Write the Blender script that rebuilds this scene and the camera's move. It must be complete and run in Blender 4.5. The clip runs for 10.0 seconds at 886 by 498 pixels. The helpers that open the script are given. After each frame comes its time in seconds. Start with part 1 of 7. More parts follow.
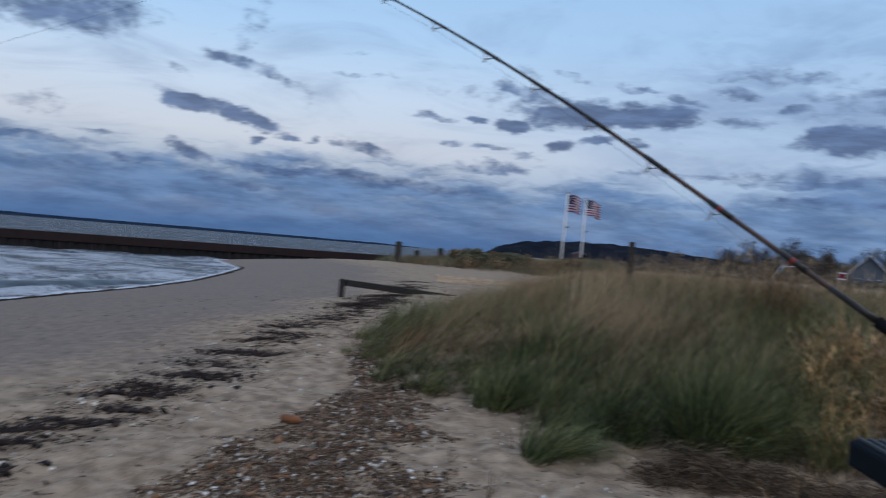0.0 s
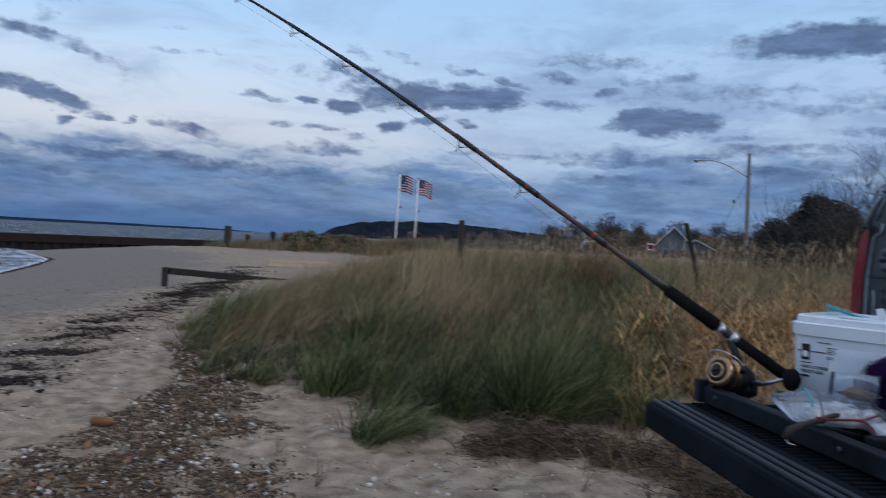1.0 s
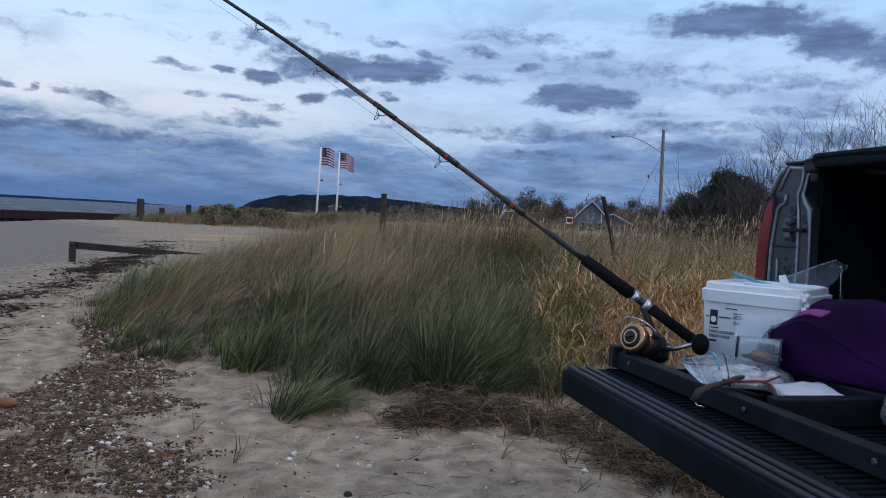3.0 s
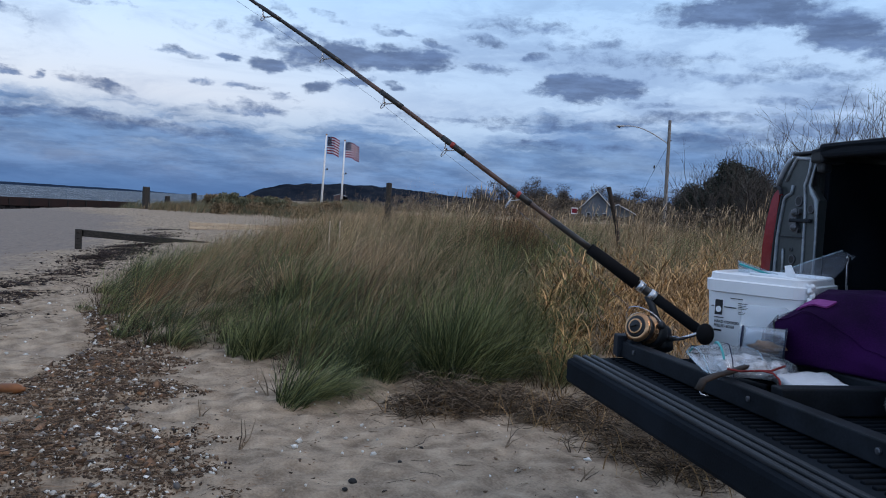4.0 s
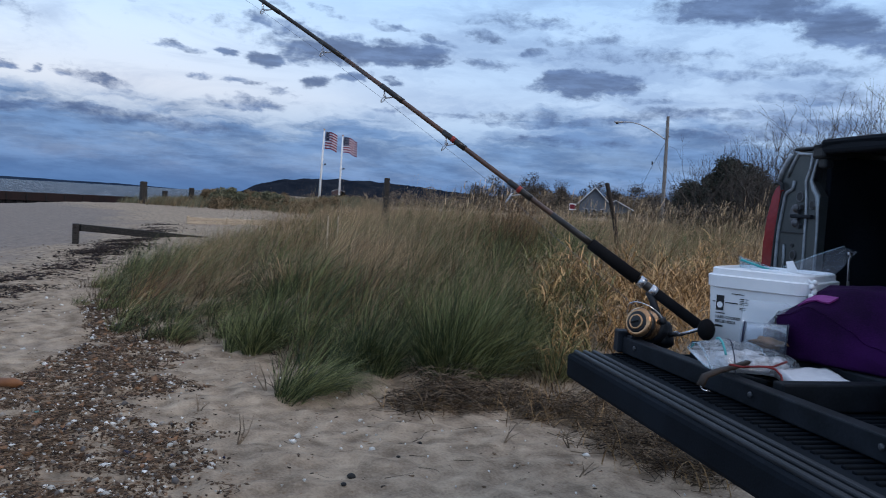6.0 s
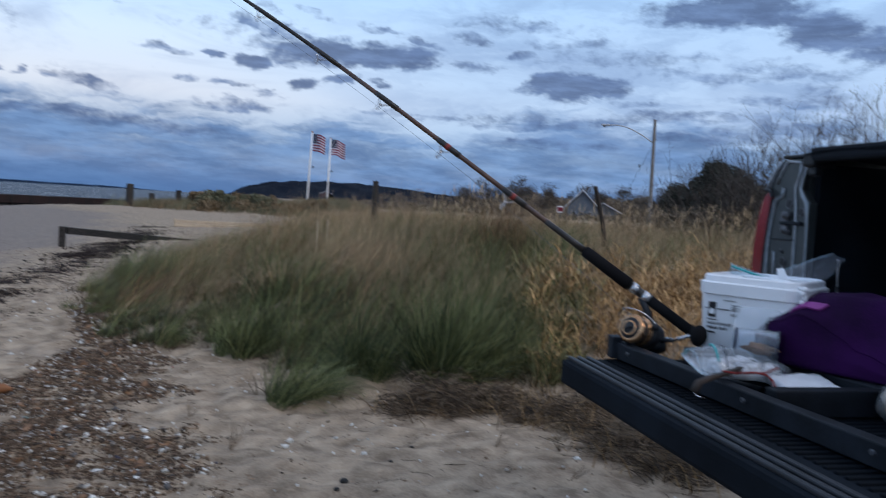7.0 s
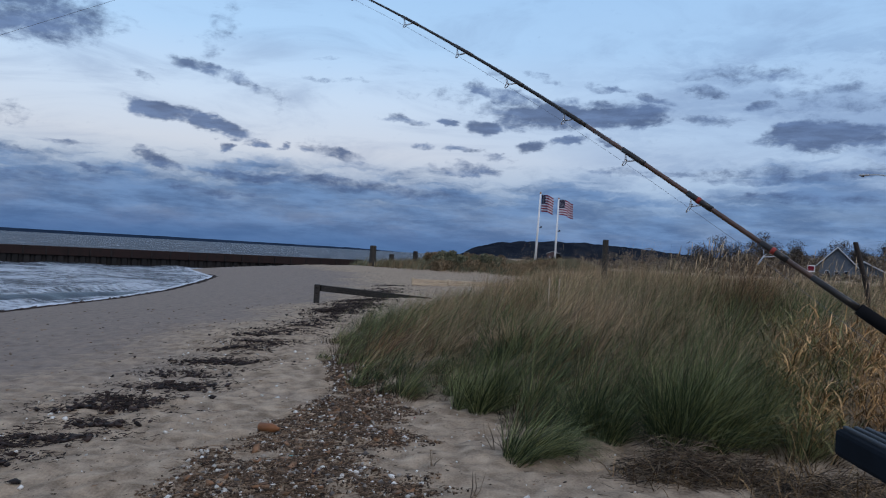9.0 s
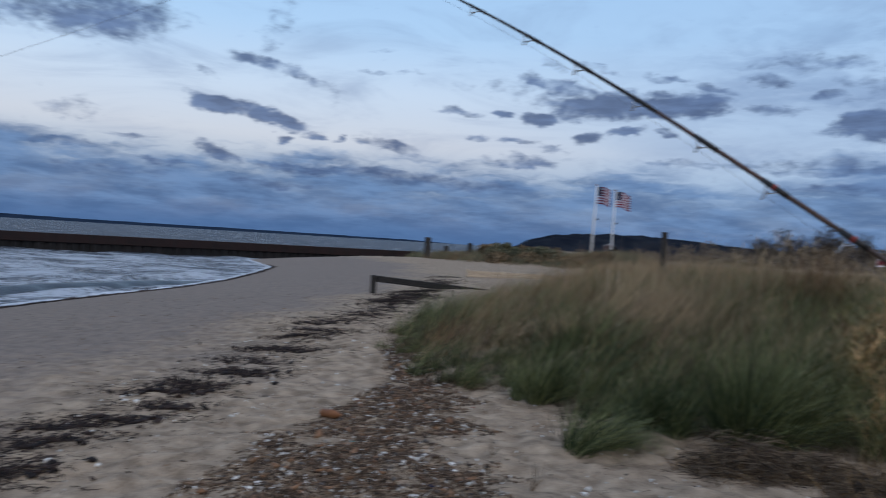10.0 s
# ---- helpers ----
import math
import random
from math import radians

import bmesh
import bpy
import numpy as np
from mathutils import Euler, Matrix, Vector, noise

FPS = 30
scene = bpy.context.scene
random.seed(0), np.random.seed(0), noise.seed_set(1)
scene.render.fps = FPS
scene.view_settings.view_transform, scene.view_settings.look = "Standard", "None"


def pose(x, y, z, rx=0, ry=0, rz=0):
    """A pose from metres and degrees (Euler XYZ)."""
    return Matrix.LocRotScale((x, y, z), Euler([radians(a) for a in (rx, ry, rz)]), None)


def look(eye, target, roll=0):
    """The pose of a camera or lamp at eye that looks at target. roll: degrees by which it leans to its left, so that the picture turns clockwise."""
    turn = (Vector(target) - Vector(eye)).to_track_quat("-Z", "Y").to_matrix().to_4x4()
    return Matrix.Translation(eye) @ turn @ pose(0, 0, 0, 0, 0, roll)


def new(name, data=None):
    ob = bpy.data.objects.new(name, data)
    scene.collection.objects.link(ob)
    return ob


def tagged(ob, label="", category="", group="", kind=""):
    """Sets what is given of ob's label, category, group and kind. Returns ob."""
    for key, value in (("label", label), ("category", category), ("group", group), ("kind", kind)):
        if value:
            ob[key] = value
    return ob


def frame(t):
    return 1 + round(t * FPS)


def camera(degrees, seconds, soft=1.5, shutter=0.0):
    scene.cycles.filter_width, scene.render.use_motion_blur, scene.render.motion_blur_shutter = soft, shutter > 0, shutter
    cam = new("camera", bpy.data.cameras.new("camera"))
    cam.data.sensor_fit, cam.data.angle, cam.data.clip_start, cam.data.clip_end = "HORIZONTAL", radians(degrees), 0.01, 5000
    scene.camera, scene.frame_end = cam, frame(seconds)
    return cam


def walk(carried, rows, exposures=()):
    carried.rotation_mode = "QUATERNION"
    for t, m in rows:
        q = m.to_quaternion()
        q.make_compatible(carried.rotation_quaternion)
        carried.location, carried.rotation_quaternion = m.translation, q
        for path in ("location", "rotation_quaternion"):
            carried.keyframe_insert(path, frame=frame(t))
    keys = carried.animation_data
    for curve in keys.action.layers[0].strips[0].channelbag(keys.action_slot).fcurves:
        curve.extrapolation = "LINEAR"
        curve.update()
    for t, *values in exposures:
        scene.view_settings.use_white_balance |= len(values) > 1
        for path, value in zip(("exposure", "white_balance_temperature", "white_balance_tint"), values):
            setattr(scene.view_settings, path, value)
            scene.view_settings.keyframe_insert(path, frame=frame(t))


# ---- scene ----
cam = camera(60.9, 10.0, 1.0, 0.7)
PATH = [
    (0, (-0.084, -0.084, 1.258), (-0.091, 1.916, 1.259), 4.6),
    (0.2, (-0.061, -0.057, 1.266), (0.028, 1.941, 1.272), 3.8),
    (0.5, (-0.039, -0.05, 1.272), (0.201, 1.936, 1.281), 3.0),
    (1, (-0.012, -0.029, 1.266), (0.415, 1.925, 1.245), 2.9),
    (1.5, (-0.003, -0.017, 1.263), (0.548, 1.905, 1.22), 3.0),
    (2, (0.0, -0.011, 1.262), (0.6, 1.896, 1.201), 3.0),
    (2.2, (0.001, -0.016, 1.26), (0.616, 1.886, 1.193), 3.1),
    (3.3, (0.003, -0.009, 1.255), (0.631, 1.888, 1.171), 2.9),
    (3.5, (0.001, -0.018, 1.258), (0.621, 1.882, 1.169), 2.9),
    (4, (-0.001, -0.014, 1.252), (0.616, 1.886, 1.144), 3.2),
    (4.5, (-0.007, -0.014, 1.249), (0.6, 1.889, 1.135), 3.3),
    (5, (-0.008, -0.016, 1.251), (0.589, 1.889, 1.135), 3.3),
    (5.5, (-0.003, -0.01, 1.249), (0.596, 1.894, 1.135), 3.3),
    (5.7, (-0.005, -0.008, 1.249), (0.598, 1.896, 1.134), 3.3),
    (6.8, (-0.007, 0.003, 1.248), (0.675, 1.878, 1.118), 3.6),
    (7, (-0.03, -0.012, 1.261), (0.623, 1.875, 1.15), 3.4),
    (7.2, (-0.072, -0.036, 1.272), (0.484, 1.883, 1.193), 2.9),
    (7.3, (-0.089, -0.052, 1.277), (0.365, 1.895, 1.231), 2.4),
    (7.5, (-0.074, -0.016, 1.267), (0.241, 1.959, 1.262), 2.1),
    (7.8, (-0.078, -0.028, 1.271), (0.124, 1.961, 1.293), 1.7),
    (8, (-0.089, -0.036, 1.257), (0.07, 1.958, 1.293), 2.2),
    (8.5, (-0.096, -0.045, 1.245), (0.002, 1.952, 1.282), 3.1),
    (9, (-0.091, -0.035, 1.246), (-0.031, 1.964, 1.259), 3.1),
    (9.5, (-0.103, -0.035, 1.237), (-0.095, 1.965, 1.234), 3.5),
    (9.8, (-0.117, -0.04, 1.233), (-0.154, 1.959, 1.222), 3.4),
    (10, (-0.13, -0.044, 1.229), (-0.212, 1.954, 1.213), 3.4),
    (10.1, (-0.138, -0.047, 1.226), (-0.282, 1.948, 1.207), 3.4),
]
walk(cam, [(t, look(eye, target, roll)) for t, eye, target, roll in PATH], [(0.0, -0.25), (1.0, -0.17), (2.0, -0.04), (4.0, 0.06), (7.0, 0.09), (7.5, -0.01), (8.5, -0.17), (10.0, -0.22)])

# ---------------------------------------------------------------- sky and light
SUN_AZ, SUN_EL = 150.0, 4.0        # the sun has just gone down behind the camera
world = bpy.data.worlds.new("dusk_sky")
scene.world = world
world.use_nodes = True
wt = world.node_tree
wt.nodes.clear()


def wn(kind, **props):
    n = wt.nodes.new(kind)
    for k, v in props.items():
        if k == "operation": n.operation = v
        elif k == "blend_type": n.blend_type = v
        elif k == "data_type": n.data_type = v
        elif k == "vector_type": n.vector_type = v
        elif k == "interpolation_type": n.interpolation_type = v
    return n


def wmath(op, a, b=None, clamp=False):
    n = wn("ShaderNodeMath", operation=op)
    n.use_clamp = clamp
    for i, v in enumerate((a, b)):
        if v is None: continue
        if isinstance(v, (int, float)): n.inputs[i].default_value = v
        else: wt.links.new(v, n.inputs[i])
    return n.outputs[0]


def wrange(v, a, b, c=0.0, d=1.0, smooth=True):
    n = wn("ShaderNodeMapRange", interpolation_type="SMOOTHSTEP" if smooth else "LINEAR")
    wt.links.new(v, n.inputs[0])
    for i, k in enumerate((a, b, c, d)): n.inputs[1 + i].default_value = k
    return n.outputs[0]


def wmix(f, a, b, mode="MIX"):
    n = wn("ShaderNodeMix", data_type="RGBA", blend_type=mode)
    if isinstance(f, (int, float)): n.inputs[0].default_value = f
    else: wt.links.new(f, n.inputs[0])
    for i, v in ((6, a), (7, b)):
        if isinstance(v, tuple): n.inputs[i].default_value = (*v, 1)
        else: wt.links.new(v, n.inputs[i])
    return n.outputs[2]


def wnoise(vec, scale, detail=4, rough=0.55, distort=0.0):
    n = wn("ShaderNodeTexNoise")
    wt.links.new(vec, n.inputs["Vector"])
    n.inputs["Scale"].default_value, n.inputs["Detail"].default_value = scale, detail
    n.inputs["Roughness"].default_value, n.inputs["Distortion"].default_value = rough, distort
    return n


geo = wn("ShaderNodeTexCoord")
sep = wn("ShaderNodeSeparateXYZ")
wt.links.new(geo.outputs["Generated"], sep.inputs[0])
AZ = wmath("MULTIPLY", wmath("ARCTAN2", sep.outputs[0], sep.outputs[1]), 180 / math.pi)
EL = wmath("MULTIPLY", wmath("ARCSINE", sep.outputs[2]), 180 / math.pi)
comb = wn("ShaderNodeCombineXYZ")
wt.links.new(AZ, comb.inputs[0])
wt.links.new(EL, comb.inputs[1])
# ragged edges: the sky's own coordinates are bent by noise before clouds are laid out in them
stretch = wn("ShaderNodeVectorMath", operation="MULTIPLY")
wt.links.new(comb.outputs[0], stretch.inputs[0])
stretch.inputs[1].default_value = (0.45, 1.0, 1.0)
bend = wnoise(stretch.outputs[0], 0.75, 6, 0.62)
off = wn("ShaderNodeVectorMath", operation="SUBTRACT")
wt.links.new(bend.outputs["Color"], off.inputs[0])
off.inputs[1].default_value = (0.5, 0.5, 0.5)
offs = wn("ShaderNodeVectorMath", operation="MULTIPLY")
wt.links.new(off.outputs[0], offs.inputs[0])
offs.inputs[1].default_value = (3.4, 1.7, 0.0)
bent = wn("ShaderNodeVectorMath", operation="ADD")
wt.links.new(comb.outputs[0], bent.inputs[0])
wt.links.new(offs.outputs[0], bent.inputs[1])
SKYV = bent.outputs[0]
cover = [None]


def cloud(az, el, w, h, tilt=0.0, dens=1.0, soft=0.95):
    """One cloud at an azimuth and elevation, with half sizes, all in degrees."""
    m = wn("ShaderNodeMapping", vector_type="TEXTURE")
    wt.links.new(SKYV, m.inputs[0])
    m.inputs[1].default_value = (az, el, 0)
    m.inputs[2].default_value = (0, 0, radians(tilt))
    m.inputs[3].default_value = (w, h, 1)
    flat = wn("ShaderNodeVectorMath", operation="LENGTH")
    wt.links.new(m.outputs[0], flat.inputs[0])
    v = wrange(flat.outputs["Value"], 1.35, 1.35 - soft, 0.0, dens)
    cover[0] = v if cover[0] is None else wmath("MAXIMUM", cover[0], v)


# dark scud over the bay and in front of the dune
cloud(-28.1, 14.1, 6.4, 1.93, 3, 0.85); cloud(-19.1, 9.0, 3.0, 0.73, -5, 1.05); cloud(-15.4, 8.4, 2.8, 0.60, -11, 1.05); cloud(-14.7, 7.0, 0.8, 0.52, 3, 0.95)
cloud(-12.6, 7.3, 1.0, 0.34, -7, 0.85); cloud(-10.7, 7.3, 0.7, 0.39, 3, 0.8); cloud(-19.3, 5.6, 2.1, 0.60, -17, 0.75); cloud(-23.2, 4.7, 2.1, 0.30, -2, 0.65)
cloud(-16.8, 12.3, 2.2, 0.64, -7, 0.8); cloud(-13.7, 11.7, 3.6, 0.56, -15, 0.6); cloud(-15.6, 14.8, 2.6, 1.20, 63, 0.42); cloud(-11.2, 10.3, 0.5, 1.07, 3, 0.35)
cloud(-7.2, 7.1, 2.8, 0.52, -9, 0.7); cloud(-20.4, 11.1, 1.3, 0.34, -22, 0.5); cloud(-1.6, 9.9, 2.1, 0.39, -5, 0.7); cloud(1.6, 9.8, 0.9, 0.34, -7, 0.85)
cloud(4.3, 9.7, 1.5, 0.69, 3, 1); cloud(5.7, 12.0, 4.1, 0.64, -12, 0.75); cloud(11.3, 10.8, 7.3, 1.07, 0, 1.1); cloud(6.7, 10.2, 2.6, 0.77, 3, 0.9)
cloud(15.8, 10.7, 2.6, 0.82, 3, 1.05); cloud(8.0, 8.5, 1.3, 0.52, 3, 0.9); cloud(10.6, 8.9, 1.5, 0.47, 3, 1); cloud(13.5, 8.7, 1.2, 0.34, -7, 0.75)
cloud(2.6, 7.9, 1.6, 0.30, -2, 0.7); cloud(5.6, 7.5, 1.6, 0.30, -2, 0.65); cloud(3.3, 6.4, 3.2, 0.56, -2, 0.7); cloud(-0.4, 8.0, 1.2, 0.30, -5, 0.6)
cloud(8.6, 13.4, 1.9, 0.34, -17, 0.45); cloud(5.2, 13.5, 1.4, 0.43, -17, 0.5); cloud(13.6, 12.7, 2.1, 0.39, -7, 0.65); cloud(16.5, 11.9, 2.2, 0.39, -7, 0.65)
cloud(20.7, 12.5, 1.5, 0.47, -5, 0.75); cloud(24.0, 11.5, 1.2, 0.43, 3, 0.8); cloud(20.6, 10.5, 2.5, 0.39, -2, 0.65); cloud(26.3, 9.7, 2.7, 0.86, 13, 1.05)
cloud(28.0, 9.4, 3.4, 1.20, -2, 1.1); cloud(30.0, 9.3, 2.6, 0.94, 3, 1); cloud(-6.7, 12.4, 3.2, 0.26, 0, 0.5); cloud(-7.7, 13.9, 1.1, 0.17, 3, 0.4)
cloud(-28.7, 7.6, 2.6, 0.69, 0, 0.45); cloud(-25.6, 6.2, 2.7, 0.26, 3, 0.5); cloud(-29.6, 5.4, 2.7, 0.34, -2, 0.55); cloud(-12.9, 5.0, 4.7, 0.47, -2, 0.7)
cloud(-6.3, 5.0, 6.4, 0.56, -2, 0.75); cloud(-1.1, 4.5, 5.2, 0.43, -2, 0.6); cloud(-15.3, 3.7, 3.9, 0.34, -2, 0.6); cloud(16.4, 6.7, 5.2, 0.39, 0, 0.55)
cloud(24.0, 6.9, 6.0, 0.43, 1, 0.5)
# heavier masses inland
cloud(38.4, 14.7, 6.2, 1.16, 0, 1.1); cloud(40.9, 14.1, 3.2, 0.77, -5, 1); cloud(44.8, 13.1, 3.3, 1.46, -9, 1.1); cloud(47.8, 12.0, 2.6, 1.29, -7, 1)
cloud(33.2, 8.2, 2.2, 0.43, -2, 0.65); cloud(35.9, 7.4, 6.4, 0.56, 0, 0.6); cloud(30.1, 6.8, 5.2, 0.43, 3, 0.55); cloud(42.1, 8.4, 3.9, 0.43, -2, 0.55)
cloud(24.3, 6.4, 5.2, 0.43, 1, 0.55); cloud(26.5, 5.1, 6.4, 0.47, 0, 0.55); cloud(39.0, 6.1, 6.0, 0.77, 0, 0.6); cloud(43.6, 6.7, 3.9, 0.60, -5, 0.6)
# thin grey sheets behind the heavier masses
cloud(24.3, 13.5, 8.2, 0.77, 0, 0.5, 1.2); cloud(27.8, 12.4, 5.2, 0.64, 3, 0.48, 1.2); cloud(31.7, 11.5, 9.4, 0.86, 0, 0.5, 1.2); cloud(37.6, 10.3, 7.7, 0.69, -1, 0.48, 1.2)
cloud(43.0, 10.6, 6.0, 0.94, -5, 0.55, 1.2); cloud(45.6, 8.7, 3.4, 1.20, -17, 0.6, 1.2); cloud(4.5, 11.6, 7.3, 1.29, -5, 0.42, 1.2); cloud(-26.5, 3.8, 8.6, 0.60, 0, 0.45, 1.2)
# more of the same cover beyond the view
cloud(-38.0, 13.0, 6.5, 1.8, 3, 0.8); cloud(60.0, 12.0, 5.0, 1.5, -4, 0.8)
PUFFS = cover[0]
# the long low bank over the horizon, in streaks
streak = wn("ShaderNodeVectorMath", operation="MULTIPLY")
wt.links.new(SKYV, streak.inputs[0])
streak.inputs[1].default_value = (0.13, 0.62, 1.0)
bands = wnoise(streak.outputs[0], 1.0, 8, 0.58, 0.0).outputs["Fac"]
top_edge = wmath("ADD", wrange(AZ, 18.0, 32.0, 5.6, 7.0), wmath("MULTIPLY", wmath("SUBTRACT", bands, 0.5), 9.0))
below = wrange(wmath("SUBTRACT", top_edge, EL), -1.0, 1.6)
BANK = wmath("MULTIPLY", below, wrange(bands, 0.28, 0.62, 0.62, 1.0))
# thin high veil all over
veil_v = wn("ShaderNodeVectorMath", operation="MULTIPLY")
wt.links.new(comb.outputs[0], veil_v.inputs[0])
veil_v.inputs[1].default_value = (0.07, 0.28, 1.0)
VEIL = wrange(wnoise(veil_v.outputs[0], 1.0, 7, 0.62, 0.8).outputs["Fac"], 0.45, 0.75)

ramp = wn("ShaderNodeValToRGB")
wt.links.new(wrange(EL, 0.0, 90.0, 0.0, 1.0, False), ramp.inputs[0])
els = ramp.color_ramp.elements
els[0].position, els[0].color = 0.0, (0.075, 0.18, 0.42, 1)
els[1].position, els[1].color = 1.0, (0.62, 0.70, 0.90, 1)
for at, col in ((0.045, (0.22, 0.34, 0.60)), (0.08, (0.57, 0.61, 0.77)), (0.12, (0.56, 0.68, 0.90)), (0.17, (0.42, 0.64, 0.96)), (0.22, (0.36, 0.59, 0.93)), (0.45, (0.46, 0.58, 0.84))):
    e = els.new(at)
    e.color = (*col, 1)
blue_side = wmath("MULTIPLY", wrange(AZ, -6.0, 24.0), wrange(EL, 20.0, 9.0))
clear = wmix(wmath("MULTIPLY", blue_side, 0.66), ramp.outputs["Color"], (0.31, 0.50, 0.82))
nish = wn("ShaderNodeTexSky")
nish.sky_type, nish.sun_disc = "NISHITA", False
nish.sun_elevation, nish.sun_rotation = radians(SUN_EL), radians(SUN_AZ)
glow = wmix(1.0, nish.outputs[0], (0.05, 0.05, 0.05), "MULTIPLY")
sky = wmix(1.0, clear, glow, "ADD")
sky = wmix(wmath("MULTIPLY", VEIL, 0.38), sky, (0.20, 0.29, 0.51))
fine_v = wn("ShaderNodeVectorMath", operation="MULTIPLY")
wt.links.new(comb.outputs[0], fine_v.inputs[0])
fine_v.inputs[1].default_value = (0.20, 0.95, 1.0)
folds = wnoise(fine_v.outputs[0], 1.0, 8, 0.62, 0.15).outputs["Fac"]
bank_col = wmix(wrange(folds, 0.36, 0.66), (0.088, 0.170, 0.350), (0.162, 0.295, 0.555))
sky = wmix(wmath("MULTIPLY", BANK, 0.92), sky, bank_col)
shade = wmix(wrange(folds, 0.35, 0.68), (0.076, 0.122, 0.250), (0.142, 0.228, 0.440))
ragged_v = wn("ShaderNodeVectorMath", operation="MULTIPLY")
wt.links.new(comb.outputs[0], ragged_v.inputs[0])
ragged_v.inputs[1].default_value = (0.60, 1.0, 1.0)
ragged = wnoise(ragged_v.outputs[0], 1.15, 9, 0.66, 0.25).outputs["Fac"]
PUFFS = wrange(wmath("ADD", PUFFS, wmath("MULTIPLY", wmath("SUBTRACT", ragged, 0.5), 1.7)), 0.16, 0.98)
# broken grey-blue sheets over the land
sheet_v = wn("ShaderNodeVectorMath", operation="MULTIPLY")
wt.links.new(SKYV, sheet_v.inputs[0])
sheet_v.inputs[1].default_value = (0.11, 0.40, 1.0)
sheets = wrange(wnoise(sheet_v.outputs[0], 1.0, 8, 0.62, 0.2).outputs["Fac"], 0.42, 0.60)
over = wmath("MULTIPLY", wrange(AZ, 2.0, 26.0), wmath("MULTIPLY", wrange(EL, 19.0, 13.0), wrange(EL, 3.0, 6.0)))
sky = wmix(wmath("MULTIPLY", wmath("MULTIPLY", sheets, over), 0.40), sky, (0.175, 0.29, 0.54))
sky = wmix(wmath("MULTIPLY", PUFFS, 0.9, True), sky, shade)
low = wrange(EL, 2.2, 0.3)
sky = wmix(wmath("MULTIPLY", low, 0.7), sky, (0.075, 0.165, 0.37))
bgn = wn("ShaderNodeBackground")
wt.links.new(sky, bgn.inputs[0])
bgn.inputs[1].default_value = 1.0
out = wn("ShaderNodeOutputWorld")
wt.links.new(bgn.outputs[0], out.inputs[0])

sun = new("sun", bpy.data.lights.new("sun", "SUN"))
sun.data.energy, sun.data.angle, sun.data.color = 0.9, radians(28), (1.0, 0.90, 0.82)
sun.matrix_world = look((0, 0, 30), (-30 * math.sin(radians(SUN_AZ)), -30 * math.cos(radians(SUN_AZ)), 30 - 22))


# ---------------------------------------------------------------- materials
def mat(name, a, b=None, rough=0.8, metal=0.0, scale=6.0, fine=60.0, bump=0.2, spec=0.4, island=0.0, obj_random=0.0, stretch_xyz=(1, 1, 1), alpha=1.0, mid=(0.35, 0.65), transmission=0.0, dist=0.01):
    """A surface of two colours mixed by coarse and fine noise, with relief."""
    m = bpy.data.materials.new(name)
    m.use_nodes = True
    t = m.node_tree
    p = t.nodes["Principled BSDF"]
    co = t.nodes.new("ShaderNodeTexCoord")
    mp = t.nodes.new("ShaderNodeMapping")
    mp.inputs[3].default_value = stretch_xyz
    t.links.new(co.outputs["Object"], mp.inputs[0])
    n1, n2 = t.nodes.new("ShaderNodeTexNoise"), t.nodes.new("ShaderNodeTexNoise")
    for n, s, d in ((n1, scale, 5), (n2, fine, 3)):
        t.links.new(mp.outputs[0], n.inputs["Vector"])
        n.inputs["Scale"].default_value, n.inputs["Detail"].default_value = s, d
    add = t.nodes.new("ShaderNodeMath"); add.operation = "MULTIPLY_ADD"
    t.links.new(n2.outputs["Fac"], add.inputs[0]); add.inputs[1].default_value = 0.4
    t.links.new(n1.outputs["Fac"], add.inputs[2])
    sub = t.nodes.new("ShaderNodeMath"); sub.operation = "SUBTRACT"
    t.links.new(add.outputs[0], sub.inputs[0]); sub.inputs[1].default_value = 0.2
    last = sub.outputs[0]
    if island or obj_random:
        g = t.nodes.new("ShaderNodeNewGeometry" if island else "ShaderNodeObjectInfo")
        k = t.nodes.new("ShaderNodeMath"); k.operation = "MULTIPLY_ADD"
        t.links.new(g.outputs["Random Per Island" if island else "Random"], k.inputs[0])
        k.inputs[1].default_value = island or obj_random
        k2 = t.nodes.new("ShaderNodeMath"); k2.operation = "SUBTRACT"
        t.links.new(last, k2.inputs[0]); k2.inputs[1].default_value = (island or obj_random) / 2
        t.links.new(k2.outputs[0], k.inputs[2])
        last = k.outputs[0]
    r = t.nodes.new("ShaderNodeMapRange")
    t.links.new(last, r.inputs[0])
    r.inputs[1].default_value, r.inputs[2].default_value = mid
    mix = t.nodes.new("ShaderNodeMix"); mix.data_type = "RGBA"
    t.links.new(r.outputs[0], mix.inputs[0])
    mix.inputs[6].default_value, mix.inputs[7].default_value = (*a, 1), (*(b or a), 1)
    t.links.new(mix.outputs[2], p.inputs["Base Color"])
    rr = t.nodes.new("ShaderNodeMapRange")
    t.links.new(n1.outputs["Fac"], rr.inputs[0])
    rr.inputs[3].default_value, rr.inputs[4].default_value = max(rough - 0.12, 0.02), min(rough + 0.12, 1)
    t.links.new(rr.outputs[0], p.inputs["Roughness"])
    p.inputs["Metallic"].default_value, p.inputs["Specular IOR Level"].default_value = metal, spec
    p.inputs["Alpha"].default_value, p.inputs["Transmission Weight"].default_value = alpha, transmission
    if bump:
        bn = t.nodes.new("ShaderNodeBump")
        bn.inputs["Strength"].default_value, bn.inputs["Distance"].default_value = bump, dist
        t.links.new(add.outputs[0], bn.inputs["Height"])
        t.links.new(bn.outputs[0], p.inputs["Normal"])
    return m


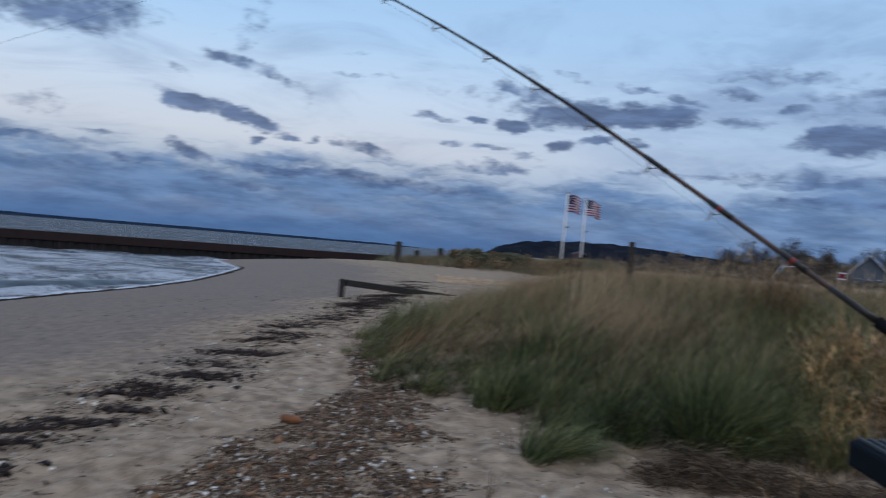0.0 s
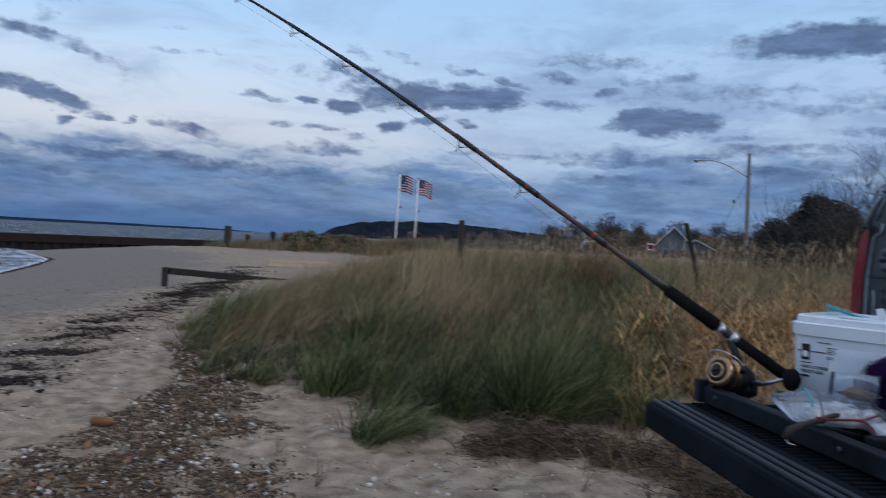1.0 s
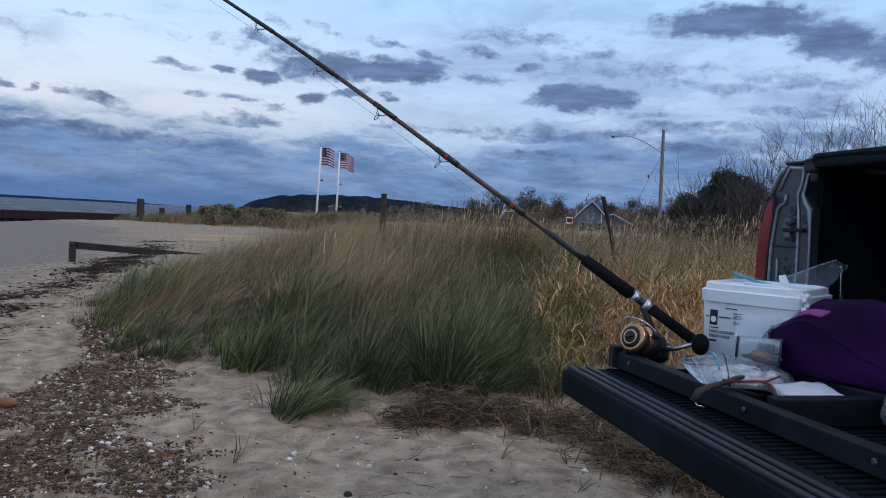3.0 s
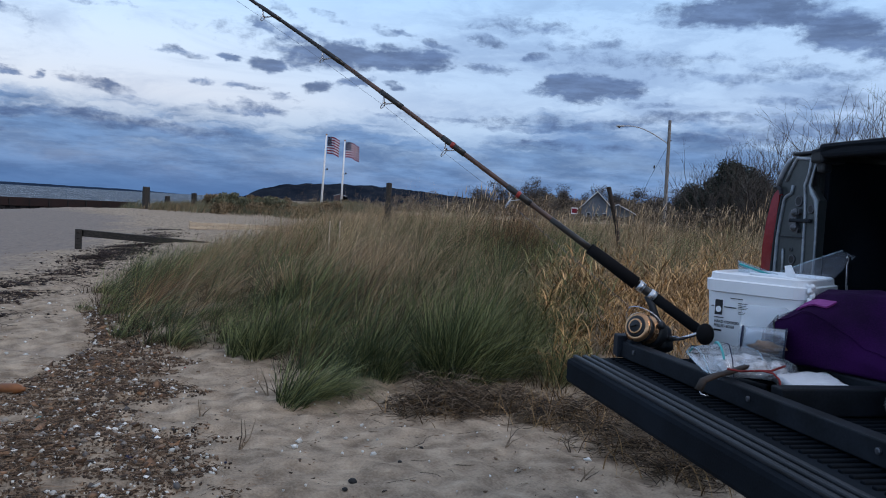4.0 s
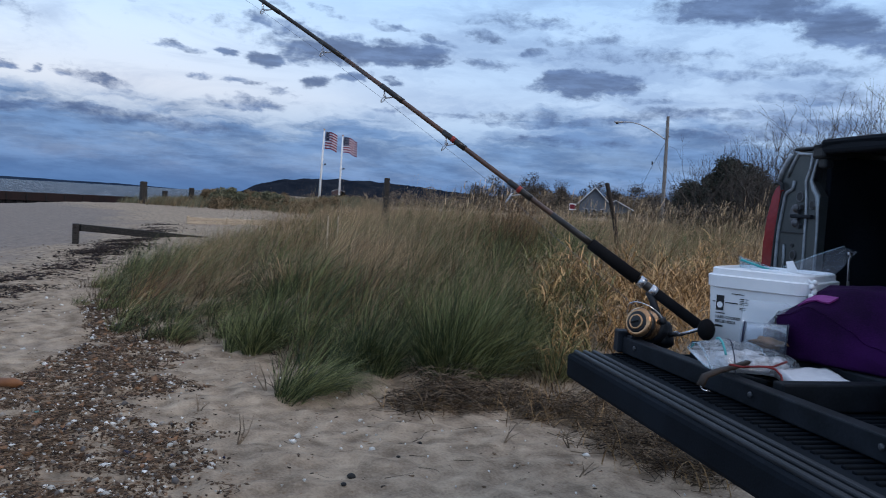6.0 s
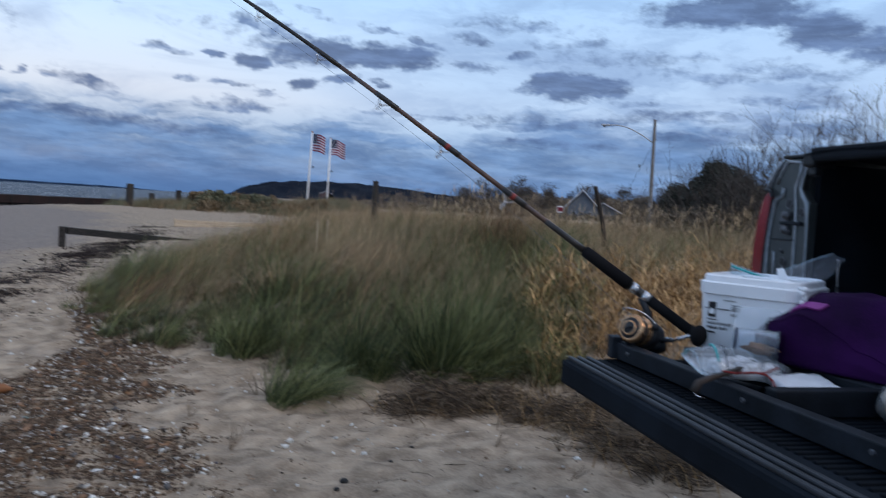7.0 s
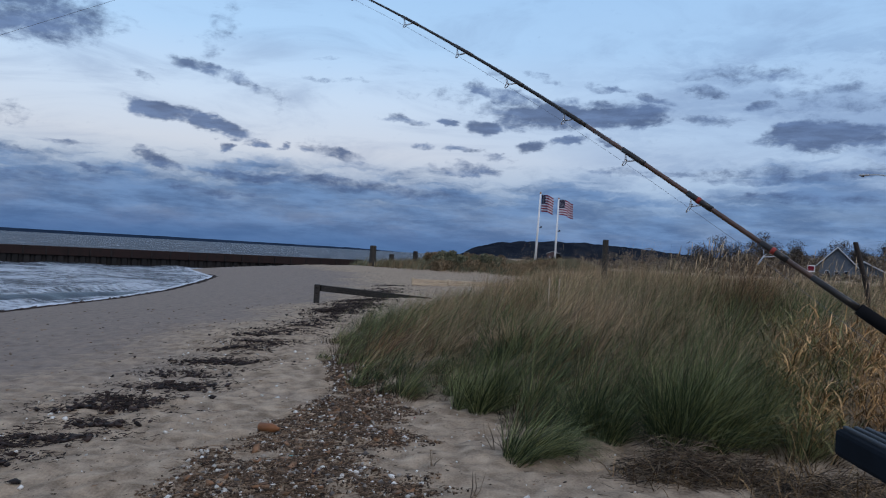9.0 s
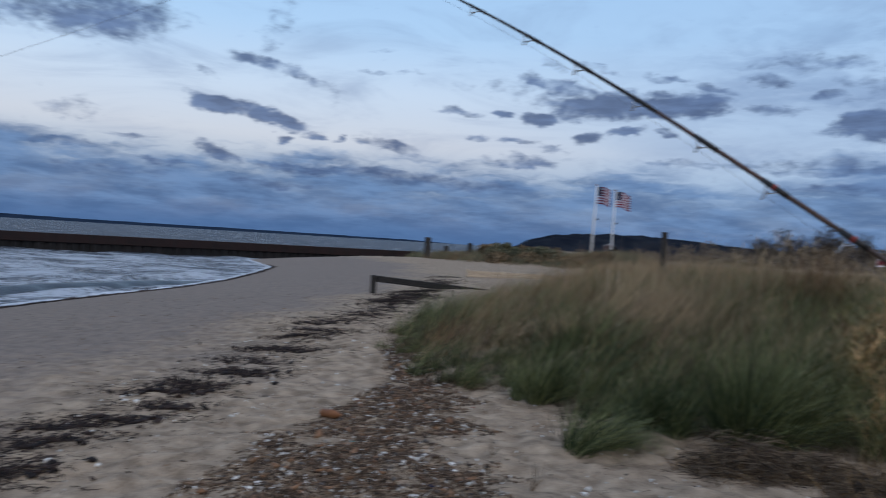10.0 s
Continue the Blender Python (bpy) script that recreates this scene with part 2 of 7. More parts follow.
# wide coarse mottle: besides grain, its dark tone paints shade into the dimples
M_SAND = mat("sand", (0.172, 0.129, 0.092), (0.475, 0.374, 0.272), 0.95, scale=7.0, fine=75, bump=1.0, spec=0.12, dist=0.03, mid=(0.28, 0.74))


def damp_low_sand(m):
    """Below the tide line the sand is damp: darker and greyer."""
    t = m.node_tree
    p = t.nodes["Principled BSDF"]
    old = p.inputs["Base Color"].links[0].from_socket
    co = t.nodes.new("ShaderNodeTexCoord")
    n = t.nodes.new("ShaderNodeTexNoise")
    t.links.new(co.outputs["Object"], n.inputs["Vector"])
    n.inputs["Scale"].default_value = 0.7
    s = t.nodes.new("ShaderNodeSeparateXYZ")
    t.links.new(co.outputs["Object"], s.inputs[0])
    k = t.nodes.new("ShaderNodeMath"); k.operation = "MULTIPLY_ADD"
    t.links.new(n.outputs["Fac"], k.inputs[0]); k.inputs[1].default_value = 0.16
    t.links.new(s.outputs[2], k.inputs[2])
    r = t.nodes.new("ShaderNodeMapRange")
    t.links.new(k.outputs[0], r.inputs[0])
    r.inputs[1].default_value, r.inputs[2].default_value = 0.03, -0.10
    r.inputs[3].default_value, r.inputs[4].default_value = 0.0, 0.66
    mx = t.nodes.new("ShaderNodeMix"); mx.data_type = "RGBA"
    t.links.new(r.outputs[0], mx.inputs[0]); t.links.new(old, mx.inputs[6])
    mx.inputs[7].default_value = (0.180, 0.156, 0.146, 1)
    t.links.new(mx.outputs[2], p.inputs["Base Color"])


damp_low_sand(M_SAND)
M_WRACK = mat("dried_seaweed", (0.010, 0.007, 0.007), (0.050, 0.032, 0.027), 0.8, scale=20, fine=90, island=0.6)
M_GREEN = mat("green_beach_grass", (0.028, 0.042, 0.018), (0.34, 0.36, 0.155), 0.55, scale=1.2, fine=8, bump=0, island=1.0, spec=0.12, mid=(0.42, 1.15))
M_YELLOWGREEN = mat("yellow_green_leaf", (0.060, 0.066, 0.024), (0.27, 0.24, 0.095), 0.55, scale=1.4, fine=8, bump=0, island=0.8, spec=0.25)
# dead blades, coloured dark so they double as shade between the clumps
M_THATCH_SHADE = mat("dead_thatch_and_gap_shade", (0.018, 0.012, 0.008), (0.11, 0.075, 0.045), 0.8, scale=1.5, fine=9, bump=0, island=0.8, spec=0.15)
M_TAN = mat("dry_beach_grass", (0.125, 0.088, 0.050), (0.72, 0.52, 0.31), 0.6, scale=0.9, fine=8, bump=0, island=1.0, spec=0.12, mid=(0.38, 1.05))
M_RUSSET = mat("russet_grass", (0.060, 0.034, 0.018), (0.34, 0.205, 0.105), 0.6, scale=0.9, fine=8, bump=0, island=0.8, spec=0.2)
M_GOLD = mat("golden_reed", (0.150, 0.082, 0.033), (0.80, 0.50, 0.228), 0.6, scale=1.4, fine=8, bump=0, island=1.0, spec=0.25, mid=(0.3, 0.95))
M_STRAW = mat("withered_straw", (0.085, 0.052, 0.026), (0.50, 0.33, 0.17), 0.7, scale=2.0, fine=12, bump=0, island=1.0, spec=0.12, mid=(0.3, 1.0))
M_RUST = mat("rusted_steel", (0.008, 0.0045, 0.0045), (0.024, 0.012, 0.011), 0.85, metal=0.2, scale=2.5, fine=30, obj_random=0.3)
M_RUSTDARK = mat("wet_rusted_steel", (0.004, 0.0035, 0.004), (0.013, 0.010, 0.010), 0.7, metal=0.1, scale=2.5, fine=30, obj_random=0.4)
M_TIMBER = mat("weathered_timber", (0.012, 0.011, 0.011), (0.045, 0.039, 0.034), 0.85, scale=5, fine=40, stretch_xyz=(1, 6, 6), obj_random=0.2)
M_BOARD = mat("sandy_board", (0.40, 0.31, 0.22), (0.54, 0.43, 0.31), 0.9, scale=4, fine=40, stretch_xyz=(1, 5, 5), obj_random=0.2)
M_WHITE = mat("white_paint", (0.72, 0.72, 0.72), (0.82, 0.82, 0.82), 0.5, scale=3, bump=0.05)
M_BLACK = mat("black_plastic", (0.006, 0.008, 0.011), (0.016, 0.019, 0.025), 0.55, scale=8, fine=200, bump=0.15, dist=0.002)
M_LINER = mat("bed_liner", (0.004, 0.006, 0.009), (0.010, 0.014, 0.020), 0.8, scale=5, fine=250, bump=0.3, spec=0.07, dist=0.002)
M_STEEL_BLACK = mat("black_painted_steel", (0.006, 0.008, 0.011), (0.015, 0.019, 0.026), 0.6, spec=0.15, scale=12, fine=150, bump=0.2, dist=0.002)
M_FABRIC = mat("black_canvas", (0.008, 0.010, 0.014), (0.017, 0.021, 0.028), 0.9, scale=4, fine=300, bump=0.3, spec=0.15, dist=0.002)
M_BODY = mat("grey_green_car_paint", (0.055, 0.065, 0.068), (0.075, 0.085, 0.088), 0.35, metal=0.5, scale=6, fine=90, bump=0.03, spec=0.5)
M_GUNMETAL = mat("gunmetal", (0.07, 0.075, 0.085), (0.13, 0.135, 0.15), 0.45, metal=0.6, scale=20, bump=0.1)
M_CHROME = mat("bright_metal", (0.45, 0.46, 0.48), (0.6, 0.6, 0.62), 0.25, metal=0.9, scale=20, bump=0.05)
M_EDGE = mat("silver_edge", (0.20, 0.23, 0.26), (0.34, 0.37, 0.41), 0.4, metal=0.5, scale=15, bump=0.05)
M_LENS = mat("red_lens", (0.17, 0.010, 0.010), (0.26, 0.02, 0.018), 0.15, scale=5, bump=0.05, spec=0.6)
M_PAIL = mat("white_pail_plastic", (0.80, 0.82, 0.85), (0.86, 0.87, 0.89), 0.4, scale=6, bump=0.05)
M_INK = mat("black_ink", (0.012, 0.012, 0.016), (0.02, 0.02, 0.025), 0.6, bump=0)
M_PURPLE = mat("purple_nylon", (0.012, 0.0015, 0.022), (0.030, 0.004, 0.052), 0.85, scale=7, fine=300, bump=0.4, dist=0.003, spec=0.12)
M_SLATE = mat("slate_lining", (0.035, 0.04, 0.06), (0.06, 0.068, 0.095), 0.7, scale=12, fine=200, bump=0.2, dist=0.002)
M_PINK = mat("pink_tag", (0.22, 0.035, 0.20), (0.27, 0.05, 0.25), 0.6, bump=0.05)
M_BROWNROD = mat("amber_rod_blank", (0.040, 0.019, 0.012), (0.090, 0.038, 0.020), 0.35, scale=20, bump=0, spec=0.6)
M_RODBLACK = mat("dark_rod_blank", (0.012, 0.011, 0.011), (0.025, 0.022, 0.02), 0.3, scale=20, bump=0)
M_REDWRAP = mat("red_thread_wrap", (0.20, 0.018, 0.014), (0.28, 0.03, 0.02), 0.4, scale=40, bump=0.1)
M_FOAMGRIP = mat("black_foam_grip", (0.006, 0.006, 0.007), (0.011, 0.011, 0.012), 0.95, fine=400, bump=0.3, dist=0.001, spec=0.1)
M_GOLDMETAL = mat("gold_anodised", (0.46, 0.25, 0.13), (0.56, 0.33, 0.18), 0.25, metal=0.9, scale=20, bump=0.02)
M_LINE = mat("fishing_line", (0.10, 0.12, 0.15), (0.14, 0.16, 0.2), 0.4, bump=0)


def film_material(name, white, tint=(0.80, 0.86, 0.92), shine=0.6, relief=0.35):
    """Thin clear plastic: see-through, with gloss that grows towards its edges and a little haze."""
    m = bpy.data.materials.new(name)
    m.use_nodes = True
    t = m.node_tree
    t.nodes.remove(t.nodes["Principled BSDF"])
    co = t.nodes.new("ShaderNodeTexCoord")
    n = t.nodes.new("ShaderNodeTexNoise")
    t.links.new(co.outputs["Object"], n.inputs["Vector"])
    n.inputs["Scale"].default_value, n.inputs["Detail"].default_value, n.inputs["Distortion"].default_value = 26, 4, 1.2
    b = t.nodes.new("ShaderNodeBump")
    b.inputs["Strength"].default_value, b.inputs["Distance"].default_value = relief, 0.005
    t.links.new(n.outputs["Fac"], b.inputs["Height"])
    clear, gloss, haze = t.nodes.new("ShaderNodeBsdfTransparent"), t.nodes.new("ShaderNodeBsdfGlossy"), t.nodes.new("ShaderNodeBsdfDiffuse")
    clear.inputs[0].default_value = (0.96, 0.98, 1.0, 1)
    gloss.inputs["Roughness"].default_value = 0.14
    gloss.inputs["Color"].default_value = (1, 1, 1, 1)
    haze.inputs[0].default_value = (*tint, 1)
    t.links.new(b.outputs[0], gloss.inputs["Normal"])
    m1, m2 = t.nodes.new("ShaderNodeMixShader"), t.nodes.new("ShaderNodeMixShader")
    m1.inputs[0].default_value = white
    t.links.new(clear.outputs[0], m1.inputs[1]); t.links.new(haze.outputs[0], m1.inputs[2])
    lw = t.nodes.new("ShaderNodeFresnel")
    lw.inputs[0].default_value = 1.5
    t.links.new(b.outputs[0], lw.inputs["Normal"])
    half = t.nodes.new("ShaderNodeMath"); half.operation = "MULTIPLY"
    t.links.new(lw.outputs[0], half.inputs[0]); half.inputs[1].default_value = shine
    t.links.new(half.outputs[0], m2.inputs[0])
    t.links.new(m1.outputs[0], m2.inputs[1]); t.links.new(gloss.outputs[0], m2.inputs[2])
    t.links.new(m2.outputs[0], t.nodes["Material Output"].inputs[0])
    return m


M_FILM = film_material("clear_plastic_film", 0.24)
M_FILM2 = film_material("thin_clear_film", 0.09)
M_FILMHAZE = film_material("hazy_plastic_film", 0.10, (0.66, 0.74, 0.88), 0.40, 0.12)
M_FILMTHIN = film_material("very_thin_film", 0.05, (0.75, 0.82, 0.9), 0.3, 0.25)
M_FILMBLUE = film_material("blue_tinted_film", 0.35, (0.45, 0.66, 0.78))
M_TEAL = mat("teal_zip_strip", (0.05, 0.32, 0.33), (0.07, 0.40, 0.40), 0.4, bump=0)
M_PAPER = mat("white_paper", (0.66, 0.67, 0.70), (0.76, 0.77, 0.79), 0.8, scale=9, fine=90, bump=0.2)
M_BAITWRAP = mat("bait_wrap", (0.34, 0.34, 0.35), (0.66, 0.67, 0.70), 0.6, scale=30, fine=120, bump=0.4, dist=0.003)
M_LEATHER = mat("brown_strap", (0.012, 0.008, 0.006), (0.035, 0.022, 0.016), 0.7, scale=25, fine=120)
M_REDCORD = mat("red_cord", (0.16, 0.012, 0.012), (0.24, 0.02, 0.02), 0.6, scale=40, bump=0.1)
M_BAIT = mat("pale_bait", (0.30, 0.20, 0.14), (0.55, 0.48, 0.42), 0.5, scale=28, fine=90)
M_SHELL = mat("bleached_shell", (0.42, 0.40, 0.36), (0.75, 0.73, 0.69), 0.6, scale=20, fine=80, island=0.6)
M_DEBRIS = mat("beach_litter", (0.034, 0.022, 0.015), (0.30, 0.20, 0.13), 0.85, scale=20, fine=70, island=0.9, mid=(0.2, 0.9))
M_MULCH = mat("crumbled_weed", (0.028, 0.017, 0.011), (0.150, 0.096, 0.060), 0.9, scale=14, fine=70, island=0.8, mid=(0.2, 0.95))
M_STONE = mat("beach_pebble", (0.10, 0.09, 0.085), (0.30, 0.26, 0.22), 0.7, scale=25, fine=90, island=1.0)
M_LEAF = mat("dry_leaf", (0.08, 0.045, 0.025), (0.28, 0.15, 0.08), 0.8, scale=20, fine=70, island=0.8)
M_TWIG = mat("dead_stems", (0.028, 0.020, 0.015), (0.22, 0.165, 0.115), 0.85, scale=9, fine=60, island=0.6)
M_BARK = mat("grey_bark", (0.035, 0.028, 0.024), (0.085, 0.07, 0.06), 0.9, scale=8, fine=40)
M_NEEDLE = mat("dark_evergreen_leaf", (0.009, 0.013, 0.010), (0.032, 0.042, 0.028), 0.7, scale=1.5, fine=9, bump=0, island=0.6)
M_SCRUB = mat("brown_thicket", (0.070, 0.053, 0.040), (0.24, 0.185, 0.13), 0.85, scale=0.8, fine=6, bump=0, island=0.6)
M_FARTAN = mat("russet_tan_brush", (0.10, 0.074, 0.046), (0.31, 0.225, 0.135), 0.85, scale=0.6, fine=5, bump=0, island=0.7, spec=0.1)
M_FARGREEN = mat("grey_green_bush", (0.075, 0.080, 0.048), (0.20, 0.19, 0.11), 0.8, scale=0.5, fine=4, bump=0, island=0.5)
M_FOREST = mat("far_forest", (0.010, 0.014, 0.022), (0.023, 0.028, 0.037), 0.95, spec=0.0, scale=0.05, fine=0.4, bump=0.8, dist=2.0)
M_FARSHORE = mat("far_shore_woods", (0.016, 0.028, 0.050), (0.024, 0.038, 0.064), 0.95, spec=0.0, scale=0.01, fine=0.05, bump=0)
M_DARKWATER = mat("dark_wave_water", (0.012, 0.022, 0.032), (0.035, 0.052, 0.07), 0.35, scale=3, fine=14, bump=0.6, spec=0.3, dist=0.05)
M_FOAM = mat("sea_foam", (0.34, 0.38, 0.43), (0.62, 0.66, 0.70), 0.7, scale=3, fine=25, bump=0.5)
M_HOUSE = mat("grey_siding", (0.09, 0.105, 0.135), (0.12, 0.14, 0.17), 0.8, scale=2, fine=20)
M_TRIM = mat("pale_trim", (0.50, 0.52, 0.57), (0.60, 0.62, 0.66), 0.6, scale=3, bump=0.05)
M_ROOF = mat("dark_shingle", (0.04, 0.042, 0.05), (0.075, 0.078, 0.085), 0.9, scale=2, fine=20)
M_GLASS = mat("dark_window_glass", (0.02, 0.025, 0.035), (0.03, 0.035, 0.045), 0.08, bump=0, spec=0.8)
M_BRICK = mat("far_brick", (0.065, 0.042, 0.046), (0.09, 0.06, 0.062), 0.9, scale=1, fine=8)
M_FLAGRED = mat("flag_red", (0.16, 0.006, 0.022), (0.20, 0.010, 0.028), 0.8, bump=0)
M_FLAGWHITE = mat("flag_white", (0.44, 0.46, 0.54), (0.50, 0.52, 0.60), 0.8, bump=0)
M_FLAGBLUE = mat("flag_blue", (0.006, 0.009, 0.034), (0.009, 0.014, 0.046), 0.8, bump=0)
M_POLEWOOD = mat("utility_pole_wood", (0.12, 0.112, 0.108), (0.22, 0.205, 0.195), 0.85, scale=4, fine=30, stretch_xyz=(4, 4, 0.5))
M_GALV = mat("galvanised_metal", (0.42, 0.43, 0.45), (0.52, 0.53, 0.55), 0.45, metal=0.6, scale=6, bump=0.05)
M_RUBBER = mat("tyre_rubber", (0.012, 0.012, 0.012), (0.025, 0.025, 0.025), 0.85, scale=9, fine=60)
M_ORANGE = mat("orange_plastic", (0.17, 0.065, 0.024), (0.26, 0.105, 0.038), 0.6, bump=0.1)


def water_material():
    m = bpy.data.materials.new("sea_water")
    m.use_nodes = True
    t = m.node_tree
    p = t.nodes["Principled BSDF"]
    co = t.nodes.new("ShaderNodeTexCoord")
    mp = t.nodes.new("ShaderNodeMapping")
    mp.inputs[2].default_value, mp.inputs[3].default_value = (0, 0, radians(35)), (0.75, 1.2, 1.0)
    t.links.new(co.outputs["Object"], mp.inputs[0])
    hs = []
    for s, d in ((0.40, 4), (4.2, 8), (12.0, 4)):
        n = t.nodes.new("ShaderNodeTexNoise")
        t.links.new(mp.outputs[0], n.inputs["Vector"])
        n.inputs["Scale"].default_value, n.inputs["Detail"].default_value = s, d
        hs.append(n.outputs["Fac"])
    # broken white water in the basin on the near side of the bulkhead, few whitecaps beyond it
    dot = t.nodes.new("ShaderNodeVectorMath"); dot.operation = "DOT_PRODUCT"
    t.links.new(co.outputs["Object"], dot.inputs[0]); dot.inputs[1].default_value = (0.569, -0.823, 0)
    near = t.nodes.new("ShaderNodeMapRange")
    t.links.new(dot.outputs["Value"], near.inputs[0])
    near.inputs[1].default_value, near.inputs[2].default_value = -58.0, -52.0
    near.inputs[3].default_value, near.inputs[4].default_value = -0.08, 0.13
    lift = t.nodes.new("ShaderNodeMath"); lift.operation = "ADD"
    wide = t.nodes.new("ShaderNodeMath"); wide.operation = "MULTIPLY_ADD"
    t.links.new(hs[0], wide.inputs[0]); wide.inputs[1].default_value = 0.75; wide.inputs[2].default_value = -0.375
    both = t.nodes.new("ShaderNodeMath"); both.operation = "ADD"
    t.links.new(hs[1], both.inputs[0]); t.links.new(wide.outputs[0], both.inputs[1])
    t.links.new(both.outputs[0], lift.inputs[0]); t.links.new(near.outputs[0], lift.inputs[1])
    # whitecaps in long crests over the open bay
    mp2 = t.nodes.new("ShaderNodeMapping")
    mp2.inputs[2].default_value, mp2.inputs[3].default_value = (0, 0, radians(-28)), (0.22, 0.55, 1.0)
    t.links.new(co.outputs["Object"], mp2.inputs[0])
    caps = t.nodes.new("ShaderNodeTexNoise")
    t.links.new(mp2.outputs[0], caps.inputs["Vector"])
    caps.inputs["Scale"].default_value, caps.inputs["Detail"].default_value, caps.inputs["Roughness"].default_value = 1.0, 6, 0.68
    crest = t.nodes.new("ShaderNodeMapRange")
    t.links.new(caps.outputs["Fac"], crest.inputs[0])
    crest.inputs[1].default_value, crest.inputs[2].default_value = 0.55, 0.72
    crest.inputs[3].default_value, crest.inputs[4].default_value = -0.06, 0.20
    lift2 = t.nodes.new("ShaderNodeMath"); lift2.operation = "ADD"
    t.links.new(lift.outputs[0], lift2.inputs[0]); t.links.new(crest.outputs[0], lift2.inputs[1])
    foam = t.nodes.new("ShaderNodeMapRange")
    t.links.new(lift2.outputs[0], foam.inputs[0])
    foam.inputs[1].default_value, foam.inputs[2].default_value = 0.46, 0.70
    mix = t.nodes.new("ShaderNodeMix"); mix.data_type = "RGBA"
    t.links.new(foam.outputs[0], mix.inputs[0])
    mix.inputs[6].default_value, mix.inputs[7].default_value = (0.022, 0.038, 0.060, 1), (0.60, 0.66, 0.74, 1)
    t.links.new(mix.outputs[2], p.inputs["Base Color"])
    p.inputs["Roughness"].default_value, p.inputs["Specular IOR Level"].default_value = 0.6, 0.0
    add = t.nodes.new("ShaderNodeMath"); add.operation = "MULTIPLY_ADD"
    t.links.new(hs[2], add.inputs[0]); add.inputs[1].default_value = 0.35
    t.links.new(hs[1], add.inputs[2])
    b = t.nodes.new("ShaderNodeBump")
    b.inputs["Strength"].default_value, b.inputs["Distance"].default_value = 1.0, 0.5
    t.links.new(add.outputs[0], b.inputs["Height"])
    t.links.new(b.outputs[0], p.inputs["Normal"])
    gl = t.nodes.new("ShaderNodeBsdfGlossy")
    gl.inputs["Roughness"].default_value = 0.22
    t.links.new(b.outputs[0], gl.inputs["Normal"])
    sh = t.nodes.new("ShaderNodeMixShader")
    sh.inputs[0].default_value = 0.20
    t.links.new(p.outputs[0], sh.inputs[1]); t.links.new(gl.outputs[0], sh.inputs[2])
    t.links.new(sh.outputs[0], t.nodes["Material Output"].inputs[0])
    return m


M_WATER = water_material()


# ---------------------------------------------------------------- mesh helpers
def link(name, bm, material, parent=None, label="", smooth=False):
    me = bpy.data.meshes.new(name)
    bmesh.ops.recalc_face_normals(bm, faces=bm.faces)
    if smooth:
        for f in bm.faces: f.smooth = True
    bm.to_mesh(me)
    bm.free()
    me.materials.append(material)
    ob = new(name, me)
    if parent is not None: ob.parent = parent
    if label: ob["label"] = label
    return ob


def part(name, bm, material, parent, label="", smooth=False):
    return link(name, bm, material, parent, label, smooth)


def arrays(name, verts, quads=None, tris=None, material=None, smooth=False):
    """A mesh straight from numpy arrays."""
    me = bpy.data.meshes.new(name)
    faces = []
    nv = len(verts)
    q = np.zeros((0, 4), int) if quads is None else quads
    t = np.zeros((0, 3), int) if tris is None else tris
    me.vertices.add(nv)
    me.vertices.foreach_set("co", np.asarray(verts, np.float32).ravel())
    loops = np.concatenate([q.ravel(), t.ravel()]).astype(np.int32)
    me.loops.add(len(loops))
    me.loops.foreach_set("vertex_index", loops)
    me.polygons.add(len(q) + len(t))
    starts = np.concatenate([np.arange(len(q)) * 4, len(q) * 4 + np.arange(len(t)) * 3]).astype(np.int32)
    me.polygons.foreach_set("loop_start", starts)
    if smooth: me.polygons.foreach_set("use_smooth", np.ones(len(q) + len(t), bool))
    me.update(calc_edges=True)
    if material: me.materials.append(material)
    return new(name, me)


def box(bm, x, y, z, sx, sy, sz, bevel=0.0, m=None):
    """A box by its centre and full sizes."""
    r = bmesh.ops.create_cube(bm, size=1.0)
    vs = r["verts"]
    bmesh.ops.scale(bm, vec=(sx, sy, sz), verts=vs)
    bmesh.ops.translate(bm, vec=(x, y, z), verts=vs)
    if bevel:
        es = list({e for v in vs for e in v.link_edges})
        vs = bmesh.ops.bevel(bm, geom=es, offset=bevel, segments=2, affect="EDGES", profile=0.5)["verts"]
    if m is not None: bmesh.ops.transform(bm, matrix=m, verts=list(vs))
    return bm


def tube(bm, pts, radii, n=8, cap=True):
    """A tapered tube through points."""
    pts = [Vector(p) for p in pts]
    if isinstance(radii, (int, float)): radii = [radii] * len(pts)
    rings, side = [], None
    for i, p in enumerate(pts):
        d = (pts[min(i + 1, len(pts) - 1)] - pts[max(i - 1, 0)]).normalized()
        if side is None: side = d.orthogonal().normalized()
        side = (side - d * side.dot(d)).normalized()
        up = d.cross(side)
        rings.append([bm.verts.new(p + (side * math.cos(a) + up * math.sin(a)) * radii[i]) for a in [2 * math.pi * k / n for k in range(n)]])
    for a, b in zip(rings, rings[1:]):
        for k in range(n):
            bm.faces.new((a[k], a[(k + 1) % n], b[(k + 1) % n], b[k]))
    if cap:
        bm.faces.new(rings[0][::-1])
        bm.faces.new(rings[-1])
    return bm


